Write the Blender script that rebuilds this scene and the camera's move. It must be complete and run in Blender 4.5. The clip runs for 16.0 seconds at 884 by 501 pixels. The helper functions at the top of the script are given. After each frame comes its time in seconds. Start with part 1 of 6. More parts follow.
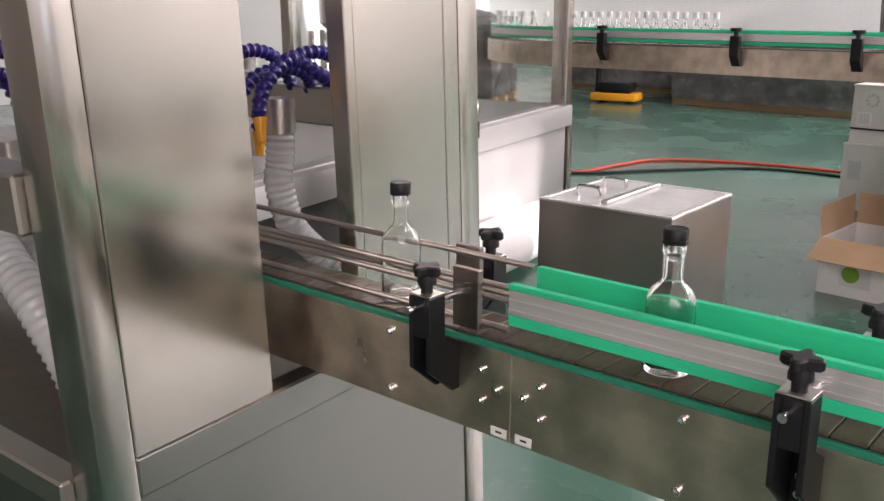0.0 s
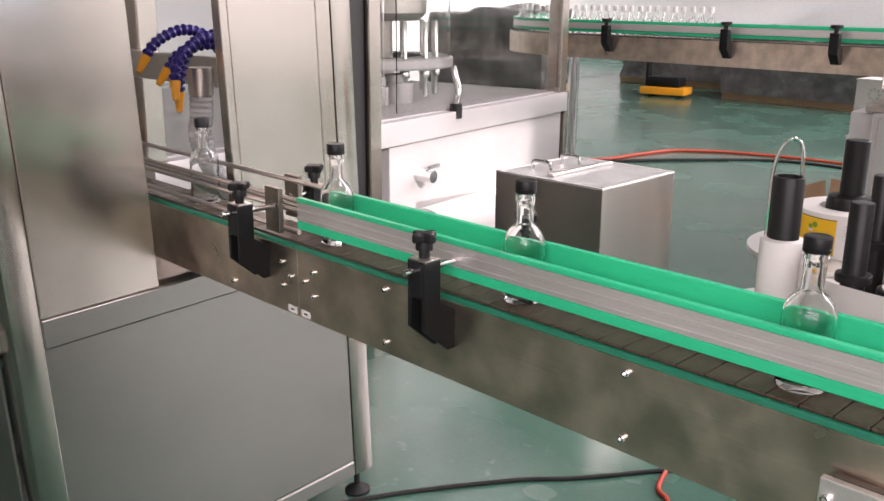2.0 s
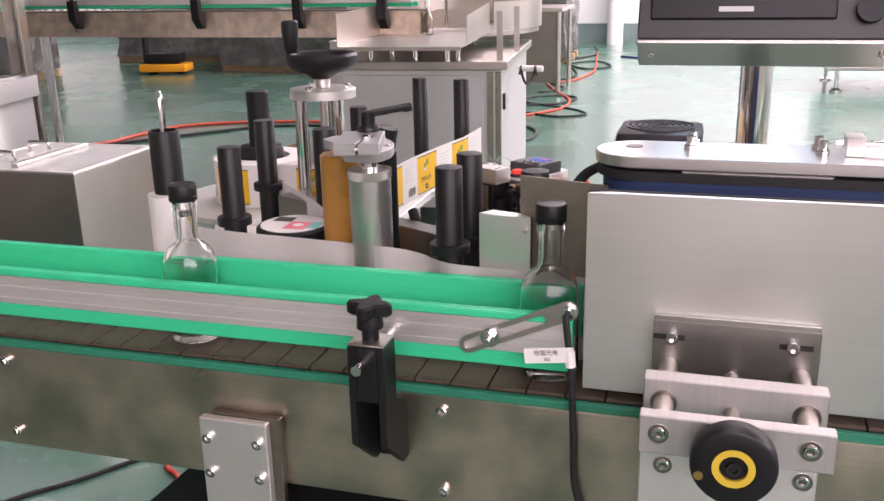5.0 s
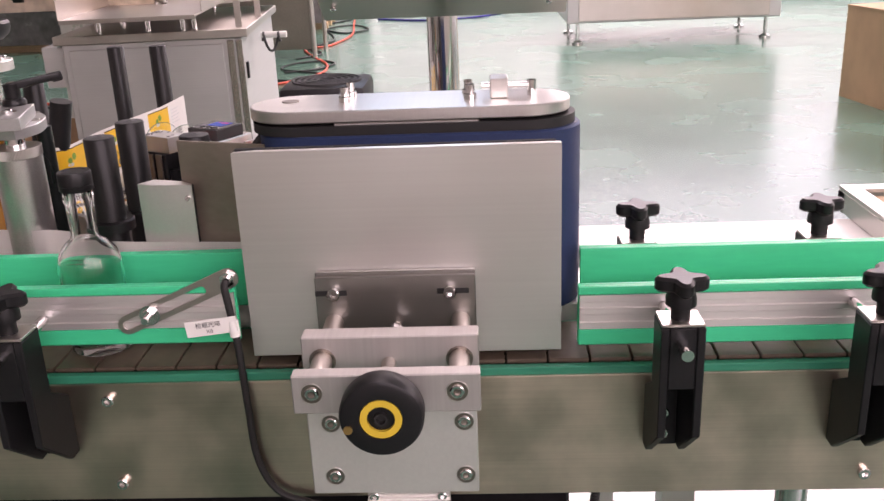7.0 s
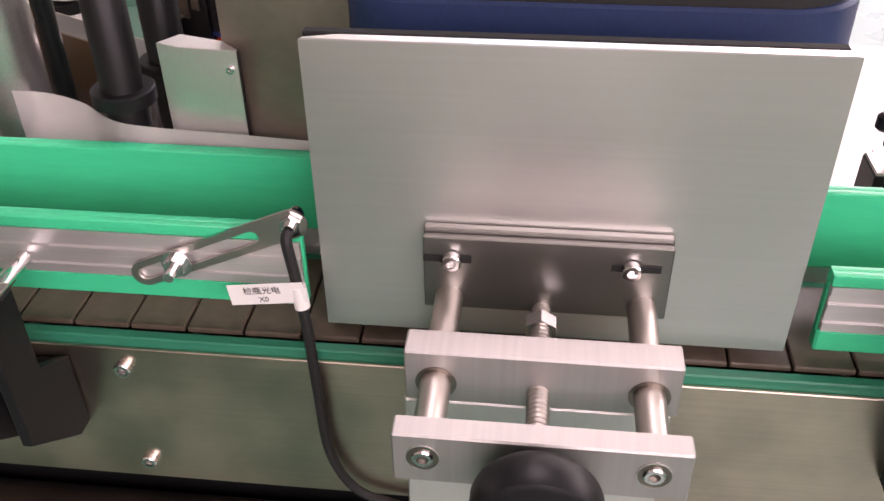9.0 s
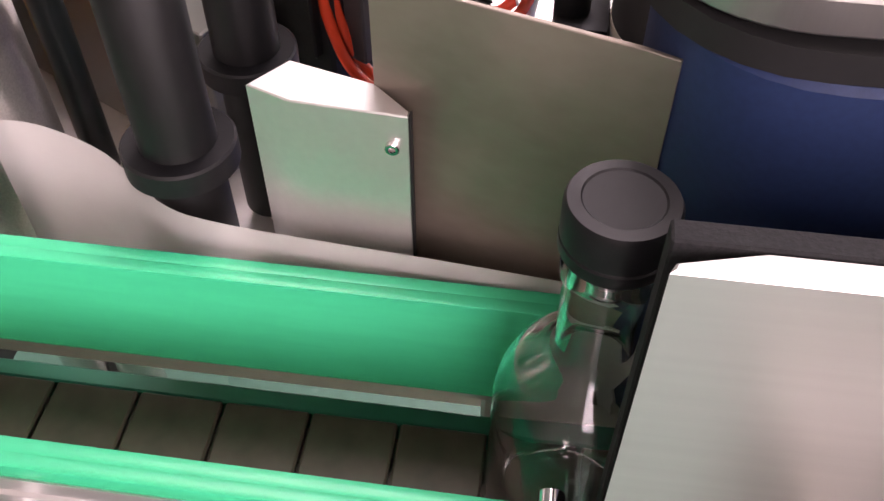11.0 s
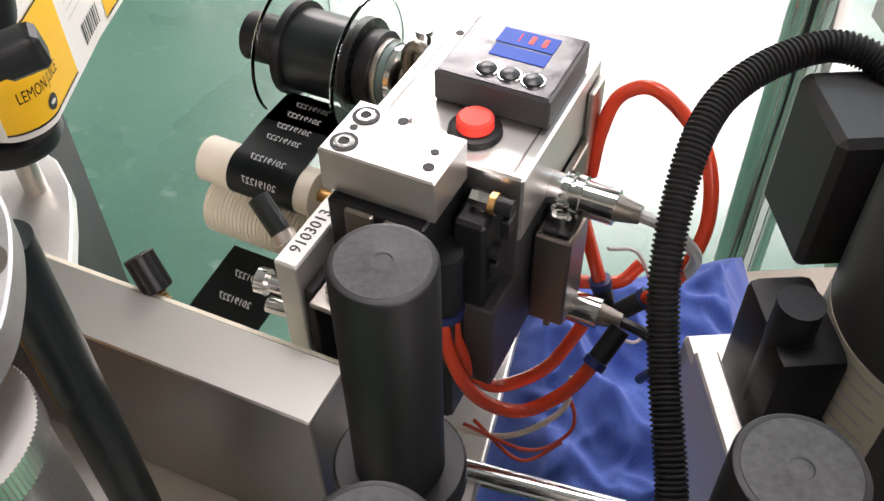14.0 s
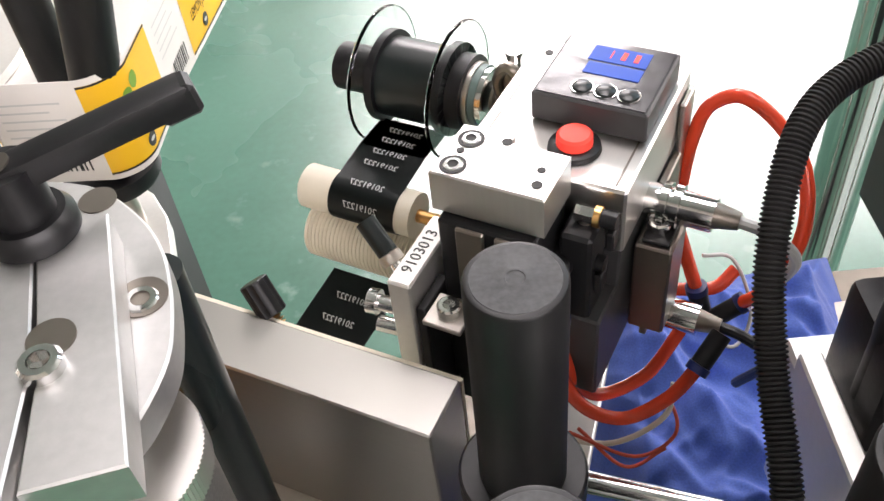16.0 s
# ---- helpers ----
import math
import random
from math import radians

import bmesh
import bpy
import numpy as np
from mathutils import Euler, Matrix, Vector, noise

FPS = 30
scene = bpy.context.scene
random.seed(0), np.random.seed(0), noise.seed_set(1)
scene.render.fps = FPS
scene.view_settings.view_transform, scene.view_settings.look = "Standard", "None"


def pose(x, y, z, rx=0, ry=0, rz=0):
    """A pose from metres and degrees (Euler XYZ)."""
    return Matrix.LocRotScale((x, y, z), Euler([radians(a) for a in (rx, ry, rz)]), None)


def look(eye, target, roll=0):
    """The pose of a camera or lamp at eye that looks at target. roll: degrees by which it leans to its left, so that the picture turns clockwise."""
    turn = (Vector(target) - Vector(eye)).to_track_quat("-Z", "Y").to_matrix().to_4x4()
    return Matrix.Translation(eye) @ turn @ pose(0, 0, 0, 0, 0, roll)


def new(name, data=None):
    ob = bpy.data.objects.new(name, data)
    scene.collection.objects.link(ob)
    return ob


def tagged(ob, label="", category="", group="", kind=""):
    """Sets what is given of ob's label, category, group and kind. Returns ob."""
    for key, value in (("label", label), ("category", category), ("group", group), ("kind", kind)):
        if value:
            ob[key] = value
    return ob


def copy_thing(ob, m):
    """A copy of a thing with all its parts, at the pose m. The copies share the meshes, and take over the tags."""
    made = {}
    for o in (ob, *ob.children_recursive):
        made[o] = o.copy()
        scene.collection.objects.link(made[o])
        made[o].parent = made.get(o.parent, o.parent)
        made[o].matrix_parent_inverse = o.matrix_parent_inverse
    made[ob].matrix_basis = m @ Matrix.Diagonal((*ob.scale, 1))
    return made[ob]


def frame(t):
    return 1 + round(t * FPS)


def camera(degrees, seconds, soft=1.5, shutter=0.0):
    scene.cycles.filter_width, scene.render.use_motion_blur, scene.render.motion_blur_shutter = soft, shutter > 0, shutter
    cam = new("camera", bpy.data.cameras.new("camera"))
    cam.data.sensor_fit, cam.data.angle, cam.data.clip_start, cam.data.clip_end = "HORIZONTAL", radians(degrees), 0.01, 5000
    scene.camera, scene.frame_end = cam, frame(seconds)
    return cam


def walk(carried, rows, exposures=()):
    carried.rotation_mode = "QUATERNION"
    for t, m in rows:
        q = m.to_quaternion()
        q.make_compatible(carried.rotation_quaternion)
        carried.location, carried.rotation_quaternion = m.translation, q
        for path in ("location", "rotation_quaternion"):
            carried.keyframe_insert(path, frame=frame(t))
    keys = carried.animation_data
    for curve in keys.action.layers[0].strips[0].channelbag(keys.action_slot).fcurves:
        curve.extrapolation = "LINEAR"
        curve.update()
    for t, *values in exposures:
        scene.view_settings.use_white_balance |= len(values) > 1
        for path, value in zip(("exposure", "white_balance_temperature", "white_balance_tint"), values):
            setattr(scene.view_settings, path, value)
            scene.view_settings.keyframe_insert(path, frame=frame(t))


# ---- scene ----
cam = camera(51.6, 16.0)
PATH = [
    (0, (-0.805, -0.895, 1.322), (-2.053, 0.576, 0.793), -0.1),
    (0.5, (-0.635, -0.919, 1.329), (-1.993, 0.458, 0.821), 0.6),
    (1, (-0.439, -0.958, 1.325), (-1.825, 0.389, 0.81), 0.5),
    (1.5, (-0.286, -0.94, 1.324), (-1.665, 0.403, 0.782), 0.1),
    (2, (-0.162, -0.9, 1.317), (-1.538, 0.446, 0.776), 0.4),
    (2.5, (-0.099, -0.863, 1.31), (-1.438, 0.517, 0.759), 0.6),
    (3, (-0.076, -0.839, 1.302), (-1.246, 0.682, 0.739), -0.2),
    (3.5, (-0.063, -0.829, 1.302), (-1.099, 0.785, 0.734), -0.8),
    (4, (-0.047, -0.818, 1.301), (-0.97, 0.864, 0.736), -1.0),
    (4.5, (-0.023, -0.801, 1.294), (-0.798, 0.95, 0.718), -1.1),
    (5, (0.005, -0.782, 1.286), (-0.544, 1.047, 0.692), -1.2),
    (5.2, (0.014, -0.773, 1.28), (-0.46, 1.074, 0.678), -1.5),
    (7.3, (0.126, -0.718, 1.264), (0.058, 1.15, 0.552), -2.0),
    (7.5, (0.129, -0.694, 1.262), (0.061, 1.139, 0.465), -1.6),
    (8, (0.123, -0.62, 1.265), (-0.04, 1.145, 0.338), -0.0),
    (8.5, (0.07, -0.498, 1.27), (-0.159, 1.201, 0.241), -0.2),
    (9, (0.027, -0.415, 1.277), (-0.163, 1.192, 0.102), -0.8),
    (9.5, (-0.003, -0.317, 1.272), (-0.214, 1.22, 0.008), -0.3),
    (10, (-0.047, -0.229, 1.263), (-0.363, 1.228, -0.071), -0.3),
    (10.2, (-0.072, -0.19, 1.253), (-0.386, 1.208, -0.143), -0.4),
    (12.5, (-0.167, -0.059, 1.219), (-0.005, 1.224, -0.306), 3.7),
    (13, (-0.205, -0.028, 1.231), (-0.018, 1.278, -0.272), 4.4),
    (13.5, (-0.226, 0.017, 1.244), (-0.127, 1.372, -0.223), 0.2),
    (14, (-0.252, 0.061, 1.252), (-0.197, 1.44, -0.195), -1.1),
    (14.5, (-0.258, 0.061, 1.254), (-0.264, 1.462, -0.173), -2.9),
    (15, (-0.264, 0.054, 1.26), (-0.294, 1.481, -0.141), -4.1),
    (15.5, (-0.272, 0.056, 1.26), (-0.315, 1.49, -0.133), -5.2),
    (16, (-0.273, 0.054, 1.263), (-0.33, 1.46, -0.158), -6.9),
]
walk(cam, [(t, look(eye, aim, roll)) for t, eye, aim, roll in PATH],
     exposures=[(0, 0.95, 6500, 25), (1.5, 1.1, 6500, 26), (3, 1.05, 6500, 29), (4, 1.1, 6500, 32), (5, 1.1, 6500, 33), (7.5, 0.85, 6850, 38), (8.0, 1.2, 6850, 38), (8.5, 1.1, 6850, 37), (9.0, 1.15, 6800, 36), (9.5, 1.5, 6750, 34), (10.2, 1.3, 6700, 32), (12.3, 2.2, 7000, 50), (12.8, 2.15, 6900, 44), (13.3, 1.75, 6500, 28), (13.7, 1.5, 6500, 17), (14.2, 1.5, 6500, 17), (16.0, 1.7, 6500, 17)])

# ---- light ----
world = bpy.data.worlds.new("world")
scene.world = world
world.use_nodes = True
wn = world.node_tree.nodes
sky = wn.new("ShaderNodeTexSky")
sky.sky_type, sky.sun_disc = "NISHITA", False
sky.sun_elevation, sky.sun_rotation = radians(24), radians(80)
wn["Background"].inputs[1].default_value = 0.10
world.node_tree.links.new(sky.outputs[0], wn["Background"].inputs[0])

sun_data = bpy.data.lights.new("sun", "SUN")
sun_data.energy, sun_data.angle, sun_data.color = 3.0, radians(0.6), (1, 0.95, 0.88)
sun = new("sun", sun_data)
sun.matrix_world = look((8.6, 0.9, 5.6), (-3.4, 2.5, 0.55))


def window_or_fill_lamp(at, aim, wide, high, watts, tint=(1.0, 0.94, 0.90)):
    """Daylight area lamp: at a window opening, or added as fill without one."""
    data = bpy.data.lights.new("window_or_fill_light", "AREA")
    data.shape, data.size, data.size_y, data.energy, data.color = "RECTANGLE", wide, high, watts, tint
    ob = new("window_or_fill_light", data)
    ob.matrix_world = look(at, aim)
    return ob


window_or_fill_lamp((4.5, 14.75, 4.2), (4.5, 0, 3.0), 7.0, 3.6, 90)
window_or_fill_lamp((3.2, -2.98, 2.7), (3.2, 2, 1.5), 6.8, 2.0, 125)
window_or_fill_lamp((2.4, 10.6, 6.58), (2.4, 10.601, 0), 7.8, 5.4, 960)
# Fill lamp added above the label head to brighten its top faces.
window_or_fill_lamp((-0.1, 2.4, 6.58), (-0.1, 2.401, 0), 2.2, 2.2, 75)
# East lamp added in front of solid wall; no opening lies behind it.
window_or_fill_lamp((8.90, 6.0, 4.3), (0, 6.0, 3.9), 8.0, 3.0, 230)
# red light of the photo sensor beside the rail
spot = bpy.data.lights.new("sensor_beam", "SPOT")
spot.energy, spot.color, spot.spot_size, spot.spot_blend, spot.shadow_soft_size = 0.35, (1.0, 0.03, 0.02), radians(5.5), 1.0, 0.002
new("sensor_beam", spot).matrix_world = look((-0.1045, 0.0275, 0.980), (-0.1030, 0.115, 0.990)) @ Matrix.Diagonal((0.38, 2.6, 1, 1))

# ---- materials ----
def mat(name, color, rough=0.5, metal=0.0, grain=0.0, scale=(40, 40, 40), spread=0.08, bump=0.0, stain=0.0, coat=0.0,
        transmission=0.0, ior=1.45, sheen=0.0, stain_scale=4.0, emit=None, emit_power=0.0):
    """Principled material: colour varied by fine grain and broad stains, roughness by both, relief by the grain."""
    m = bpy.data.materials.new(name)
    m.use_nodes = True
    nodes, links = m.node_tree.nodes, m.node_tree.links
    p = nodes["Principled BSDF"]
    p.inputs["Base Color"].default_value = (*color, 1)
    p.inputs["Roughness"].default_value = rough
    p.inputs["Metallic"].default_value = metal
    p.inputs["Coat Weight"].default_value = coat
    p.inputs["Transmission Weight"].default_value = transmission
    p.inputs["IOR"].default_value = ior
    if sheen:
        p.inputs["Sheen Weight"].default_value = sheen
    if emit:
        p.inputs["Emission Color"].default_value = (*emit, 1)
        p.inputs["Emission Strength"].default_value = emit_power
    if grain or stain or bump:
        co = nodes.new("ShaderNodeTexCoord")
        mp = nodes.new("ShaderNodeMapping")
        mp.inputs["Scale"].default_value = scale
        links.new(co.outputs["Object"], mp.inputs[0])
        fine = nodes.new("ShaderNodeTexNoise")
        fine.inputs["Scale"].default_value, fine.inputs["Detail"].default_value = 1.0, 3.0
        links.new(mp.outputs[0], fine.inputs["Vector"])
        broad = nodes.new("ShaderNodeTexNoise")
        broad.inputs["Scale"].default_value, broad.inputs["Detail"].default_value = stain_scale, 4.0
        links.new(co.outputs["Object"], broad.inputs["Vector"])
        a = nodes.new("ShaderNodeMapRange")
        a.inputs[1].default_value, a.inputs[2].default_value = 0.3, 0.7
        a.inputs[3].default_value, a.inputs[4].default_value = 1 - grain, 1 + grain
        links.new(fine.outputs[0], a.inputs[0])
        b = nodes.new("ShaderNodeMapRange")
        b.interpolation_type = "SMOOTHSTEP"
        b.inputs[1].default_value, b.inputs[2].default_value = 0.30, 0.70
        b.inputs[3].default_value, b.inputs[4].default_value = 1 - stain, 1 + stain * 0.4
        links.new(broad.outputs[0], b.inputs[0])
        mul = nodes.new("ShaderNodeMath")
        mul.operation = "MULTIPLY"
        links.new(a.outputs[0], mul.inputs[0])
        links.new(b.outputs[0], mul.inputs[1])
        tint = nodes.new("ShaderNodeVectorMath")
        tint.operation = "SCALE"
        tint.inputs[0].default_value = color
        links.new(mul.outputs[0], tint.inputs["Scale"])
        links.new(tint.outputs[0], p.inputs["Base Color"])
        r = nodes.new("ShaderNodeMapRange")
        r.interpolation_type = "SMOOTHSTEP"
        r.inputs[1].default_value, r.inputs[2].default_value = 0.25, 0.75
        r.inputs[3].default_value, r.inputs[4].default_value = max(0.02, rough - spread), rough + spread
        links.new(broad.outputs[0], r.inputs[0])
        links.new(r.outputs[0], p.inputs["Roughness"])
        if bump:
            bp = nodes.new("ShaderNodeBump")
            bp.inputs["Strength"].default_value, bp.inputs["Distance"].default_value = bump, 0.0006
            links.new(fine.outputs[0], bp.inputs["Height"])
            links.new(bp.outputs[0], p.inputs["Normal"])
    return m


STEEL = mat("brushed_steel", (0.55, 0.51, 0.47), 0.34, 1.0, 0.02, (3, 3, 500), 0.045, 0.04, 0.06)
STEEL_V = mat("brushed_steel_upright", (0.52, 0.475, 0.43), 0.205, 1.0, 0.025, (400, 400, 3), 0.035, 0.10, 0.10)
# Darker copy of brushed steel; the tone stands in for shade and dark reflections.
STEEL_SHADED = mat("shaded_steel", (0.33, 0.32, 0.30), 0.36, 1.0, 0.012, (3, 3, 400), 0.06, 0.015, 0.12, stain_scale=2)
STEEL_RAIL = mat("conveyor_steel", (0.64, 0.54, 0.44), 0.345, 1.0, 0.05, (4, 4, 600), 0.075, 0.03, 0.26, stain_scale=13)
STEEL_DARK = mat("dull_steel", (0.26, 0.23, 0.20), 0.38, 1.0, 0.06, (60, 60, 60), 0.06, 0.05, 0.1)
TUBE = mat("dark_steel_tube", (0.115, 0.085, 0.065), 0.42, 0.7, 0.15, (4, 60, 60), 0.08, 0.06, 0.3, stain_scale=14)
CHROME = mat("polished_steel", (0.72, 0.71, 0.70), 0.12, 1.0, 0.02, (5, 5, 200), 0.04, 0.0, 0.03)
ALU = mat("machined_aluminium", (0.72, 0.70, 0.67), 0.38, 1.0, 0.02, (500, 4, 4), 0.05, 0.03, 0.05)
# Darker copy of machined aluminium, toned to subdue roof-light glare on the clamp plate.
ALU_SHADED = mat("shaded_aluminium", (0.50, 0.50, 0.49), 0.50, 1.0, 0.04, (300, 300, 300), 0.05, 0.08, 0.08)
ALU_MATT = mat("milled_aluminium", (0.56, 0.54, 0.52), 0.56, 1.0, 0.04, (400, 6, 6), 0.05, 0.05, 0.10)
ALU_SAT = mat("anodised_aluminium", (0.78, 0.77, 0.74), 0.45, 0.88, 0.02, (300, 300, 300), 0.05, 0.05, 0.04)
PLATE = mat("satin_press_plate", (0.78, 0.77, 0.74), 0.37, 0.96, 0.02, (4, 300, 300), 0.05, 0.04, 0.06)
ALU_EXT = mat("extruded_aluminium", (0.80, 0.77, 0.75), 0.44, 0.8, 0.04, (2, 300, 300), 0.05, 0.06, 0.05)
GREEN = mat("green_plastic", (0.008, 0.56, 0.27), 0.36, 0, 0.04, (30, 200, 200), 0.06, 0.05, 0.06)
GREEN_DK = mat("green_wear_strip", (0.015, 0.20, 0.12), 0.4, 0, 0.06, (30, 200, 200), 0.06, 0.05, 0.1)
BLACK = mat("black_plastic", (0.009, 0.009, 0.010), 0.42, 0, 0.15, (300, 300, 300), 0.08, 0.10, 0.15, ior=1.38)
BLACK_POST = mat("black_sleeve", (0.007, 0.007, 0.0075), 0.42, 0, 0.2, (250, 250, 60), 0.1, 0.10, 0.2, ior=1.4)
DUSTY = mat("dusty_black_plastic", (0.050, 0.052, 0.054), 0.62, 0, 0.25, (500, 500, 500), 0.08, 0.10, 0.35, stain_scale=60)
RUBBER = mat("black_rubber", (0.014, 0.014, 0.014), 0.6, 0, 0.1, (200, 200, 200), 0.08, 0.1, 0.1)
FOAM = mat("black_foam", (0.012, 0.012, 0.013), 0.9, 0, 0.3, (700, 700, 700), 0.05, 0.5, 0.1)
CHAIN = mat("brown_acetal", (0.095, 0.072, 0.052), 0.40, 0, 0.15, (90, 90, 90), 0.08, 0.08, 0.25, ior=1.38, stain_scale=12)
BLUE_BELT = mat("blue_belt", (0.014, 0.030, 0.090), 0.55, 0, 0.1, (400, 400, 400), 0.08, 0.15, 0.08)
BLUE_CLOTH = mat("blue_fabric", (0.10, 0.19, 0.64), 0.7, 0, 0.12, (900, 900, 900), 0.06, 0.2, 0.12, sheen=0.3)
BLUE_HOSE = mat("blue_hose_plastic", (0.02, 0.012, 0.16), 0.3, 0, 0.05, (60, 60, 60), 0.05, 0, 0.05)
NAVY = mat("navy_fitting", (0.012, 0.02, 0.09), 0.4)
ORANGE = mat("orange_plastic", (0.82, 0.35, 0.015), 0.35, 0, 0.03, (60, 60, 60), 0.05, 0, 0.05)
GOLD = mat("amber_rubber", (0.42, 0.20, 0.035), 0.32, 0, 0.05, (3, 3, 60), 0.06, 0.02, 0.1, coat=0.3)
KNURL = mat("knurled_aluminium", (0.60, 0.59, 0.57), 0.36, 1.0, 0.10, (900, 900, 900), 0.05, 0.25, 0.05)
PAPER = mat("white_liner_paper", (0.74, 0.72, 0.69), 0.42, 0, 0.02, (60, 60, 60), 0.06, 0.02, 0.04)
WHITE = mat("white_plastic", (0.78, 0.77, 0.74), 0.45, 0, 0.02, (60, 60, 60), 0.06, 0.02, 0.04)
CREAM = mat("cream_nylon", (0.66, 0.61, 0.50), 0.5, 0, 0.04, (100, 100, 100), 0.06, 0.04, 0.06)
YELLOW = mat("yellow_print", (0.80, 0.46, 0.012), 0.42, 0, 0.02, (60, 60, 60), 0.05)
YELLOW_RING = mat("yellow_ring", (0.62, 0.44, 0.04), 0.4)
INK = mat("black_ink", (0.015, 0.016, 0.015), 0.5)
INK_GREEN = mat("green_ink", (0.16, 0.30, 0.03), 0.5)
GREY_INK = mat("pale_ink", (0.55, 0.56, 0.55), 0.4)
PINK = mat("pink_print", (0.75, 0.16, 0.22), 0.4)
TEAL = mat("teal_print", (0.08, 0.40, 0.36), 0.4)
AIRHOSE = mat("red_air_hose", (0.86, 0.08, 0.03), 0.18, 0, 0.03, (30, 30, 30), 0.03, 0, 0.04, transmission=0.25)
WIRE_RED = mat("red_cable", (0.55, 0.07, 0.035), 0.45)
COPPER = mat("brass", (0.72, 0.42, 0.16), 0.36, 1.0, 0.05, (200, 200, 200), 0.05)
TAPE = mat("glossy_black_ribbon", (0.008, 0.012, 0.012), 0.32, 0, 0.1, (20, 20, 20), 0.05, 0, 0.1)
GLASS = mat("clear_glass", (0.99, 1.0, 0.995), 0.0, 0, transmission=1.0, ior=1.42)
ACRYLIC = mat("clear_acrylic", (0.96, 0.97, 0.96), 0.03, 0, transmission=1.0, ior=1.2)
DISC = mat("clear_disc", (0.93, 0.96, 0.94), 0.02, 0, transmission=1.0, ior=1.32)
HOSE_CLEAR = mat("clear_ribbed_hose", (0.70, 0.71, 0.70), 0.16, 0, 0.05, (30, 30, 30), 0.05, 0, 0.08, transmission=0.5)
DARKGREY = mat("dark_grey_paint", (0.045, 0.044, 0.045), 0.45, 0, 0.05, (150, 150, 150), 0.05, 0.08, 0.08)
# The blue display is unlit; its faint glow is added by emission.
SCREEN = mat("blue_lcd", (0.02, 0.05, 0.22), 0.45, 0, ior=1.2, emit=(0.05, 0.12, 0.55), emit_power=0.25)
SCREEN_HMI = mat("panel_screen", (0.10, 0.16, 0.22), 0.15, 0, emit=(0.55, 0.74, 0.85), emit_power=2.2)
LED_RED = mat("red_lamp_button", (0.80, 0.06, 0.04), 0.42, 0, ior=1.3, emit=(1.0, 0.06, 0.04), emit_power=0.12)
CARD = mat("corrugated_card", (0.44, 0.29, 0.17), 0.75, 0, 0.06, (8, 200, 200), 0.05, 0.08, 0.12)
CARD_W = mat("white_card", (0.70, 0.68, 0.64), 0.6, 0, 0.03, (60, 60, 60), 0.05, 0.04, 0.08)
WALL = mat("painted_wall", (0.74, 0.75, 0.74), 0.7, 0, 0.03, (20, 20, 20), 0.05, 0.05, 0.06, stain_scale=0.6)
# Grey-beige tint chosen for what this unseen wall throws onto facing steel.
WALL_NEAR = mat("unseen_near_wall", (0.50, 0.46, 0.42), 0.7, 0, 0.03, (20, 20, 20), 0.05, 0.05, 0.08, stain_scale=0.6)
SKIRT = mat("grey_green_paint", (0.14, 0.20, 0.19), 0.5, 0, 0.05, (20, 20, 20), 0.05, 0.03, 0.1)
CEIL = mat("ceiling_paint", (0.42, 0.42, 0.41), 0.8, 0, 0.03, (10, 10, 10), 0.05, 0.03, 0.06)
WHITE_STEEL = mat("satin_steel_cabinet", (0.56, 0.55, 0.54), 0.42, 0.45, 0.03, (3, 3, 300), 0.05, 0.05, 0.04)
WRAP = mat("plastic_film", (0.13, 0.125, 0.12), 0.22, 0, 0.25, (9, 9, 9), 0.1, 0.3, 0.3)
PRINT_SAGE = mat("faint_green_print", (0.50, 0.54, 0.46), 0.6, 0, 0.1, (30, 30, 30), 0.05)
WOOD = mat("plywood", (0.48, 0.33, 0.19), 0.6, 0, 0.15, (4, 90, 90), 0.06, 0.1, 0.12)


def floor_material():
    m = mat("green_epoxy_floor", (0.066, 0.162, 0.120), 0.26, 0, 0.05, (60, 60, 60), 0.05, 0.04, 0.22, coat=1.0, stain_scale=1.3)
    nodes, links = m.node_tree.nodes, m.node_tree.links
    p = nodes["Principled BSDF"]
    co = nodes.new("ShaderNodeTexCoord")
    p.inputs["Coat Weight"].default_value = 0.45
    p.inputs["Coat Roughness"].default_value, p.inputs["Coat IOR"].default_value = 0.18, 1.5
    spots = nodes.new("ShaderNodeTexNoise")
    spots.inputs["Scale"].default_value, spots.inputs["Detail"].default_value = 14.0, 8.0
    links.new(co.outputs["Object"], spots.inputs["Vector"])
    ramp = nodes.new("ShaderNodeMapRange")
    ramp.inputs[1].default_value, ramp.inputs[2].default_value = 0.62, 0.78
    links.new(spots.outputs[0], ramp.inputs[0])
    mix = nodes.new("ShaderNodeMix")
    mix.data_type = "RGBA"
    old = p.inputs["Base Color"].links[0].from_socket
    links.new(ramp.outputs[0], mix.inputs["Factor"])
    links.new(old, mix.inputs["A"])
    mix.inputs["B"].default_value = (0.16, 0.24, 0.21, 1)
    links.new(mix.outputs["Result"], p.inputs["Base Color"])
    return m


FLOOR = floor_material()

# ---- mesh tools ----
def box(bm, x0, x1, y0, y1, z0, z1, bevel=0.0, seg=1, rot=None):
    """A box between two corners, with bevelled edges."""
    made = bmesh.ops.create_cube(bm, size=1.0)["verts"]
    m = Matrix.Translation(((x0 + x1) / 2, (y0 + y1) / 2, (z0 + z1) / 2)) @ Matrix.Diagonal((abs(x1 - x0), abs(y1 - y0), abs(z1 - z0), 1))
    bmesh.ops.transform(bm, matrix=(rot @ m) if rot else m, verts=made)
    if bevel:
        edges = list({e for v in made for e in v.link_edges})
        bmesh.ops.bevel(bm, geom=edges, offset=bevel, segments=seg, affect="EDGES", profile=0.6)
    return bm


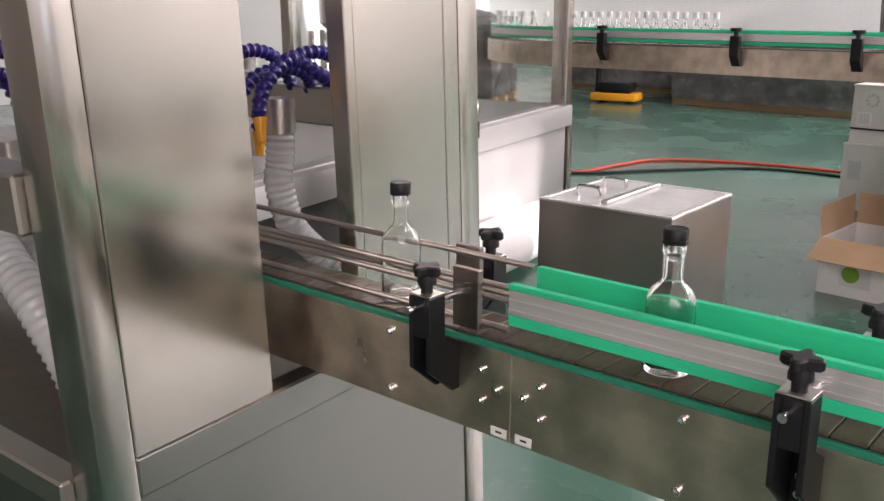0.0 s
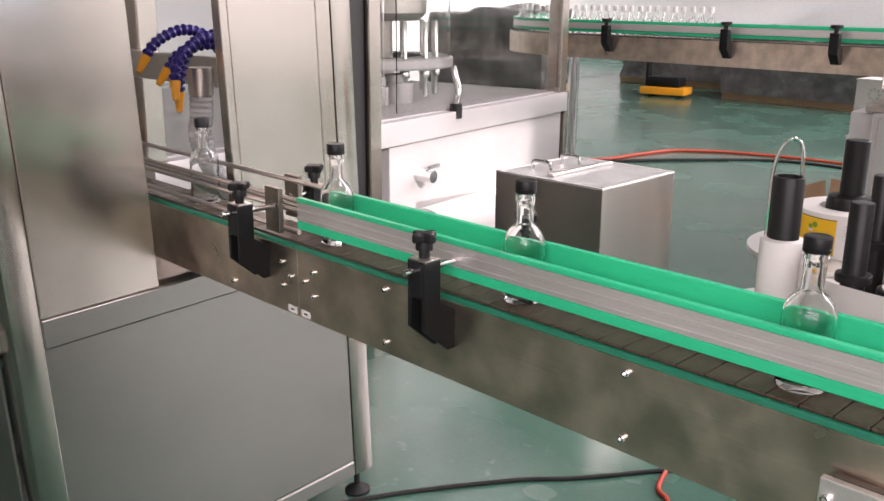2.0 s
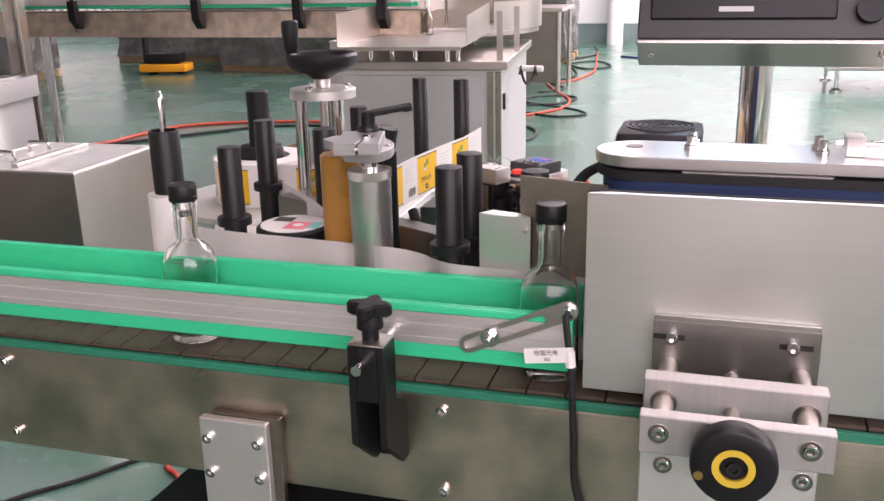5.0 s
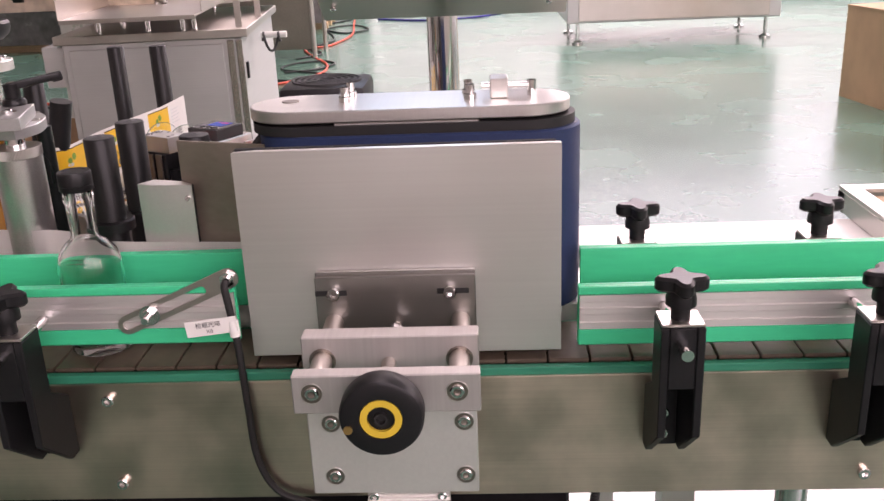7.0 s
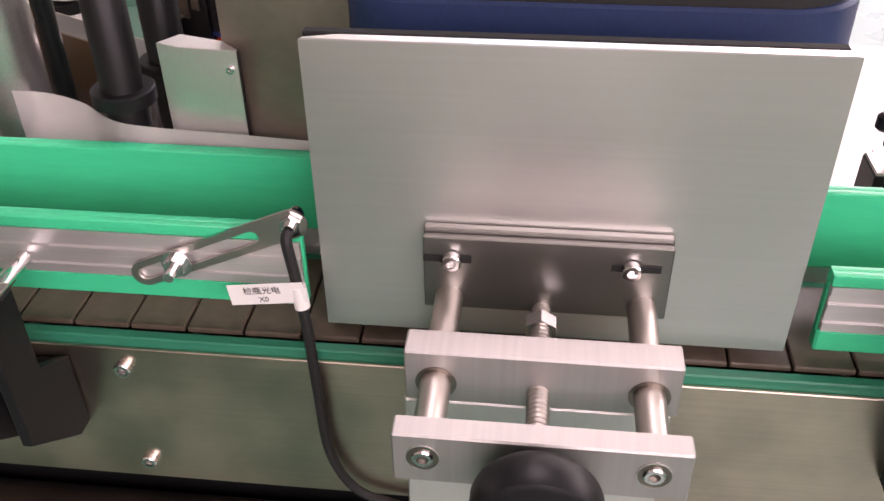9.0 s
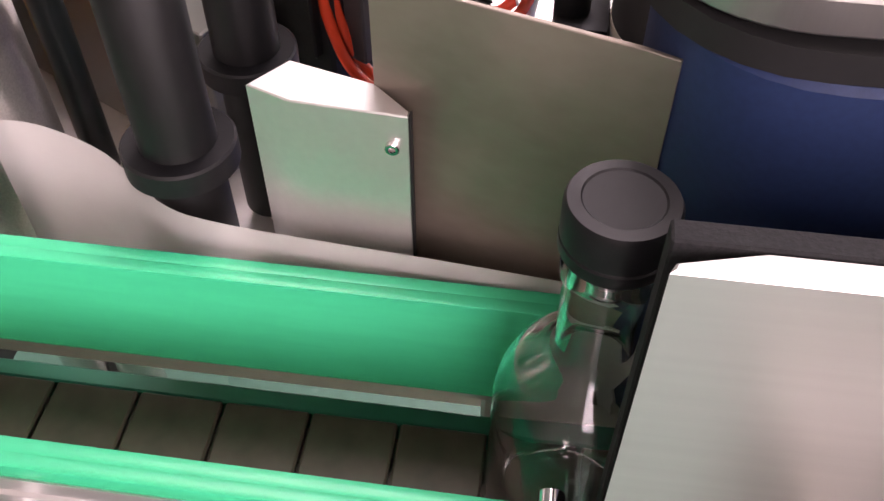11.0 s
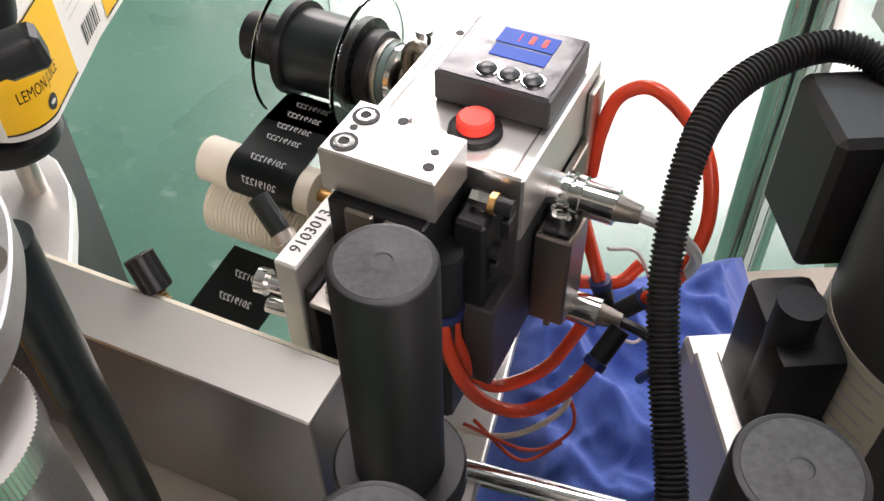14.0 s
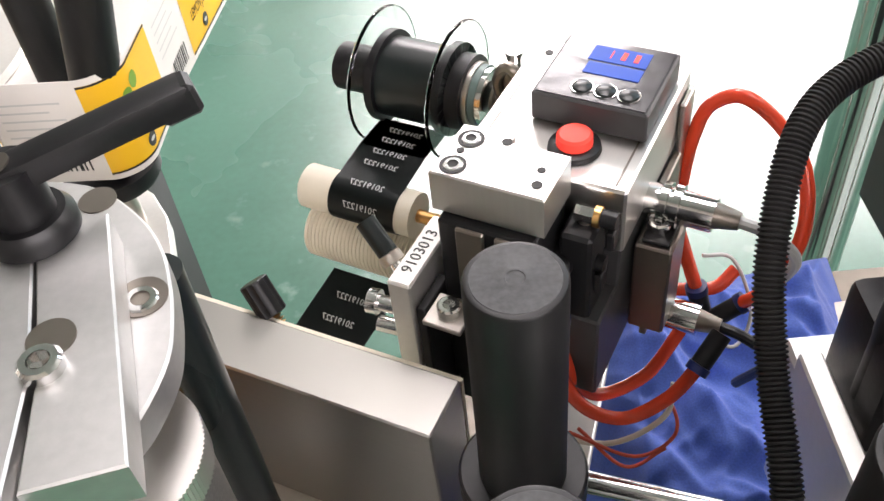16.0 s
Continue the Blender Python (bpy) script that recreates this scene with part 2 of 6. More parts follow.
def rod(bm, a, b, r, seg=20, r2=None, cap=True):
    """A round bar, or a cone, from a to b."""
    a, b = Vector(a), Vector(b)
    d = b - a
    m = Matrix.Translation((a + b) / 2) @ d.to_track_quat("Z", "Y").to_matrix().to_4x4()
    bmesh.ops.create_cone(bm, cap_ends=cap, segments=seg, radius1=r, radius2=r if r2 is None else r2, depth=d.length, matrix=m)
    return bm


def lathe(bm, profile, seg=32, at=(0, 0, 0), turn=None):
    """A body turned about z from (radius, height) pairs; a radius of 0 closes an end."""
    m = Matrix.Translation(at) @ (turn or Matrix())
    rings = []
    for r, z in profile:
        if r <= 1e-6:
            rings.append([bm.verts.new(m @ Vector((0, 0, z)))])
        else:
            rings.append([bm.verts.new(m @ Vector((r * math.cos(2 * math.pi * i / seg), r * math.sin(2 * math.pi * i / seg), z))) for i in range(seg)])
    for lo, hi in zip(rings, rings[1:]):
        for i in range(seg):
            j = (i + 1) % seg
            if len(lo) == 1 and len(hi) == 1:
                continue
            if len(lo) == 1:
                bm.faces.new((lo[0], hi[j], hi[i]))
            elif len(hi) == 1:
                bm.faces.new((lo[i], lo[j], hi[0]))
            else:
                bm.faces.new((lo[i], lo[j], hi[j], hi[i]))
    return bm


def prism(bm, points, lift, matrix=None, bevel=0.0):
    """A flat outline in x and y, raised by lift along z, laid by matrix."""
    m = matrix or Matrix()
    low = [bm.verts.new(m @ Vector((x, y, 0))) for x, y in points]
    top = [bm.verts.new(m @ Vector((x, y, lift))) for x, y in points]
    n = len(points)
    faces = [bm.faces.new(low[::-1]), bm.faces.new(top)]
    faces += [bm.faces.new((low[i], low[(i + 1) % n], top[(i + 1) % n], top[i])) for i in range(n)]
    bmesh.ops.recalc_face_normals(bm, faces=faces)
    if bevel:
        bmesh.ops.bevel(bm, geom=list({e for f in faces[:2] for e in f.edges}), offset=bevel, segments=1, affect="EDGES", profile=0.6)
    return bm


def smooth_path(points, steps=8):
    """Points on a smooth curve through the given ones."""
    pts = [Vector(p) for p in points]
    pts = [pts[0] * 2 - pts[1]] + pts + [pts[-1] * 2 - pts[-2]]
    out = []
    for a, b, c, d in zip(pts, pts[1:], pts[2:], pts[3:]):
        for s in range(steps):
            t = s / steps
            out.append(0.5 * ((2 * b) + (c - a) * t + (2 * a - 5 * b + 4 * c - d) * t * t + (3 * b - a - 3 * c + d) * t ** 3))
    return out + [pts[-2]]


def tube(bm, path, r, seg=10, ribs=0.0, every=2):
    """A hose along a path; ribs raise every few rings."""
    rings, normal = [], None
    for i, p in enumerate(path):
        d = (path[min(i + 1, len(path) - 1)] - path[max(i - 1, 0)]).normalized()
        if normal is None:
            normal = d.orthogonal().normalized()
        normal = (normal - d * normal.dot(d)).normalized()
        side = d.cross(normal)
        rr = r + (ribs if (i // (every // 2 or 1)) % 2 else 0.0)
        rings.append([bm.verts.new(p + rr * (math.cos(2 * math.pi * k / seg) * normal + math.sin(2 * math.pi * k / seg) * side)) for k in range(seg)])
    for a, b in zip(rings, rings[1:]):
        for k in range(seg):
            bm.faces.new((a[k], a[(k + 1) % seg], b[(k + 1) % seg], b[k]))
    bm.faces.new(rings[0][::-1])
    bm.faces.new(rings[-1])
    return bm


def even_path(points, step):
    """A smooth path cut into equal steps."""
    fine = smooth_path(points, 40)
    out, left = [fine[0]], step
    for a, b in zip(fine, fine[1:]):
        d = (b - a).length
        while d >= left and d > 0:
            a = a + (b - a) * (left / d)
            out.append(a)
            d, left = (b - a).length, step
        left -= d
    return out


def band(bm, path, z0, z1, thick=0.0006):
    """An upright strip of paper or sheet that follows a plan line."""
    pts = [Vector((p[0], p[1], 0)) for p in path]
    rows = []
    for i, p in enumerate(pts):
        d = (pts[min(i + 1, len(pts) - 1)] - pts[max(i - 1, 0)]).normalized()
        n = Vector((-d.y, d.x, 0)) * thick / 2
        rows.append([bm.verts.new(q) for q in (p - n + Vector((0, 0, z0)), p + n + Vector((0, 0, z0)), p + n + Vector((0, 0, z1)), p - n + Vector((0, 0, z1)))])
    for a, b in zip(rows, rows[1:]):
        for k in range(4):
            bm.faces.new((a[k], b[k], b[(k + 1) % 4], a[(k + 1) % 4]))
    bm.faces.new(rows[0])
    bm.faces.new(rows[-1][::-1])
    bmesh.ops.recalc_face_normals(bm, faces=bm.faces)
    return bm


def mesh_of(name, bm, material, soft=35):
    bmesh.ops.recalc_face_normals(bm, faces=bm.faces[:])
    for f in bm.faces:
        f.smooth = True
    limit = radians(soft)
    for e in bm.edges:
        if len(e.link_faces) == 2 and e.calc_face_angle(0) > limit:
            e.smooth = False
    me = bpy.data.meshes.new(name)
    bm.to_mesh(me)
    bm.free()
    me.materials.append(material)
    return me


def part(name, bm, material, parent, label="", soft=35):
    """One mesh object under a thing or under a part."""
    ob = new(name, mesh_of(name, bm, material, soft))
    ob.parent = parent
    if label:
        ob["label"] = label
    return ob


def thing(name, label, category, at=(0, 0, 0), rz=0.0, group="", kind=""):
    """An Empty at a thing's base, which carries its parts."""
    ob = new(name)
    ob.matrix_world = pose(*at, 0, 0, rz)
    return tagged(ob, label, category, group, kind)


def solo(name, bm, material, label, category, at=(0, 0, 0), rz=0.0, group="", kind="", soft=35):
    """A thing of one mesh."""
    ob = new(name, mesh_of(name, bm, material, soft))
    ob.matrix_world = pose(*at, 0, 0, rz)
    return tagged(ob, label, category, group, kind)


def B(*a, **k):
    return box(bmesh.new(), *a, **k)


def R(*a, **k):
    return rod(bmesh.new(), *a, **k)


def L(*a, **k):
    return lathe(bmesh.new(), *a, **k)


def P(*a, **k):
    return prism(bmesh.new(), *a, **k)


def letters(name, text, size, matrix, material, parent, depth=0.0001):
    """Printed words as a thin mesh."""
    cu = bpy.data.curves.new(name, "FONT")
    cu.body, cu.size, cu.extrude, cu.align_x, cu.align_y = text, size, depth, "CENTER", "CENTER"
    cu.resolution_u = 2
    tmp = new("letters_tmp", cu)
    me = bpy.data.meshes.new_from_object(tmp.evaluated_get(bpy.context.evaluated_depsgraph_get()))
    bpy.data.objects.remove(tmp)
    me.name = name
    me.transform(matrix)
    me.materials.clear()
    me.materials.append(material)
    ob = new(name, me)
    ob.parent = parent
    return ob


def screw(parent, at, r=0.0055, axis=(0, -1, 0), name="bolt", hex_socket=True):
    """A socket-head bolt whose head points along axis."""
    bm = bmesh.new()
    q = Vector(axis).to_track_quat("Z", "Y").to_matrix().to_4x4()
    h = r * 0.9
    prof = [(0, 0), (r, 0), (r, h * 0.85), (r * 0.85, h), (r * 0.52, h)]
    lathe(bm, prof, 14, at, q)
    lathe(bm, [(r * 0.52, h), (r * 0.5, h * 0.35), (0, h * 0.35)], 6, at, q)
    return part(name, bm, CHROME, parent)


def sunk_bolt(parent, at, r=0.0062, axis=(0, -1, 0)):
    """A socket bolt on a flat dark disc, coloured like a counterbore's shade."""
    a, d = Vector(at), Vector(axis).normalized()
    # No recess is cut; the dark disc paints the shade inside it.
    part("counterbore", rod(bmesh.new(), a, a + d * 0.0004, r * 1.32, 24), STEEL_DARK, parent)
    q = Vector(axis).to_track_quat("Z", "Y").to_matrix().to_4x4()
    bm = bmesh.new()
    lathe(bm, [(r * 1.34, 0.0002), (r * 1.42, 0.0002), (r * 1.42, 0.0007), (r * 1.34, 0.0007), (r * 1.34, 0.0002)], 24, at, q)
    part("bore_edge", bm, ALU, parent)
    return screw(parent, a - d * (r * 0.5), r * 0.92, axis)


def star_knob(parent, at, r=0.022):
    """A four-lobed clamping knob on a short stem."""
    bm = bmesh.new()
    x, y, z = at
    pts = []
    for i in range(48):
        a = 2 * math.pi * i / 48
        pts.append((r * (0.78 + 0.22 * math.cos(4 * a)) * math.cos(a), r * (0.78 + 0.22 * math.cos(4 * a)) * math.sin(a)))
    prism(bm, pts, 0.013, Matrix.Translation((x, y, z + 0.011)), 0.0025)
    lathe(bm, [(0, 0), (0.0125, 0), (0.0125, 0.006), (0.0105, 0.014)], 20, (x, y, z - 0.001))
    return part("knob", bm, BLACK, parent)

# ---- the hall ----
X0, X1, Y0, Y1, ZC = -13.0, 9.0, -3.2, 15.0, 6.6
tagged(solo("floor", B(X0, X1, Y0, Y1, -0.2, 0.0), FLOOR, "green epoxy factory floor with faint scuffs and stains", "floor", kind="structure"))
# The ceiling gap from y 1.3 to 3.5 serves the added fill lamp.
bm = bmesh.new()
for a in ((X0, X1, Y0, 1.3), (X0, -1.2, 1.3, 3.5), (1.0, X1, 1.3, 3.5), (X0, X1, 3.5, 7.9), (X0, -1.5, 7.9, 13.3), (6.3, X1, 7.9, 13.3), (X0, X1, 13.3, Y1)):
    box(bm, *a, ZC, ZC + 0.2)
solo("ceiling", bm, CEIL, "white painted hall ceiling", "ceiling", kind="structure")


def wall_x(name, y, thick, gap=None):
    """A wall along x with one window opening (x from, to, z from, to)."""
    bm = bmesh.new()
    a, b = min(y, y + thick), max(y, y + thick)
    if gap:
        g0, g1, z0, z1 = gap
        box(bm, X0, g0, a, b, 0, ZC)
        box(bm, g1, X1, a, b, 0, ZC)
        box(bm, g0, g1, a, b, 0, z0)
        box(bm, g0, g1, a, b, z1, ZC)
    else:
        box(bm, X0, X1, a, b, 0, ZC)
    return solo(name, bm, WALL, "white painted hall wall", "wall", kind="structure")


def wall_y(name, x, thick, gap=None):
    bm = bmesh.new()
    a, b = min(x, x + thick), max(x, x + thick)
    if gap:
        g0, g1, z0, z1 = gap
        box(bm, a, b, Y0 - 0.25, g0, 0, ZC)
        box(bm, a, b, g1, Y1 + 0.25, 0, ZC)
        box(bm, a, b, g0, g1, 0, z0)
        box(bm, a, b, g0, g1, z1, ZC)
    else:
        box(bm, a, b, Y0 - 0.25, Y1 + 0.25, 0, ZC)
    return solo(name, bm, WALL, "white painted hall wall", "wall", kind="structure")


wall_x("wall_far", Y1, 0.25, (1.0, 8.0, 2.4, 6.0))
# Unseen wall, set close and tinted to shape light and reflections on facing steel.
wall_x("wall_near", Y0, -0.25, (-0.2, 6.6, 1.7, 3.7)).data.materials[0] = WALL_NEAR
# Unseen wall; its narrow slot is placed to aim sun at the cabinet only.
wall_y("wall_east", X1, 0.25, (-0.15, 1.35, 5.25, 6.0))
wall_y("wall_west", X0, -0.25)


def window(name, x0, x1, y, z0, z1, n):
    w = thing(name, "white framed hall window", "window", (0, 0, 0), kind="structure")
    bm = bmesh.new()
    for i in range(n + 1):
        x = x0 + (x1 - x0) * i / n
        box(bm, max(x0, x - 0.03), min(x1, x + 0.03), y - 0.03, y + 0.03, z0 + 0.06, z1 - 0.06)
    box(bm, x0, x1, y - 0.03, y + 0.03, z0, z0 + 0.06)
    box(bm, x0, x1, y - 0.03, y + 0.03, z1 - 0.06, z1)
    part("window_frame", bm, WALL, w)
    for i in range(n):
        xa, xb = x0 + (x1 - x0) * i / n, x0 + (x1 - x0) * (i + 1) / n
        pane = part("pane", B(xa + 0.03, xb - 0.03, y - 0.004, y + 0.004, z0 + 0.06, z1 - 0.06), GLASS, w)
        pane.visible_shadow = False


sl = thing("skylight", "translucent roof light panels with an added near set", "roof light", kind="structure")
# The second set of panes belongs to the unseen, added fill light.
for x0, y0, y1, n in ((-1.5, 7.9, 13.3, 4), (-1.2, 1.3, 3.5, 3)):
    w = (7.8 if y0 > 5 else 2.2) / n
    for i in range(n):
        pane = part("pane", B(x0 + w * i, x0 + w * (i + 1) - 0.002, y0, y1, ZC + 0.15, ZC + 0.16), GLASS, sl)
        pane.visible_shadow = False
window("window_1", 1.0, 8.0, 15.14, 2.4, 6.0, 6)
window("window_2", -0.2, 6.6, -3.34, 1.7, 3.7, 6)
# Unseen dummy window: opaque panels on solid wall, behind the added east lamp.
east = thing("east_dummy_window", "opaque dummy window on the solid east wall", "window", kind="structure")
for k in range(4):
    part("pane", B(8.975, 8.985, 2.05 + 2 * k, 3.95 + 2 * k, 2.85, 5.2), WALL, east, "opaque white panel")
    part("mullion", B(8.955, 8.998, 1.98 + 2 * k, 2.04 + 2 * k, 2.78, 5.23), WALL, east)
part("mullion", B(8.955, 8.998, 9.96, 10.02, 2.78, 5.23), WALL, east)
part("window_sill", B(8.93, 8.998, 1.95, 10.05, 2.72, 2.778), WALL, east)
solo("baseboard", B(X0, X1, 14.985, 14.998, 0.0, 0.32), SKIRT, "grey-green painted wall base", "baseboard", kind="structure")
solo("pipe_riser", R((-1.62, 14.75, 0), (-1.62, 14.75, ZC), 0.13, 20), WALL, "white vertical pipe beside the far wall", "pipe", kind="structure")

# ---- conveyor ----
BELT = 0.8915
conveyor = thing("conveyor", "stainless steel slat chain conveyor with green guide rails", "conveyor", (0, 0, 0))
XA, XJ, XB = -4.9, -1.447, 3.9
for y0, y1 in ((0.0, 0.003), (0.1055, 0.1085)):
    part("side_plate", B(XA, XJ - 0.0006, y0, y1, 0.757, 0.881, 0.0006), STEEL_RAIL, conveyor)
    part("side_plate", B(XJ + 0.0006, XB, y0, y1, 0.757, 0.881, 0.0006), STEEL_RAIL, conveyor)
part("wear_strip", B(XA, XB, 0.0032, 0.0115, 0.868, 0.8880, 0.001), GREEN_DK, conveyor, "green plastic wear strip")
part("wear_strip", B(XA, XB, 0.0963, 0.1052, 0.868, 0.8880, 0.001), GREEN_DK, conveyor, "green plastic wear strip")
part("bed", B(XA, XB, 0.012, 0.0955, 0.862, 0.876), STEEL_DARK, conveyor)
part("return_tray", B(XA, XB, 0.004, 0.105, 0.757, 0.760), STEEL_DARK, conveyor)
for x in (-1.66, -1.209, -0.753, -0.233, 0.46, 0.92):
    for z in (0.865, 0.776):
        screw(conveyor, (x, 0, z), 0.0058)
for dx in (-0.047, 0.047):
    for x, z in ((dx, 0.850), (dx, 0.806), (dx * 0.45, 0.828)):
        screw(conveyor, (XJ + x, 0, z), 0.0052)
for x in (0.43, 1.6):
    for y in (0.088,):
        part("leg", R((x, y, 0.03), (x, y, 0.757), 0.016), CHROME, conveyor)
        part("foot", L([(0, 0), (0.03, 0), (0.03, 0.008), (0.012, 0.03), (0, 0.03)], 20, (x, y, 0)), RUBBER, conveyor)
# joint tags
for x in (XJ - 0.032, XJ + 0.008):
    tag = part("tag", B(x, x + 0.026, -0.0006, -0.0001, 0.760, 0.773), WHITE, conveyor, "small white joint tag")
    part("print", B(x + 0.008, x + 0.018, -0.0009, -0.0007, 0.765, 0.768), INK, tag)


def guide(x0, x1, inner, out, drop, name_label):
    """A guide rail: green sliding bar held in an aluminium profile. out is -1 on the near side, 1 on the far side."""
    g = thing("guide_rail", name_label, "guide rail", (0, 0, 0), group="guide rails")
    f = lambda a, b: (min(inner + out * a, inner + out * b), max(inner + out * a, inner + out * b))
    bm = bmesh.new()
    up = 0.0 if out < 0 else 0.002 if inner > 0.09 else 0.006
    low, top = 0.913 + up - drop, 0.970 + up - drop
    box(bm, x0, x1, *f(0.0, 0.0062), low, top, 0.0016, 2)
    box(bm, x0, x1, *f(0.005, 0.0110), top - 0.0078, top, 0.0014, 2)
    box(bm, x0, x1, *f(0.005, 0.0105), low, low + 0.0160, 0.0014, 1)
    part("sliding_bar", bm, GREEN, g, "green plastic sliding bar", soft=20)
    steps = ((0.0064, 0.0163), (0.0112, 0.0163), (0.0112, 0.0225), (0.0098, 0.0235), (0.0098, 0.0300), (0.0109, 0.0310), (0.0109, 0.0360), (0.0095, 0.0370), (0.0095, 0.0415), (0.0112, 0.0425), (0.0112, 0.0490), (0.0064, 0.0490))
    groove = [(a, low + h) for a, h in steps]
    m = Matrix(((0, 0, 1, x0 + 0.001), (out, 0, 0, inner), (0, 1, 0, 0), (0, 0, 0, 1)))
    part("profile", P(groove, x1 - x0 - 0.002, m, 0.0003), ALU_EXT, g, "grooved aluminium profile")
    return g


YN, YF, YG = 0.0265, 0.0970, 0.0870
guide(-1.466, -0.109, YN, -1, 0.0, "green plastic guide rail in a grooved aluminium profile")
guide(-1.478, -0.1105, YF, 1, 0.0, "green plastic guide rail in a grooved aluminium profile")
guide(0.199, 3.4, YN, -1, 0.0105, "green plastic guide rail in a grooved aluminium profile")
guide(0.208, 3.4, YG, 1, 0.006, "green plastic guide rail in a grooved aluminium profile")
for y, zs, xe in ((0.022, (0.962, 0.944, 0.905), -1.468), (0.094, (0.972, 0.925), -1.480)):
    for z in zs:
        solo("guide_rod", R((-4.6, y, z), (xe, y, z), 0.0045, 14), STEEL, "round steel guide rod beside the chain", "guide rod", group="steel guide rods")
for x, y in ((-1.53, 0.012), (-1.60, 0.104)):
    solo("rod_holder", B(x - 0.022, x + 0.022, y - 0.005, y + 0.005, 0.898, 0.980, 0.001), STEEL_DARK, "flat steel block that holds the guide rods", "rod holder", group="rod holders")


def rail_bracket(x, near=True):
    """Black clamp bracket with a star knob, bolted on the side plate."""
    b = thing("rail_bracket", "black plastic rail bracket with a star knob and steel rod", "bracket", (0, 0, 0), group="rail brackets")
    s, y0 = (1, 0.0) if near else (-1, 0.1085)
    prof = [(0.0, 0.812), (-0.014, 0.812), (-0.062, 0.853), (-0.062, 0.953), (-0.030, 0.953), (-0.030, 0.890), (0.0, 0.872)]
    for dx in (-0.018, 0.011):
        m = Matrix(((0, 0, 1, x + dx), (s, 0, 0, y0 - s * 0.0003), (0, 1, 0, 0), (0, 0, 0, 1)))
        part("cheek", P(prof, 0.007, m, 0.0010), BLACK, b)
    ys = sorted((y0 - s * 0.0618, y0 - s * 0.0305))
    part("clamp_body", B(x - 0.0109, x + 0.0109, *ys, 0.898, 0.9528, 0.0008), BLACK, b)
    ys = sorted((y0 - s * 0.0012, y0 - s * 0.0065))
    part("back_web", B(x - 0.0109, x + 0.0109, *ys, 0.8125, 0.871, 0.0006), BLACK, b)
    for z in (0.826, 0.847):
        screw(b, (x - 0.002, y0 - s * 0.0066, z), 0.0050, (0, -s, 0))
    part("rod", R((x - 0.001, y0 - s * 0.084, 0.9395), (x - 0.001, y0 + s * (0.0152 if near else 0.0108), 0.9395), 0.0050, 16), CHROME, b)
    part("cap_plate", B(x - 0.0175, x + 0.0175, y0 - 0.0455 * s - 0.015, y0 - 0.0455 * s + 0.015, 0.9532, 0.9558, 0.0006), STEEL, b)
    star_knob(b, (x, y0 - s * 0.046, 0.9690))
    part("stem", R((x, y0 - s * 0.046, 0.9558), (x, y0 - s * 0.046, 0.970), 0.008, 16), BLACK, b)
    return b


for bx in (-1.551, -1.071, -0.287, 0.275, 0.440, 1.3):
    rail_bracket(bx)
for bx in (-1.60, -1.054, 0.273, 0.456, 1.3):
    rail_bracket(bx, False)

# mounting plate with four bolts under the near side
mp = thing("mounting_plate", "double aluminium mounting plate with four socket bolts", "mounting plate")
part("back_plate", B(-0.487, -0.408, -0.011, -0.0006, 0.66, 0.838, 0.001), STEEL_DARK, mp)
part("front_plate", B(-0.496, -0.418, -0.022, -0.0112, 0.66, 0.836, 0.0012), ALU_SAT, mp)
for x in (-0.486, -0.428):
    for z in (0.814, 0.773, 0.70):
        screw(mp, (x, -0.022, z), 0.0058)


def chain_slat():
    bm = bmesh.new()
    box(bm, 0.0006, 0.0371, 0.0125, 0.0945, -0.0042, 0.0, 0.0009)
    box(bm, 0.0330, 0.0410, 0.035, 0.048, -0.0065, -0.0043)
    box(bm, 0.0330, 0.0410, 0.060, 0.073, -0.0065, -0.0043)
    return mesh_of("slat", bm, CHAIN)


PITCH, SPEED = 0.0381, 0.1425
chain = thing("slat_chain", "brown plastic slat chain moving along the conveyor", "conveyor chain", (0, 0, BELT))
slat_mesh = chain_slat()
for i in range(155):
    s = new("slat", slat_mesh)
    s.parent = chain
    s.location = (-4.75 + i * PITCH, 0, 0)

# ---- bottles ----
def bottle_mesh():
    prof = [(0, 0.003), (0.020, 0.0015), (0.0265, 0.0), (0.0290, 0.0025), (0.0295, 0.008), (0.0295, 0.080), (0.0291, 0.0865), (0.0280, 0.0925), (0.0258, 0.0985), (0.0225, 0.1040),
            (0.0180, 0.1085), (0.0145, 0.1110), (0.0127, 0.1135), (0.0120, 0.118), (0.0122, 0.134), (0.0128, 0.146), (0.0138, 0.148), (0.0138, 0.153), (0.0128, 0.154), (0.0128, 0.163)]
    bm = bmesh.new()
    lathe(bm, prof, 40)
    # inner wall, thick at the foot and in the neck
    lathe(bm, [(0.0128, 0.163), (0.0092, 0.163), (0.0090, 0.134), (0.0092, 0.117), (0.0110, 0.1110), (0.0158, 0.1068), (0.0205, 0.1022), (0.0240, 0.0967), (0.0263, 0.0908), (0.0275, 0.0850),
               (0.0279, 0.079), (0.0279, 0.014), (0.0265, 0.009), (0.020, 0.0075), (0, 0.009)], 40)
    bmesh.ops.remove_doubles(bm, verts=bm.verts, dist=0.00001)
    return bm


def cap_mesh():
    bm = bmesh.new()
    lathe(bm, [(0.0131, 0.1580), (0.0149, 0.1580), (0.0153, 0.1590), (0.0153, 0.1625), (0.0147, 0.1630), (0.0152, 0.1636), (0.0152, 0.1742), (0.0144, 0.1758), (0.0110, 0.1761),
               (0.0105, 0.1756), (0, 0.1756)], 40)
    lathe(bm, [(0.0131, 0.1580), (0.0131, 0.1632), (0, 0.1634)], 40)
    return bm


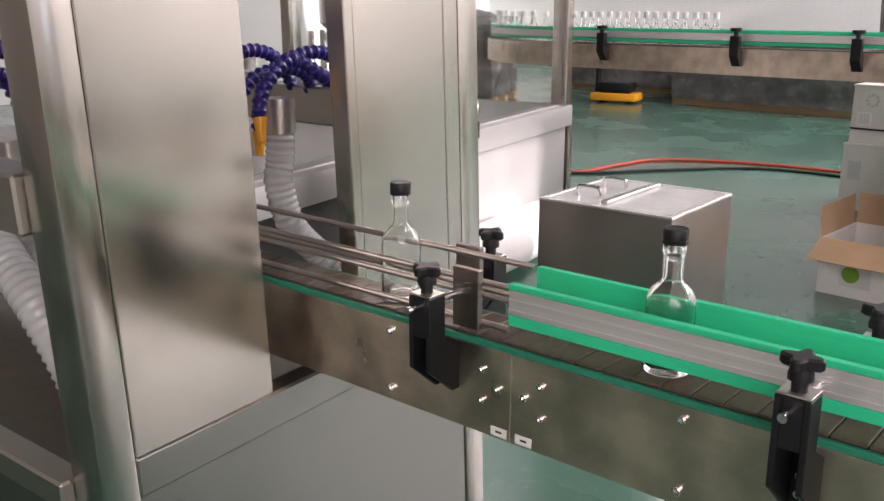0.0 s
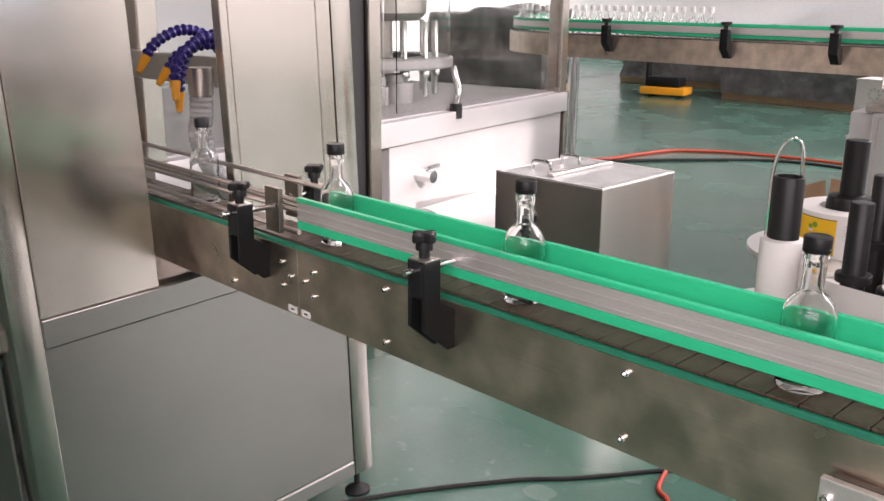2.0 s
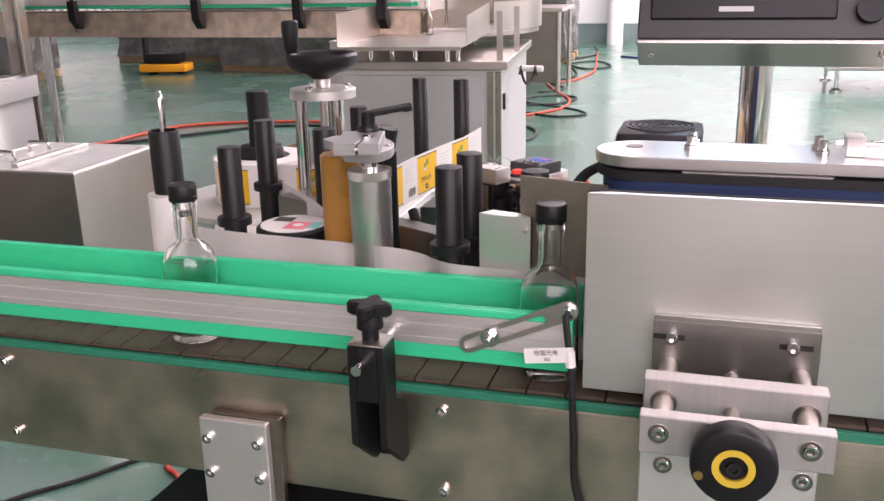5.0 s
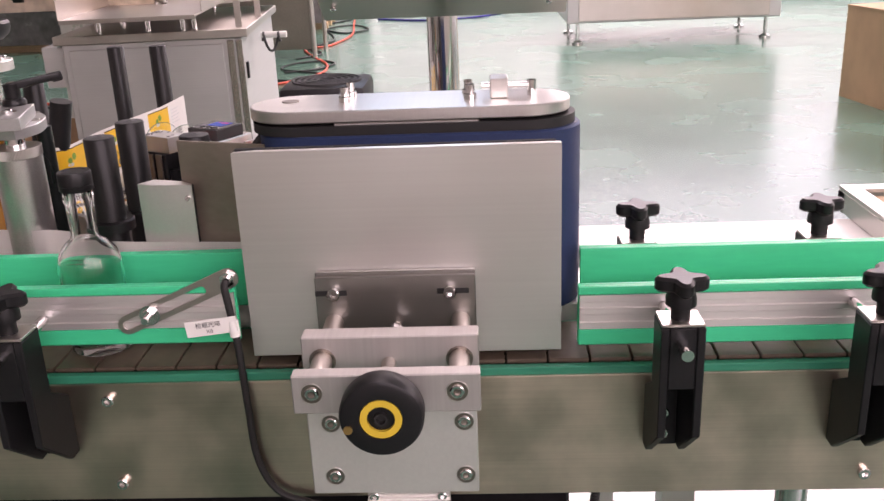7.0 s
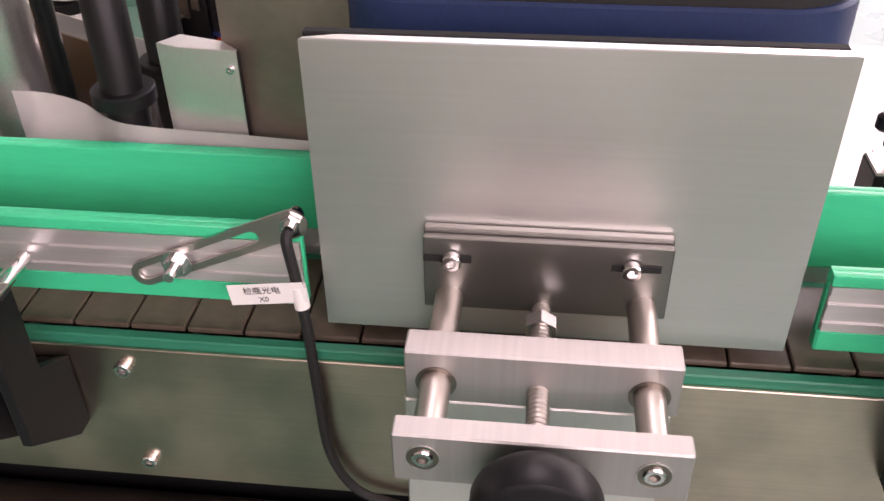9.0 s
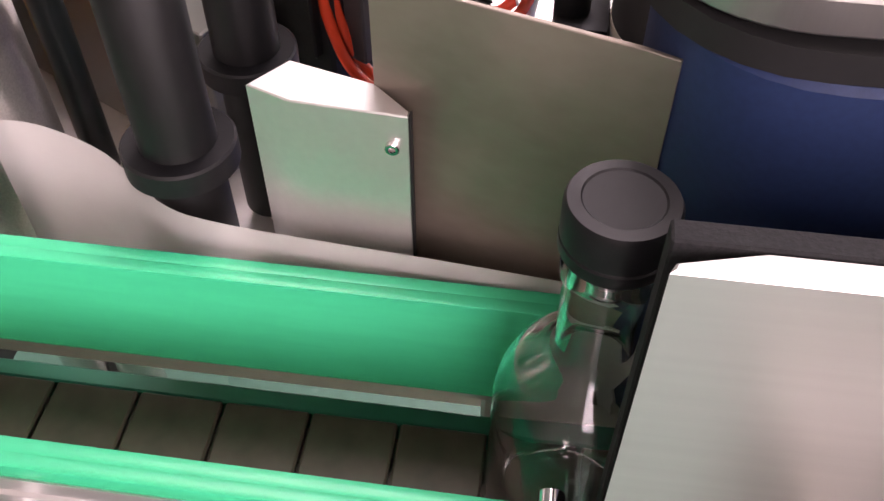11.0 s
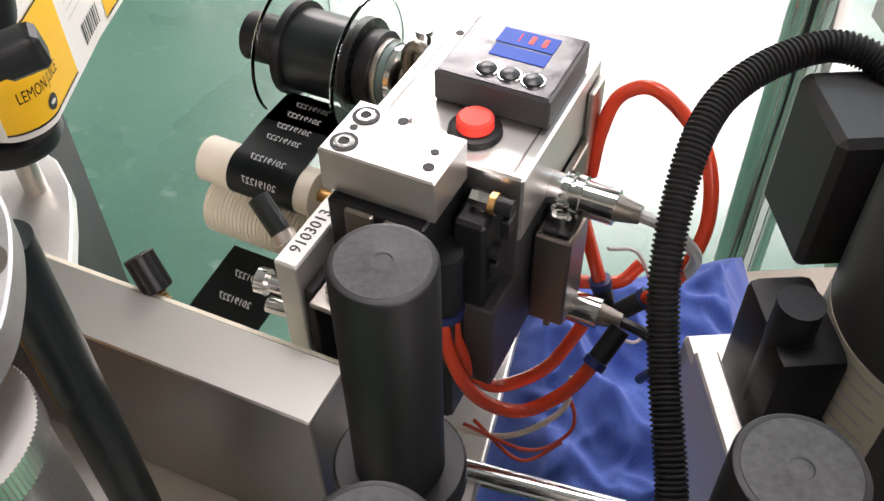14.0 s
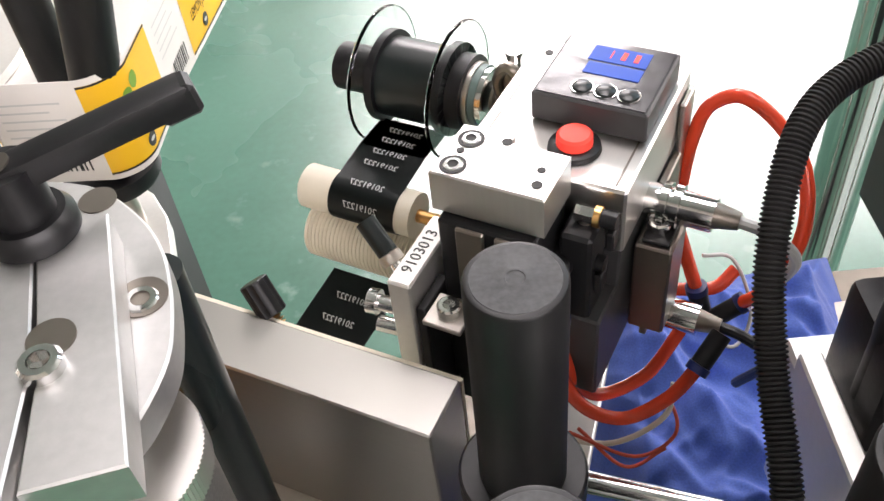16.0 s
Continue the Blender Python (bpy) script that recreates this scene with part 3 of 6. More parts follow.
YB = (YN + YF) / 2
bottle = thing("bottle", "clear glass bottle of clear liquid with a black screw cap", "bottle", (0, YB, BELT), group="bottles on the conveyor")
part("glass_body", bottle_mesh(), GLASS, bottle, soft=60)
part("cap", cap_mesh(), BLACK, bottle, "black plastic screw cap")
bm = bmesh.new()
for k in range(2):
    rod(bm, (-0.009, -0.0272 + 0.0014 * k, 0.0945 + 0.0035 * k), (0.009, -0.0272 + 0.0014 * k, 0.0945 + 0.0035 * k), 0.0006, 6)
part("embossing", bm, GLASS, bottle)
wrapped_label = thing("bottle_label", "white and yellow paper label for a bottle", "label", (0, YB, BELT))
arc = [radians(a) for a in range(-190, 41, 5)]
part("paper", band(bmesh.new(), [(0.02985 * math.cos(a), 0.02985 * math.sin(a)) for a in arc], 0.014, 0.088, 0.0002), PAPER, wrapped_label)
part("yellow_panel", band(bmesh.new(), [(0.03005 * math.cos(a), 0.03005 * math.sin(a)) for a in arc[26:43]], 0.016, 0.086, 0.0002), YELLOW, wrapped_label, "yellow printed panel")
part("border", band(bmesh.new(), [(0.03015 * math.cos(a), 0.03015 * math.sin(a)) for a in arc[26:43]], 0.0835, 0.0855, 0.0002), INK, wrapped_label)

# ---- press plate and its slide ----
press = thing("press_plate_unit", "satin aluminium press plate on a slide with a hand knob", "press unit")
bm = bmesh.new()
prism(bm, [(-0.098, 0.0195), (0.184, 0.0195), (0.184, 0.0275), (-0.078, 0.0275), (-0.0965, 0.0225)], 0.1925, Matrix.Translation((0, 0, 0.897)), 0.0007)
part("press_plate", bm, PLATE, press, "large satin aluminium plate")
part("foam_pad", B(-0.0975, 0.18, 0.0277, 0.0345, 0.9, 1.0900, 0.0006), FOAM, press, "black foam backing")
bm = bmesh.new()
box(bm, -0.034, 0.108, 0.013, 0.0188, 0.926, 0.980, 0.0008)
box(bm, -0.034, 0.108, 0.008, 0.0128, 0.926, 0.977, 0.0008)
# Plate uses the dark steel copy for its dark reflection.
part("bracket_plate", bm, STEEL_SHADED, press, "steel plate with two slots")
for x, dx in ((-0.020, 0.013), (0.088, -0.013)):
    part("slot", B(x - 0.014, x + 0.014, 0.0072, 0.0079, 0.9600, 0.9650, 0.0003), RUBBER, press)
    screw(press, (x + dx * 0.2, 0.0070, 0.9625), 0.0058)
part("slide_block", B(-0.036, 0.110, -0.062, -0.043, 0.917, 0.952, 0.001), ALU_MATT, press)
part("front_block", B(-0.0355, 0.111, -0.112, -0.098, 0.910, 0.943, 0.001), ALU_MATT, press)
part("back_plate", B(-0.037, 0.107, -0.0615, -0.0435, 0.802, 0.9165, 0.001), ALU_SAT, press)
for x in (-0.019, 0.094):
    part("guide_shaft", R((x, 0.0085, 0.934), (x, -0.0978, 0.930), 0.0085, 24), STEEL, press)
    part("bush", R((x, -0.0435, 0.932), (x, -0.0626, 0.931), 0.0112, 24), STEEL_DARK, press)
    sunk_bolt(press, (x - 0.001, -0.112, 0.928), 0.0062)
    for z in (0.872, 0.820):
        sunk_bolt(press, (x + 0.002, -0.0615, z), 0.0060)
bm = bmesh.new()
rod(bm, (0.036, 0.008, 0.928), (0.036, -0.0978, 0.928), 0.0058, 18)
for i in range(30):
    y = 0.004 - i * 0.0034
    lathe(bm, [(0.0058, -0.0008), (0.0064, 0), (0.0058, 0.0008)], 16, (0.036, y, 0.928), Matrix.Rotation(radians(90), 4, "X"))
part("lead_screw", bm, STEEL, press, "threaded steel lead screw")
part("lock_nut", R((0.036, -0.003, 0.9275), (0.036, -0.013, 0.9275), 0.0100, 6), CHROME, press)
# hand knob below the front block
q = Matrix.Rotation(radians(90), 4, "X")
kx, ky, kz = 0.037, -0.1240, 0.924
part("knob_neck", R((0.037, -0.1121, 0.924), (0.037, -0.1238, 0.924), 0.0135, 28), BLACK, press)
knob = part("hand_knob", L([(0, 0), (0.0285, 0), (0.0310, 0.003), (0.0320, 0.006), (0.0320, 0.018), (0.0305, 0.0215), (0.0280, 0.023), (0.0165, 0.0225), (0.0165, 0.019), (0, 0.019)], 48, (kx, ky, kz), q), BLACK, press, "black plastic hand knob")
part("ring", L([(0.0105, 0.0192), (0.0105, 0.0222), (0.0158, 0.0222), (0.0158, 0.0192)], 36, (kx, ky, kz), q), YELLOW_RING, knob, "yellow ring")
part("hub", L([(0, 0.0192), (0.0052, 0.0192), (0.0052, 0.0235), (0.0035, 0.0235), (0.003, 0.02), (0, 0.02)], 20, (kx, ky, kz), q), RUBBER, knob)
part("set_screw", R((kx - 0.025, ky - 0.0225, kz - 0.008), (kx - 0.025, ky - 0.0240, kz - 0.008), 0.0035, 14), COPPER, knob)
# pedestal under the slide
bm = bmesh.new()
box(bm, 0.008, 0.081, -0.050, -0.0435, 0.70, 0.8015, 0.0008)
box(bm, 0.004, 0.085, -0.070, -0.0545, 0.738, 0.758, 0.0008)
box(bm, 0.008, 0.081, -0.0545, -0.050, 0.70, 0.790, 0.0008)
part("pedestal", bm, ALU_SAT, press)
for x in (0.014, 0.074):
    screw(press, (x, -0.0500, 0.792), 0.0045)
    screw(press, (x, -0.060, 0.758), 0.0048, (0, 0, 1))

# support beam of the slide below the conveyor
beam = thing("support_beam", "horizontal steel support beam under the conveyor", "beam")
part("beam_tube", R((-0.45, -0.005, 0.672), (0.20, -0.005, 0.672), 0.046, 40), TUBE, beam, "round dark steel tube")
part("beam_post", B(0.00, 0.09, -0.040, 0.03, 0.0, 0.6275, 0.003), STEEL_V, beam)
# Added black box fills the dark gap between side plate and tube.
part("dark_gap_box", B(-0.445, 0.195, 0.042, 0.104, 0.640, 0.7565, 0.003), BLACK, beam, "black box filling the dark gap under the conveyor")

# ---- photo sensor on its slotted link ----
sensor = thing("sensor_bracket", "slotted steel link with a photo sensor and tagged cable", "sensor bracket")
ax, az, bx2, bz2 = -0.209, 0.934, -0.112, 0.977
ang = math.atan2(bz2 - az, bx2 - ax)
ln = math.hypot(bx2 - ax, bz2 - az)
m = Matrix.Translation((ax, 0.0145, az)) @ Matrix.Rotation(-ang, 4, "Y") @ Matrix.Rotation(radians(90), 4, "X")
bm = bmesh.new()
outer = [(0.0 + 0.009 * math.cos(a), 0.009 * math.sin(a)) for a in [math.pi / 2 + math.pi * i / 10 for i in range(11)]]
outer += [(ln + 0.0095 * math.cos(a), 0.0095 * math.sin(a)) for a in [-math.pi / 2 + math.pi * i / 10 for i in range(11)]]
inner = [(0.0 + 0.0045 * math.cos(a), 0.0045 * math.sin(a)) for a in [math.pi / 2 + math.pi * i / 10 for i in range(11)]]
inner += [(ln * 0.74 + 0.0045 * math.cos(a), 0.0045 * math.sin(a)) for a in [-math.pi / 2 + math.pi * i / 10 for i in range(11)]]
v = [[bm.verts.new(m @ Vector((x, y, z))) for x, y in ring] for ring in (outer, inner) for z in (0, 0.002)]
n = len(outer)
for i in range(n):
    j = (i + 1) % n
    for a, b in ((v[0], v[2]), (v[1], v[3]), (v[0], v[1]), (v[2], v[3])):
        bm.faces.new((a[i], a[j], b[j], b[i]))
bmesh.ops.recalc_face_normals(bm, faces=bm.faces)
part("link", bm, STEEL, sensor, "slotted steel link")
bm = bmesh.new()
rod(bm, (-0.187, 0.0160, 0.9438), (-0.187, -0.003, 0.9438), 0.0033, 14)
rod(bm, (-0.187, 0.0123, 0.9438), (-0.187, 0.0110, 0.9438), 0.0095, 24)
rod(bm, (-0.187, 0.0109, 0.9438), (-0.187, 0.0058, 0.9438), 0.0068, 6)
part("bolt", bm, CHROME, sensor)
bm = bmesh.new()
rod(bm, (-0.112, 0.0262, 0.977), (-0.112, 0.005, 0.977), 0.0042, 14)
rod(bm, (-0.112, 0.0120, 0.977), (-0.112, 0.0085, 0.977), 0.0072, 6)
rod(bm, (-0.112, 0.0205, 0.977), (-0.112, 0.0170, 0.977), 0.0072, 6)
part("sensor_head", bm, CHROME, sensor)
cable = [(-0.112, 0.0055, 0.977), (-0.1122, 0.0005, 0.972), (-0.1095, -0.0005, 0.950), (-0.105, -0.004, 0.915), (-0.102, -0.0075, 0.86), (-0.099, -0.007, 0.805), (-0.084, -0.007, 0.770), (-0.056, -0.008, 0.757), (-0.02, -0.012, 0.752), (0.01, -0.02, 0.755)]
part("cable", tube(bmesh.new(), smooth_path(cable, 10), 0.0034, 10), RUBBER, sensor, "black sensor cable")
tag = part("tag", B(-0.1515, -0.1045, -0.0057, -0.0051, -0.0075, 0.0075, 0.0002), WHITE, sensor, "white paper cable tag with printed words")
tag.matrix_basis = Matrix.Translation((-0.1265, 0, 0.9385)) @ Matrix.Rotation(radians(-7), 4, "Y") @ Matrix.Translation((0.1280, 0, 0))
mt = Matrix.Translation((-0.1305, -0.0059, 0.0025)) @ Matrix.Rotation(radians(90), 4, "X")
letters("tag_lettering", "检瓶光电", 0.0058, mt, INK, tag)
letters("tag_lettering", "X0", 0.0052, Matrix.Translation((-0.1305, -0.0059, -0.0038)) @ Matrix.Rotation(radians(90), 4, "X"), INK, tag)
part("tag_wrap", R((-0.1080, -0.0015, 0.943), (-0.1065, -0.0028, 0.928), 0.0048, 14), WHITE, sensor)

# ---- wrap belt unit ----
def stadium(x0, x1, y0, y1, n=14):
    r, c = (y1 - y0) / 2, (y0 + y1) / 2
    pts = [(x1 - r + r * math.cos(a), c + r * math.sin(a)) for a in [-math.pi / 2 + math.pi * i / n for i in range(n + 1)]]
    return pts + [(x0 + r + r * math.cos(a), c + r * math.sin(a)) for a in [math.pi / 2 + math.pi * i / n for i in range(n + 1)]]


wrap = thing("wrap_belt_unit", "blue label wrapping belt between pulleys under an aluminium top plate", "wrap belt")
T = Matrix.Translation
part("belt", P(stadium(-0.098, 0.212, 0.0895, 0.184), 0.180, T((0, 0, 0.905)), 0.002), BLUE_BELT, wrap, "dark blue wrapping belt")
part("pulley_rim", P(stadium(-0.104, 0.207, 0.0915, 0.187), 0.009, T((0, 0, 1.0852))), RUBBER, wrap)
part("spacer", B(-0.02, 0.115, 0.0962, 0.183, 1.0855, 1.0962, 0.001), ALU, wrap)
part("top_plate", P(stadium(-0.106, 0.202, 0.0940, 0.1850, 20), 0.0115, T((0, 0, 1.0965)), 0.0012), ALU, wrap, "machined aluminium top plate")
part("bearing_hole", L([(0, 0), (0.0085, 0), (0.0085, 0.0006), (0, 0.0006)], 28, (-0.069, 0.150, 1.1081)), STEEL_DARK, wrap)
for x, y in ((-0.012, 0.168), (-0.014, 0.140), (0.105, 0.160), (0.107, 0.134)):
    b = screw(wrap, (x, y, 1.1082), 0.0062, (0, 0, 1))
    part("stud", R((x, y, 1.113), (x, y, 1.122), 0.0042, 12), CHROME, wrap)
part("tension_block", B(0.126, 0.143, 0.130, 0.158, 1.1082, 1.127, 0.001), ALU, wrap)
part("tension_screw", R((0.118, 0.144, 1.1185), (0.166, 0.144, 1.1185), 0.0032, 12), CHROME, wrap)
part("stud", R((0.166, 0.144, 1.1082), (0.166, 0.144, 1.123), 0.0045, 14), CHROME, wrap)
part("base_plate", B(-0.14, 0.235, 0.112, 0.21, 0.858, 0.904, 0.002), ALU_SAT, wrap)
part("column", R((0.05, 0.16, 0.0), (0.05, 0.16, 0.858), 0.03, 24), STEEL_V, wrap)

motor = thing("gear_motor", "black gear motor with a fan cover and paper sticker", "motor")
mx, my = -0.050, 0.262
part("motor_body", L([(0, 0.93), (0.050, 0.93), (0.050, 1.072), (0.046, 1.080), (0, 1.080)], 40, (mx, my, 0)), DARKGREY, motor)
bm = bmesh.new()
box(bm, mx - 0.046, mx + 0.046, my - 0.046, my + 0.046, 1.082, 1.110, 0.008, 2)
part("fan_cover", bm, BLACK, motor)
for r in (0.010, 0.017, 0.024, 0.031, 0.037):
    part("grille_ring", L([(r - 0.0012, 0), (r - 0.0012, 0.0018), (r + 0.0012, 0.0018), (r + 0.0012, 0)], 32, (mx, my, 1.1101)), DARKGREY, motor)
part("fan_well", L([(0, 0), (0.038, 0), (0.038, 0.0004), (0, 0.0004)], 32, (mx, my, 1.1101)), RUBBER, motor)
part("gearbox", B(-0.126, -0.100, 0.246, 0.290, 0.93, 0.990, 0.005, 2), BLACK, motor)
for x, y in ((-0.118, 0.262),):
    part("lug", R((x, y, 0.95), (x, y, 1.006), 0.0085, 18), BLACK, motor)
part("terminal_box", B(-0.102, -0.066, 0.300, 0.345, 0.980, 1.045, 0.003), DARKGREY, motor)
bm = bmesh.new()
arc = [radians(a) for a in range(150, 219, 4)]
band(bm, [(mx + 0.0503 * math.cos(a), my + 0.0503 * math.sin(a)) for a in arc], 0.950, 0.990, 0.0003)
st = part("sticker", bm, CREAM, motor, "worn paper rating sticker")
bm = bmesh.new()
for k in range(5):
    band(bm, [(mx + 0.0506 * math.cos(a), my + 0.0506 * math.sin(a)) for a in arc[1:-1 - k % 2]], 0.984 - k * 0.007, 0.9853 - k * 0.007, 0.0002)
part("print", bm, GREY_INK, st)
part("motor_foot", B(-0.135, -0.005, 0.21, 0.31, 0.900, 0.9295, 0.002), ALU_SAT, motor)
part("motor_bracket", B(-0.140, -0.130, 0.222, 0.285, 0.86, 0.950, 0.001), ALU_SAT, motor)
part("motor_column", R((-0.06, 0.27, 0), (-0.06, 0.27, 0.90), 0.02, 20), STEEL_V, motor)

hose = even_path([(-0.165, 0.185, 0.900), (-0.163, 0.222, 0.945), (-0.162, 0.262, 0.975), (-0.159, 0.290, 1.004), (-0.145, 0.322, 1.033), (-0.124, 0.341, 1.045), (-0.092, 0.349, 1.052), (-0.072, 0.338, 1.048), (-0.060, 0.306, 1.036)], 0.0005)
conduit = thing("corrugated_conduit", "black corrugated cable conduit beside the gear motor", "conduit")
part("conduit_tube", tube(bmesh.new(), hose, 0.0054, 14, 0.0010, 4), RUBBER, conduit)
part("gland", R(hose[0], hose[0] + (hose[0] - hose[3]).normalized() * 0.016, 0.0085, 18), BLACK, conduit)
part("gland", R(hose[-1], hose[-1] + (hose[-1] - hose[-4]).normalized() * 0.014, 0.0085, 18), BLACK, conduit)

hmi = thing("control_panel", "dark grey touch screen panel on a steel pole", "control panel")
prof = [(0.550, 1.178), (0.600, 1.142), (0.760, 1.19), (0.800, 1.50), (0.670, 1.56)]
m = Matrix(((0, 0, 1, -0.104), (1, 0, 0, 0), (0, 1, 0, 0), (0, 0, 0, 1)))
part("housing", P(prof, 0.345, m, 0.002), STEEL, hmi, "folded steel housing")
d = Vector((0, 0.12, 0.382)).normalized()
nrm = Vector((0, -d.z, d.y))
fm = Matrix.Translation((0.0685, 0.550, 1.178)) @ Matrix((( 1, 0, 0, 0), (0, d.y, nrm.y, 0), (0, d.z, nrm.z, 0), (0, 0, 0, 1)))
part("front_panel", box(bmesh.new(), -0.1715, 0.1715, 0.004, 0.396, 0.001, 0.006, 0.002, 1, fm), DARKGREY, hmi, "dark grey front panel")
part("screen_frame", box(bmesh.new(), -0.155, 0.085, 0.030, 0.300, 0.0061, 0.011, 0.002, 1, fm), BLACK, hmi)
part("screen", box(bmesh.new(), -0.135, 0.065, 0.060, 0.280, 0.0111, 0.012, 0.0, 1, fm), SCREEN_HMI, hmi, "lit screen")
bars = bmesh.new()
box(bars, -0.065, -0.020, 0.040, 0.047, 0.0111, 0.0116, 0, 1, fm)
part("maker_mark", bars, GREY_INK, hmi)
part("dial", rod(bmesh.new(), fm @ Vector((0.125, 0.042, 0.006)), fm @ Vector((0.125, 0.042, 0.020)), 0.018, 28), BLACK, hmi)
for x in (-0.085, 0.215):
    screw(hmi, (x, 0.572, 1.1615), 0.0042, (0, -0.6, -0.8))
part("pole", R((0.063, 0.66, 0.02), (0.063, 0.66, 1.16), 0.023, 28), CHROME, hmi)
part("pole_foot", L([(0, 0), (0.09, 0), (0.09, 0.01), (0.03, 0.02), (0, 0.02)], 28, (0.063, 0.66, 0)), STEEL, hmi)

# ---- label head: posts, rollers, web ----
def post(x, y, top, flange=None, r=0.0150, bottom=0.876, fr=0.0225):
    """A black sleeve on a spindle, with a collar."""
    p = thing("guide_post", "black plastic sleeve post with a collar", "guide post", (x, y, 0), group="guide posts of the label head")
    h = top
    part("sleeve", L([(0, bottom + 0.012), (r, bottom + 0.012), (r, h - 0.0012), (r - 0.0006, h - 0.0003), (r - 0.0016, h), (r - 0.0022, h), (0, h)], 36), BLACK_POST, p)
    part("end_face", L([(0, h + 0.0001), (0.0026, h + 0.0001), (0.0028, h + 0.0004), (0.0036, h + 0.0004), (0.0040, h + 0.0002), (r - 0.0022, h + 0.0002), (r - 0.0019, h - 0.0002)], 36), DUSTY, p, "dusty turned end face")
    if flange:
        part("collar", L([(r + 0.0001, flange - 0.0055), (fr, flange - 0.0055), (fr, flange + 0.004), (fr - 0.001, flange + 0.005), (r + 0.0001, flange + 0.005)], 36), BLACK, p)
    part("spindle", R((0, 0, bottom), (0, 0, bottom + 0.0118), 0.006, 16), STEEL, p)
    return p


post(-0.264, 0.145, 1.080, 0.990)
post(-0.261, 0.222, 1.080, 0.978)
post(-0.172, 0.158, 1.077)
post(-0.595, 0.263, 1.068, 0.970)
post(-0.638, 0.448, 1.072, 0.972)
post(-0.497, 0.350, 1.080, r=0.0165)
post(-0.545, 0.600, 1.072)
post(-0.561, 0.974, 1.074)
post(-0.455, 0.900, 1.082)

table = thing("label_head_base", "white machine base plate of the label head", "machine base")
part("plate", P([(-0.86, 0.125), (-0.135, 0.125), (-0.135, 0.20), (-0.29, 0.252), (-0.40, 0.32), (-0.440, 0.375), (-0.449, 0.430), (-0.455, 0.460), (-0.463, 0.490), (-0.477, 0.515), (-0.500, 0.535), (-0.500, 0.86), (-0.42, 0.87), (-0.42, 1.02), (-0.60, 1.02), (-0.84, 0.90), (-0.84, 0.62), (-0.77, 0.50), (-0.795, 0.41), (-0.812, 0.37)], 0.014, Matrix.Translation((0, 0, 0.862)), 0.001), ALU_SAT, table)
part("rib", B(-0.70, -0.50, 0.20, 0.60, 0.66, 0.8615, 0.003), BLACK, table, "black steel body under the plate")
part("gusset", P([(-0.30, 0.30), (-0.30, 0.712), (-0.572, 0.712), (-0.80, 0.505), (-0.80, 0.30)], 0.010, Matrix(((1, 0, 0, 0), (0, 0, 1, 0.129), (0, 1, 0, 0), (0, 0, 0, 1))), 0.001), BLACK, table, "black steel gusset plate")
part("gusset_leg", B(-0.46, -0.36, 0.119, 0.20, 0.0, 0.2995, 0.003), BLACK, table)
part("column", R((-0.55, 0.40, 0.06), (-0.55, 0.40, 0.66), 0.045, 24), STEEL_V, table)
part("foot_beam", B(-0.60, -0.50, 0.05, 0.45, 0.0, 0.06, 0.004), DARKGREY, table)

# rewind hub with wound white paper and a bent wire clip
hub = thing("rewind_hub", "black rewind hub wound with white paper and a bent wire bail", "rewind hub", (-0.702, 0.283, 0))
part("sleeve", L([(0, 0.90), (0.0205, 0.90), (0.0205, 1.0805), (0.0192, 1.083), (0.0165, 1.083), (0.016, 1.070), (0, 1.070)], 36), BLACK_POST, hub)
part("wound_paper", L([(0.0207, 0.88), (0.0300, 0.88), (0.0300, 0.996), (0.0207, 0.998)], 40), PAPER, hub, "roll of white liner paper")
part("lower_disc", L([(0, 0.8765), (0.045, 0.8765), (0.045, 0.8795), (0, 0.8795)], 40), ALU_SAT, hub)
clip = smooth_path([(-0.0228, 0, 0.999), (-0.0228, 0, 1.040), (-0.0224, 0, 1.085), (-0.0170, 0, 1.112), (-0.0080, 0, 1.129), (0.0020, 0, 1.134), (0.0105, 0, 1.126), (0.0140, 0, 1.105), (0.0146, 0, 1.085), (0.0146, 0, 1.072)], 6)
part("wire_clip", tube(bmesh.new(), clip, 0.0026, 10), CHROME, hub, "bent bright wire bail")

# supply reel of printed labels
class Line:
    """A plan line measured by its length, with the side that faces out."""

    def __init__(self, pts, side=1):
        self.p = [Vector((x, y, 0)) for x, y in pts]
        self.s, self.side = [0.0], side
        for a, b in zip(self.p, self.p[1:]):
            self.s.append(self.s[-1] + (b - a).length)

    def at(self, s, z, lift):
        k = 0
        while k < len(self.p) - 2 and self.s[k + 1] < s:
            k += 1
        a, b = self.p[k], self.p[k + 1]
        d = (b - a).normalized()
        q = a + d * (s - self.s[k])
        return q + Vector((d.y, -d.x, 0)) * self.side * lift + Vector((0, 0, z))

    def patch(self, bm, s0, s1, z0, z1, lift=0.0006):
        n = max(1, int((s1 - s0) / 0.004))
        cols = [[bm.verts.new(self.at(s0 + (s1 - s0) * i / n, z, lift)) for z in (z0, z1)] for i in range(n + 1)]
        for a, b in zip(cols, cols[1:]):
            bm.faces.new((a[0], b[0], b[1], a[1]))
        return bm

    def spot(self, bm, s, z, r, lift, squash=1.0, n=18):
        rim = [bm.verts.new(self.at(s + r * math.cos(2 * math.pi * i / n), z + squash * r * math.sin(2 * math.pi * i / n), lift)) for i in range(n)]
        bm.faces.new(rim)
        return bm


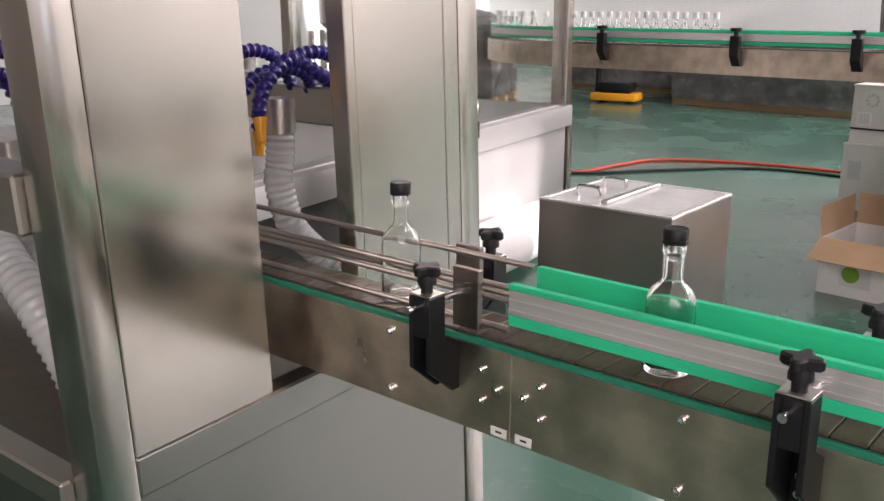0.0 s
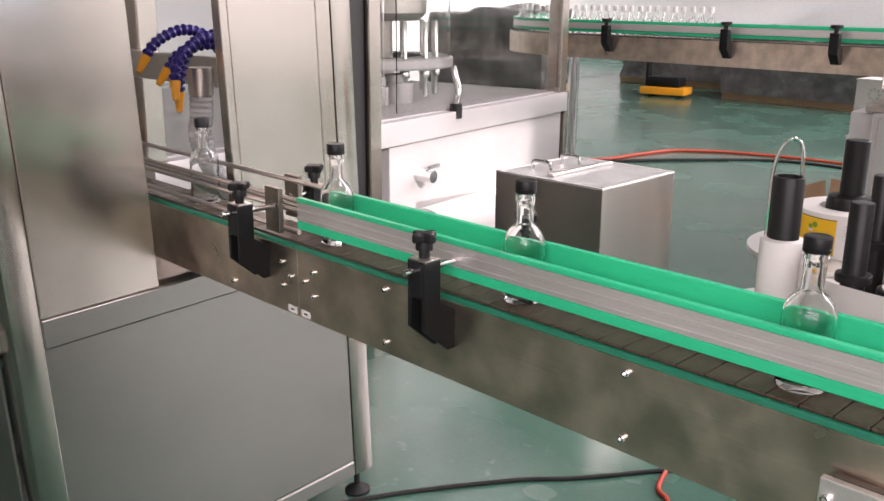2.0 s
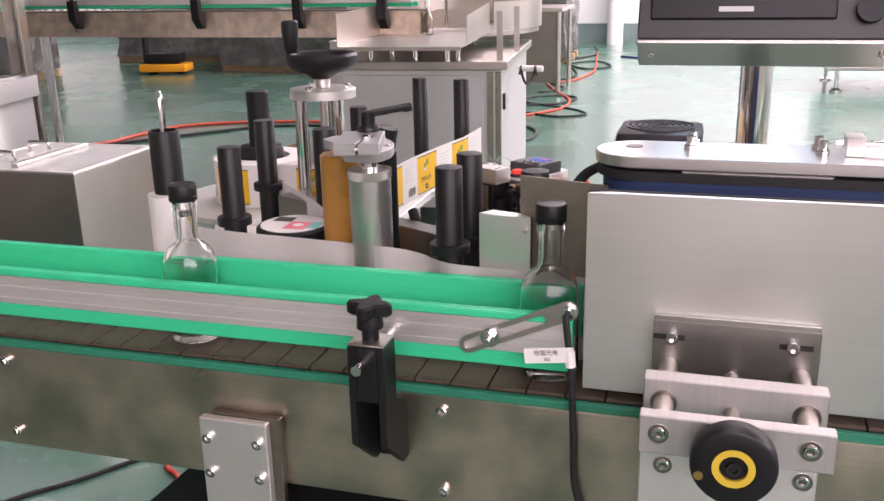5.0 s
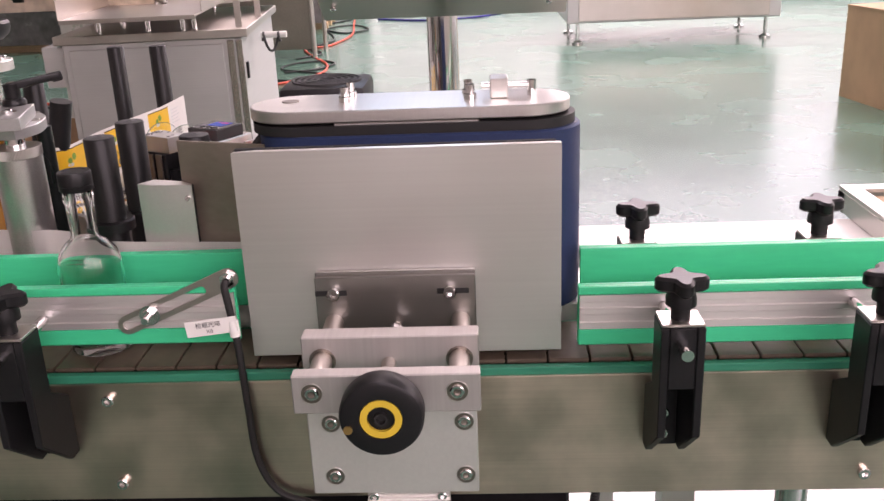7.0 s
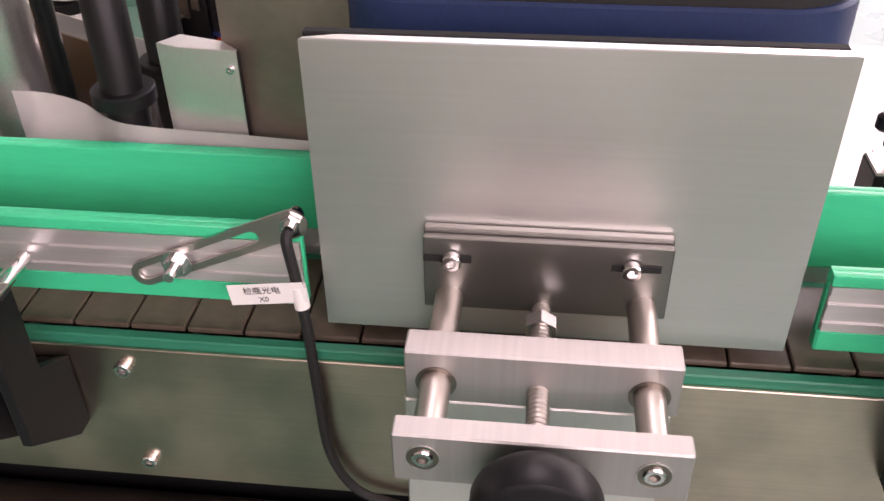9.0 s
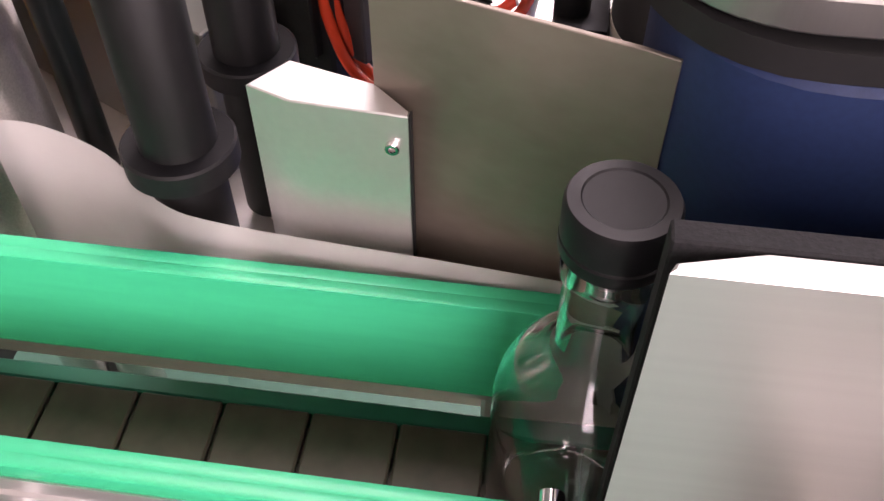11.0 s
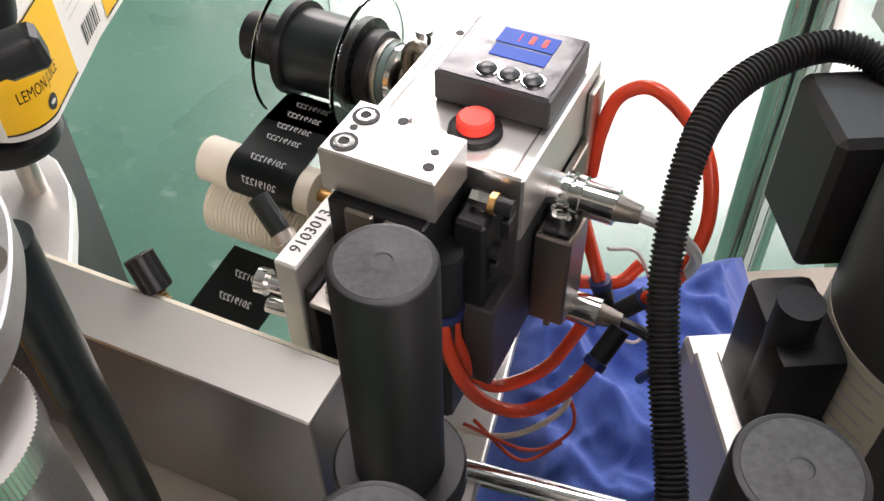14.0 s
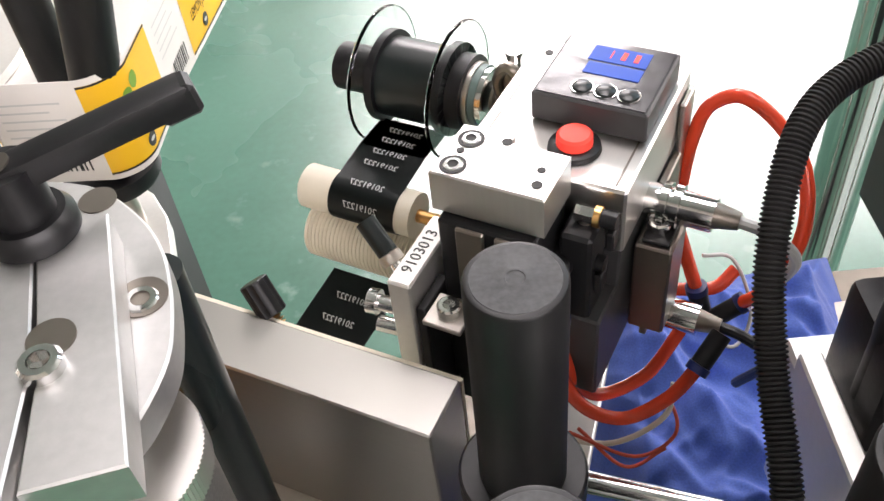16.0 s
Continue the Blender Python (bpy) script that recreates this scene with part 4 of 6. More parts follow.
def label_on(parent, line, s, z0, height, wide, words=True):
    """Printed face of one label: yellow panel with fruit picture and words, white panel with small print and a bar code."""
    y0, y1, yw = z0 + 0.003, z0 + height - 0.003, wide * 0.56
    art = part("yellow_panel", line.patch(bmesh.new(), s, s + yw, y0, y1), YELLOW, parent, "yellow printed label panel")
    part("border", line.patch(bmesh.new(), s, s + yw, y1 - 0.0014, y1, 0.0008), INK, art)
    part("border", line.patch(bmesh.new(), s, s + yw, y0, y0 + 0.0014, 0.0008), INK, art)
    c = s + yw * 0.42
    bm = bmesh.new()
    line.spot(bm, c + 0.005, y0 + height * 0.72, height * 0.075, 0.0010)
    line.spot(bm, c - 0.004, y0 + height * 0.66, height * 0.06, 0.0009)
    part("fruit", bm, INK_GREEN, art)
    bm = bmesh.new()
    line.spot(bm, c - 0.003, y0 + height * 0.57, height * 0.085, 0.0008, 0.45)
    part("fruit_leaf", bm, GREY_INK, art)
    part("seal", line.spot(bmesh.new(), c + 0.002, y0 + height * 0.13, height * 0.072, 0.0010), INK, art)
    part("seal_mark", line.spot(bmesh.new(), c + 0.002, y0 + height * 0.13, height * 0.040, 0.0012, 0.5), GREY_INK, art)
    if words:
        ob = letters("lettering", "LEMON JUICE", height * 0.105, Matrix(), INK, art)
        for v in ob.data.vertices:
            v.co = line.at(c + v.co.x * 0.86, y0 + height * 0.33 + v.co.y * 1.5, 0.0010)
    for k in range(9):
        x = s + wide * (0.74 + k * 0.025)
        part("code_bar", line.patch(bmesh.new(), x, x + wide * (0.009 + 0.007 * (k % 3 == 0)), y0 + 0.004, y0 + height * 0.26), INK, art)
    bm = bmesh.new()
    for k in range(5):
        line.patch(bm, s + wide * 0.64, s + wide * (0.93 - 0.06 * (k % 2)), y1 - 0.010 - k * 0.0055, y1 - 0.0088 - k * 0.0055)
    part("small_print", bm, GREY_INK, art)


reel = thing("label_reel", "reel of yellow and white printed bottle labels on white liner", "label reel", (-0.780, 0.703, 0))
part("reel_core", L([(0.050, 0.885), (0.0860, 0.885), (0.0865, 0.890), (0.0865, 0.962), (0.084, 0.963), (0.050, 0.963), (0.050, 0.885)], 48), PAPER, reel)
part("reel_disc", L([(0, 0.8765), (0.165, 0.8765), (0.165, 0.8845), (0, 0.8845)], 56), ALU_SAT, reel, "grey reel table")
part("hub", L([(0, 0.8846), (0.040, 0.8846), (0.040, 0.972), (0.037, 0.982), (0.0220, 0.984), (0.0205, 0.986), (0.0205, 1.078), (0.0190, 1.080), (0, 1.080)], 40), BLACK_POST, reel, "black core sleeve")
ring = Line([(0.0867 * math.cos(radians(a)), 0.0867 * math.sin(radians(a))) for a in range(-220, 61, 5)])
for k in range(3):
    label_on(reel, ring, 0.004 + 0.135 * k, 0.889, 0.068, 0.130)

# the web of labels and its liner
web = thing("label_web", "paper label web with yellow and white labels between the posts", "label web")
turn = [(-0.476 + 0.024 * math.cos(a), 0.491 + 0.024 * math.sin(a)) for a in [radians(d) for d in range(-83, 3, 6)]]
strip = [(-0.6656, 0.4808), (-0.58, 0.4745)] + turn + [(-0.4460, 0.57), (-0.4320, 0.663), (-0.4130, 0.76), (-0.4080, 0.865)]
part("printed_strip", band(bmesh.new(), strip, 0.929, 0.998, 0.0005), PAPER, web)
front = Line(strip)
for k in range(4):
    label_on(web, front, 0.062 + 0.130 * k, 0.930, 0.067, 0.127)
part("guide_collar", L([(0, 0.914), (0.027, 0.914), (0.029, 0.918), (0.029, 0.926), (0, 0.926)], 30, (-0.483, 0.488, 0)), BLACK, web)
part("guide_spindle", R((-0.483, 0.488, 0.9265), (-0.452, 0.482, 1.060), 0.0142, 24), BLACK_POST, web)
part("spindle_end", R((-0.483, 0.488, 0.876), (-0.483, 0.488, 0.9138), 0.007, 14), STEEL, web)
liner = smooth_path([(-0.6735, 0.292, 0), (-0.668, 0.268, 0), (-0.650, 0.232, 0), (-0.620, 0.200, 0), (-0.560, 0.185, 0), (-0.48, 0.178, 0), (-0.41, 0.172, 0), (-0.365, 0.164, 0), (-0.335, 0.163, 0), (-0.300, 0.150, 0), (-0.270, 0.127, 0), (-0.240, 0.1185, 0), (-0.16, 0.112, 0), (-0.094, 0.1062, 0)], 5)
strip_bm = bmesh.new()
ends = [[strip_bm.verts.new((p.x, p.y, z)) for z in (0.892, 0.9785 + 0.0135 * max(0.0, 1 - i / 8))] for i, p in enumerate(liner)]
for a, b in zip(ends, ends[1:]):
    strip_bm.faces.new((a[0], b[0], b[1], a[1]))
bmesh.ops.solidify(strip_bm, geom=strip_bm.faces[:], thickness=0.0006)
part("liner_strip", strip_bm, PAPER, web, "white liner paper strip")
part("peel_lip", P([(-0.0952, 0.1050), (-0.0860, 0.0975), (-0.0848, 0.0985), (-0.0940, 0.1062)], 0.074, T((0, 0, 0.908))), ALU_SAT, web, "bent steel peel edge")
# labels side by side on the reel side of the drive
part("liner_return", band(bmesh.new(), [(-0.640, 0.474), (-0.56, 0.395), (-0.475, 0.300), (-0.462, 0.262)], 0.905, 0.978, 0.0006), PAPER, web)

# rollers under a clamp plate
drive = thing("drive_rollers", "amber rubber roller and knurled aluminium roller under a clamp plate", "drive rollers")
gx, gy, sx, sy = -0.438, 0.258, -0.371, 0.186
part("rubber_roller", L([(0, 0.878), (0.0245, 0.878), (0.0245, 1.064), (0.022, 1.066), (0, 1.066)], 44, (gx, gy, 0)), GOLD, drive, "amber rubber roller")
part("metal_roller", L([(0, 0.878), (0.0245, 0.878), (0.0245, 1.054), (0, 1.054)], 44, (sx, sy, 0)), KNURL, drive, "knurled aluminium roller")
bm = bmesh.new()
n = 220
pts = [((0.0255 if i % 2 else 0.0249) * math.cos(2 * math.pi * i / n), (0.0255 if i % 2 else 0.0249) * math.sin(2 * math.pi * i / n)) for i in range(n)]
prism(bm, pts, 0.010, Matrix.Translation((sx, sy, 1.0545)))
part("roller_flange", bm, ALU, drive)
part("roller_pin", R((sx, sy, 1.0646), (sx, sy, 1.0738), 0.010, 24), CHROME, drive)
plate = [(-0.455, 0.250), (-0.448, 0.271), (-0.425, 0.279), (-0.404, 0.277), (-0.385, 0.271), (-0.369, 0.256), (-0.360, 0.242), (-0.355, 0.228), (-0.352, 0.214), (-0.351, 0.200), (-0.355, 0.183), (-0.362, 0.172), (-0.395, 0.172), (-0.420, 0.215)]
plate = [(p.x, p.y) for p in smooth_path([(x, y, 0) for x, y in plate[:12]], 4)] + plate[12:]
part("clamp_plate", P(plate, 0.0115, T((0, 0, 1.0738)), 0.0008), ALU_SHADED, drive, "rounded aluminium clamp plate")
part("clamp_block", P([(-0.3710, 0.2430), (-0.3900, 0.2382), (-0.3762, 0.1880), (-0.3720, 0.1562), (-0.3490, 0.1610)], 0.0135, T((0, 0, 1.0855)), 0.0006), ALU_SHADED, drive)
part("clamp_block", P([(-0.3904, 0.2381), (-0.4190, 0.2300), (-0.3990, 0.1500), (-0.3752, 0.1555), (-0.3780, 0.1880)], 0.0135, T((0, 0, 1.0855)), 0.0006), ALU_SHADED, drive)
# Flat dark discs on the plate paint the shaded depth of its holes.
part("slot_hole", R((-0.3752, 0.1985, 1.0991), (-0.3752, 0.1985, 1.0996), 0.0062, 24), STEEL_DARK, drive)
screw(drive, (-0.3748, 0.1895, 1.0975), 0.0056, (0, 0, 1))
part("plate_hole", R((-0.3835, 0.2645, 1.0853), (-0.3835, 0.2645, 1.0857), 0.0058, 24), STEEL_DARK, drive)
screw(drive, (-0.3620, 0.2215, 1.0815), 0.0052, (0, 0, 1))
part("bolt_pocket", R((-0.3620, 0.2225, 1.0853), (-0.3620, 0.2225, 1.0857), 0.0074, 24), STEEL_DARK, drive)
part("stud", R((-0.3738, 0.150, 1.092), (-0.3742, 0.178, 1.092), 0.0016, 12), CHROME, drive)
lever = part("lever", R((-0.390, 0.238, 1.0990), (-0.390, 0.238, 1.122), 0.0085, 28), BLACK, drive, "black clamping lever")
part("lever_base", L([(0, 1.0991), (0.0128, 1.0991), (0.0128, 1.103), (0.0108, 1.106), (0, 1.106)], 30, (-0.390, 0.238, 0)), BLACK, lever)
ang = math.atan2(0.253 - 0.238, -0.337 + 0.390)
mm = Matrix.Translation((-0.388, 0.238, 1.119)) @ Matrix.Rotation(ang + radians(6), 4, "Z") @ Matrix.Rotation(radians(-9), 4, "Y")
bm = bmesh.new()
box(bm, -0.010, 0.050, -0.0050, 0.0050, -0.0036, 0.0046, 0.0018, 2, mm)
box(bm, 0.040, 0.0515, -0.0049, 0.0049, -0.0052, 0.0045, 0.0014, 1, mm)
part("lever_arm", bm, BLACK, lever)
part("lever_screw", rod(bmesh.new(), mm @ Vector((-0.002, 0, 0.0047)), mm @ Vector((-0.002, 0, 0.0053)), 0.0042, 18), STEEL_DARK, lever)
part("tie_rod", R((-0.366, 0.243, 0.878), (-0.366, 0.243, 1.0735), 0.0085, 32), TAPE, drive, "black tie rod")

# height column with hand wheel
col = thing("handwheel_column", "steel lifting column with a black hand wheel", "lifting column", (-0.527, 0.420, 0))
for x, y in ((-0.030, -0.012), (0.026, -0.012), (0.0, 0.030)):
    part("column_rod", R((x, y, 0.877), (x, y, 1.112), 0.0095, 24), CHROME, col)
part("column_screw", R((0, 0, 0.877), (0, 0, 1.135), 0.006, 18), STEEL, col)
part("top_flange", L([(0, 1.1122), (0.0465, 1.1122), (0.0465, 1.124), (0.0455, 1.125), (0, 1.125)], 44), ALU, col)
for a in (20, 140, 260):
    screw(col, (0.034 * math.cos(radians(a)), 0.034 * math.sin(radians(a)), 1.125), 0.0055, (0, 0, 1))
wheel = part("hand_wheel", L([(0, 1.138), (0.012, 1.138), (0.024, 1.146), (0.040, 1.150), (0.0485, 1.157), (0.0510, 1.164), (0.0510, 1.170), (0.0480, 1.174), (0.0430, 1.172), (0.0400, 1.166), (0.022, 1.160), (0, 1.162)], 48), BLACK, col, "black dished hand wheel")
part("wheel_hub", L([(0, 1.126), (0.010, 1.126), (0.012, 1.1378), (0, 1.1378)], 24), ALU, col)
part("crank_handle", L([(0, 1.1735), (0.0075, 1.1735), (0.0095, 1.180), (0.0120, 1.205), (0.0118, 1.216), (0.0095, 1.2185), (0, 1.2185)], 24, (-0.040, -0.010, 0)), BLACK, wheel)

# magazine disc with a printed sheet
disc = thing("coloured_reel", "small dark reel with a pink, grey and teal printed face", "reel", (-0.520, 0.283, 0))
part("drum", L([(0, 0.8765), (0.046, 0.8765), (0.047, 0.95), (0.049, 0.953), (0.049, 0.960), (0.046, 0.963), (0, 0.963)], 40), BLACK, disc)
part("card", L([(0, 0.9632), (0.043, 0.9632), (0.043, 0.9640), (0, 0.9640)], 36), CARD_W, disc)
part("print_patch", B(-0.004, 0.026, -0.026, 0.008, 0.9641, 0.9645), PINK, disc)
part("print_patch", B(0.0262, 0.041, -0.018, 0.010, 0.9641, 0.9645), TEAL, disc)
part("print_patch", B(-0.032, -0.006, 0.006, 0.026, 0.9641, 0.9645), DARKGREY, disc)
part("print_patch", R((0.011, -0.008, 0.9646), (0.011, -0.008, 0.9649), 0.007, 18), WHITE, disc)

# detector box and deflector plate
det = thing("label_sensor_box", "chamfered aluminium label sensor box with one screw", "sensor box")
part("box_body", P([(-0.2275, 0.1335), (-0.2110, 0.1270), (-0.170, 0.1240), (-0.170, 0.1270), (-0.184, 0.1400), (-0.216, 0.1490)], 0.140, T((0, 0, 0.894)), 0.0005), ALU_SAT, det, soft=20)
screw(det, (-0.1755, 0.1242, 1.0205), 0.0026)
part("side_seam", B(-0.1698, -0.1690, 0.1242, 0.1275, 0.895, 1.0338), RUBBER, det)
plate_t = thing("deflector_plate", "thin upright steel deflector plate behind the guide rail", "steel plate")
part("sheet", P([(-0.184, 0.1390), (-0.100, 0.1130), (-0.090, 0.1090), (-0.0895, 0.1105), (-0.0995, 0.1150), (-0.1835, 0.1410)], 0.1845, T((0, 0, 0.891)), 0.0003), mat("dull_plate_steel", (0.36, 0.31, 0.26), 0.58, 1.0, 0.05, (90, 90, 160), 0.06, 0.05, 0.12, stain_scale=14), plate_t, soft=10)

# ---- date coder ----
CODER = (-0.285, 0.310, 0.0)
coder = thing("date_coder", "aluminium ribbon date coder with display, red button and air hoses", "date coder", CODER, -29)
bm = bmesh.new()
prism(bm, [(0, 0), (0.0455, 0), (0.0455, 0.0265), (0.0215, 0.0265), (0.0215, 0.0305), (0, 0.0305)], 0.0190, Matrix.Translation((0, 0, 1.0270)), 0.0007)
part("head_block", bm, ALU, coder, "machined aluminium head block")
for x, y in ((0.007, 0.0225), (0.007, 0.0065)):
    # Flat dark discs paint shade in the head block's bores and holes.
    part("counterbore", R((x, y, 1.0461), (x, y, 1.0464), 0.0052, 24), RUBBER, coder)
    screw(coder, (x, y, 1.0432), 0.0040, (0, 0, 1))
for x, y, r in ((0.006, 0.0150, 0.0016), (0.0205, 0.0255, 0.0021), (0.0385, 0.0150, 0.0016), (0.0400, 0.0070, 0.0021)):
    part("drilled_hole", R((x, y, 1.0461), (x, y, 1.0463), r, 16), RUBBER, coder)
part("housing", B(-0.004, 0.066, 0.0310, 0.1185, 0.998, 1.0300, 0.0010), ALU, coder, "aluminium housing")
# Dark grey stands in for shade on the housing's lower front.
part("shaded_lower_housing", B(-0.003, 0.0648, 0.0325, 0.1175, 0.9750, 0.9978, 0.0010), DARKGREY, coder, "lower housing, dark grey in place of shade")
bm = bmesh.new()
box(bm, 0.0010, 0.0018, 0.034, 0.115, 1.0301, 1.0304)
box(bm, 0.0605, 0.0613, 0.034, 0.115, 1.0301, 1.0304)
part("cover_seam", bm, STEEL_DARK, coder)
part("drilled_hole", R((0.0045, 0.108, 1.0301), (0.0045, 0.108, 1.0303), 0.0020, 16), RUBBER, coder)
disp = part("display", B(0.0150, 0.0635, 0.0610, 0.1060, 1.0302, 1.0436, 0.0008), DARKGREY, coder, "dark grey counter display")
part("foil", B(0.0165, 0.0620, 0.0625, 0.1045, 1.0437, 1.0441), mat("glossy_foil", (0.04, 0.04, 0.045), 0.22, 0, 0.3, (60, 60, 60), 0.05, 0.7, 0.2, ior=1.45), disp, "wrinkled clear foil over the display")
part("lcd", B(0.0290, 0.0535, 0.0895, 0.1000, 1.0442, 1.0445), SCREEN, disp, "dark blue display window with a faint added glow")
part("lcd", B(0.0300, 0.0535, 0.0800, 0.0880, 1.0442, 1.0445), SCREEN, disp, "dark blue display window with a faint added glow")
bm = bmesh.new()
for x, w in ((0.0375, 0.0005), (0.0420, 0.0020), (0.0475, 0.0020)):
    box(bm, x, x + w, 0.0920, 0.0975, 1.0446, 1.0448)
part("digit", bm, LED_RED, disp)
for x in (0.0337, 0.0434, 0.0530):
    k_ = part("key", L([(0, 0), (0.0042, 0), (0.0040, 0.0012), (0.0025, 0.0018), (0, 0.0020)], 22, (x, 0.0700, 1.0441)), TAPE, disp)
    part("key_ring", L([(0.0043, 0), (0.0048, 0), (0.0048, 0.0006), (0.0043, 0.0006), (0.0043, 0)], 24, (x, 0.0700, 1.0441)), CHROME, k_)
part("button_bezel", L([(0, 1.0302), (0.0108, 1.0302), (0.0104, 1.0325), (0.0082, 1.0332), (0, 1.0332)], 30, (0.0385, 0.0490, 0)), BLACK, coder)
part("red_button", L([(0, 1.0333), (0.0074, 1.0333), (0.0072, 1.0370), (0.0060, 1.0380), (0, 1.0382)], 28, (0.0385, 0.0490, 0)), LED_RED, coder, "red illuminated button")

# dark lower works
part("gear_case", B(0.0010, 0.050, 0.0015, 0.110, 0.905, 0.9745, 0.002), BLACK, coder)
part("gear_case_side", B(0.0505, 0.0640, 0.012, 0.110, 0.926, 0.9745, 0.001), DARKGREY, coder)
part("gear_case_front", B(0.0035, 0.043, -0.0040, 0.028, 0.930, 1.0267, 0.001), BLACK, coder)
part("clevis", B(0.012, 0.0235, -0.0065, -0.0042, 0.985, 1.0265, 0.0006), STEEL_DARK, coder)
part("clevis", B(0.028, 0.0375, -0.0065, -0.0042, 0.995, 1.0265, 0.0006), STEEL_DARK, coder)
arm = part("number_bar", B(-0.0120, -0.0020, -0.0215, 0.0195, 0.900, 1.0030, 0.0007), ALU_SAT, coder, "upright aluminium bar with a printed number")
part("number_tag", B(-0.0115, -0.0025, -0.0205, 0.0165, 1.0031, 1.0034), WHITE, arm)
letters("number", "9103013", 0.0072, Matrix.Translation((-0.0070, -0.0020, 1.0036)) @ Matrix.Rotation(radians(90), 4, "Z"), INK, arm)
part("cover_plate", B(-0.0015, 0.0030, -0.0200, 0.0010, 0.905, 0.990, 0.0006), BLACK, coder)
part("eye_plate", B(0.0032, 0.0200, -0.0240, -0.0075, 0.9865, 0.9890, 0.0005), STEEL, coder)
screw(coder, (0.0115, -0.0155, 0.9891), 0.0050, (0, 0, 1))
part("wing_screw", R((-0.0265, 0.003, 0.990), (-0.0390, 0.008, 1.000), 0.0046, 18), TAPE, coder, "glossy black clamping pin")
part("wing_collar", R((-0.0230, 0.0015, 0.987), (-0.0262, 0.0028, 0.9897), 0.0052, 18), STEEL, coder)
part("wing_stem", R((-0.0122, -0.003, 0.979), (-0.0232, 0.0016, 0.9872), 0.0026, 12), CHROME, coder)
for z, y in ((0.978, -0.013), (0.968, -0.016)):
    part("side_screw", R((-0.0122, y, z), (-0.0230, y - 0.001, z), 0.0036, 14), CHROME, coder)
part("side_screw", R((-0.0231, -0.014, 0.978), (-0.0275, -0.0145, 0.978), 0.0056, 20), CHROME, coder)

# ribbon spool across
XQ = Matrix.Rotation(radians(-90), 4, "Y")
sp = part("ribbon_spool", L([(0, 0), (0.0202, 0), (0.0202, 0.0340), (0, 0.0340)], 44, (-0.0450, 0.107, 0.999), XQ), TAPE, coder, "roll of glossy black printing ribbon")
for x in (-0.0418, -0.0838):
    part("side_disc", L([(0.004, 0), (0.0338, 0), (0.0344, 0.0006), (0.0344, 0.0016), (0.0338, 0.0022), (0.004, 0.0022), (0.004, 0)], 64, (x, 0.107, 0.999), XQ), DISC, sp, "clear plastic side disc")
for x in (-0.0442, -0.0792):
    part("spool_flange", L([(0, 0), (0.0232, 0), (0.0232, 0.0042), (0.0210, 0.0046), (0, 0.0046)], 44, (x + 0.0002, 0.107, 0.999), XQ), BLACK, sp)
part("spool_collar", L([(0, 0), (0.0190, 0), (0.0190, 0.0070), (0, 0.0070)], 40, (-0.0346, 0.107, 0.999), XQ), BLACK, sp)
part("spool_knob", L([(0, 0), (0.0122, 0), (0.0122, 0.0220), (0.0110, 0.0210), (0, 0.0210)], 32, (-0.0862, 0.107, 0.999), XQ), BLACK, sp)
part("friction_disc", L([(0, 0), (0.0160, 0), (0.0160, 0.0028), (0, 0.0028)], 36, (-0.0316, 0.107, 0.999), XQ), STEEL, sp)
part("friction_disc", L([(0, 0), (0.0150, 0), (0.0150, 0.0035), (0, 0.0035)], 36, (-0.0280, 0.107, 0.999), XQ), SKIRT, sp)
part("friction_disc", L([(0, 0), (0.0145, 0), (0.0145, 0.0028), (0, 0.0028)], 36, (-0.0250, 0.107, 0.999), XQ), CHROME, sp)
part("spool_spring", L([(0, 0), (0.0070, 0), (0.0078, 0.0012), (0.0070, 0.0024), (0.0078, 0.0036), (0.0070, 0.0048), (0.0078, 0.006), (0, 0.0075)], 24, (-0.0172, 0.107, 0.999), XQ), STEEL_DARK, sp)
part("spool_shaft", L([(0, 0), (0.0045, 0), (0.0045, 0.0135), (0, 0.0135)], 20, (-0.0042, 0.107, 0.999), XQ), CHROME, sp)
for y, z in ((0.098, 1.020), (0.104, 1.022)):
    part("stop_pin", R((-0.0110, y, z - 0.018), (-0.0110, y, z + 0.006), 0.0030, 16), STEEL_DARK, coder)
    part("pin_head", R((-0.0110, y, z + 0.0061), (-0.0110, y, z + 0.0085), 0.0040, 16), CHROME, coder)
part("cable_clip", tube(bmesh.new(), smooth_path([Vector((-0.012, 0.098, 1.0)), Vector((-0.016, 0.096, 1.018)), Vector((-0.010, 0.094, 1.028)), Vector((-0.0035, 0.094, 1.024))], 6), 0.0028, 10), STEEL_DARK, coder)
# guide rollers
for (y, z, r, x0, x1), lbl in (((0.048, 0.968, 0.0112, -0.099, -0.038), "cream nylon guide roller"), ((0.050, 0.9385, 0.0160, -0.100, -0.030), "ribbed cream nylon roller")):
    bm = bmesh.new()
    if "ribbed" in lbl:
        prof = [(0, 0)]
        k = 0.0
        while k < x1 - x0:
            prof += [(r, k), (r, k + 0.0012), (r - 0.0006, k + 0.0014), (r - 0.0006, k + 0.0020)]
            k += 0.0022
        lathe(bm, prof + [(0, k)], 30, (x1, y, z), XQ)
    else:
        lathe(bm, [(0, 0), (r, 0), (r, x1 - x0), (0, x1 - x0)], 32, (x1, y, z), XQ)
    part("guide_roller", bm, CREAM, coder, lbl)
    part("roller_pin", R((-0.004, y, z), (x0 - 0.005, y, z), 0.0032, 16), COPPER, coder)
    part("roller_nut", R((x0 - 0.001, y, z), (x0 - 0.0042, y, z), 0.0050, 6), STEEL, coder)


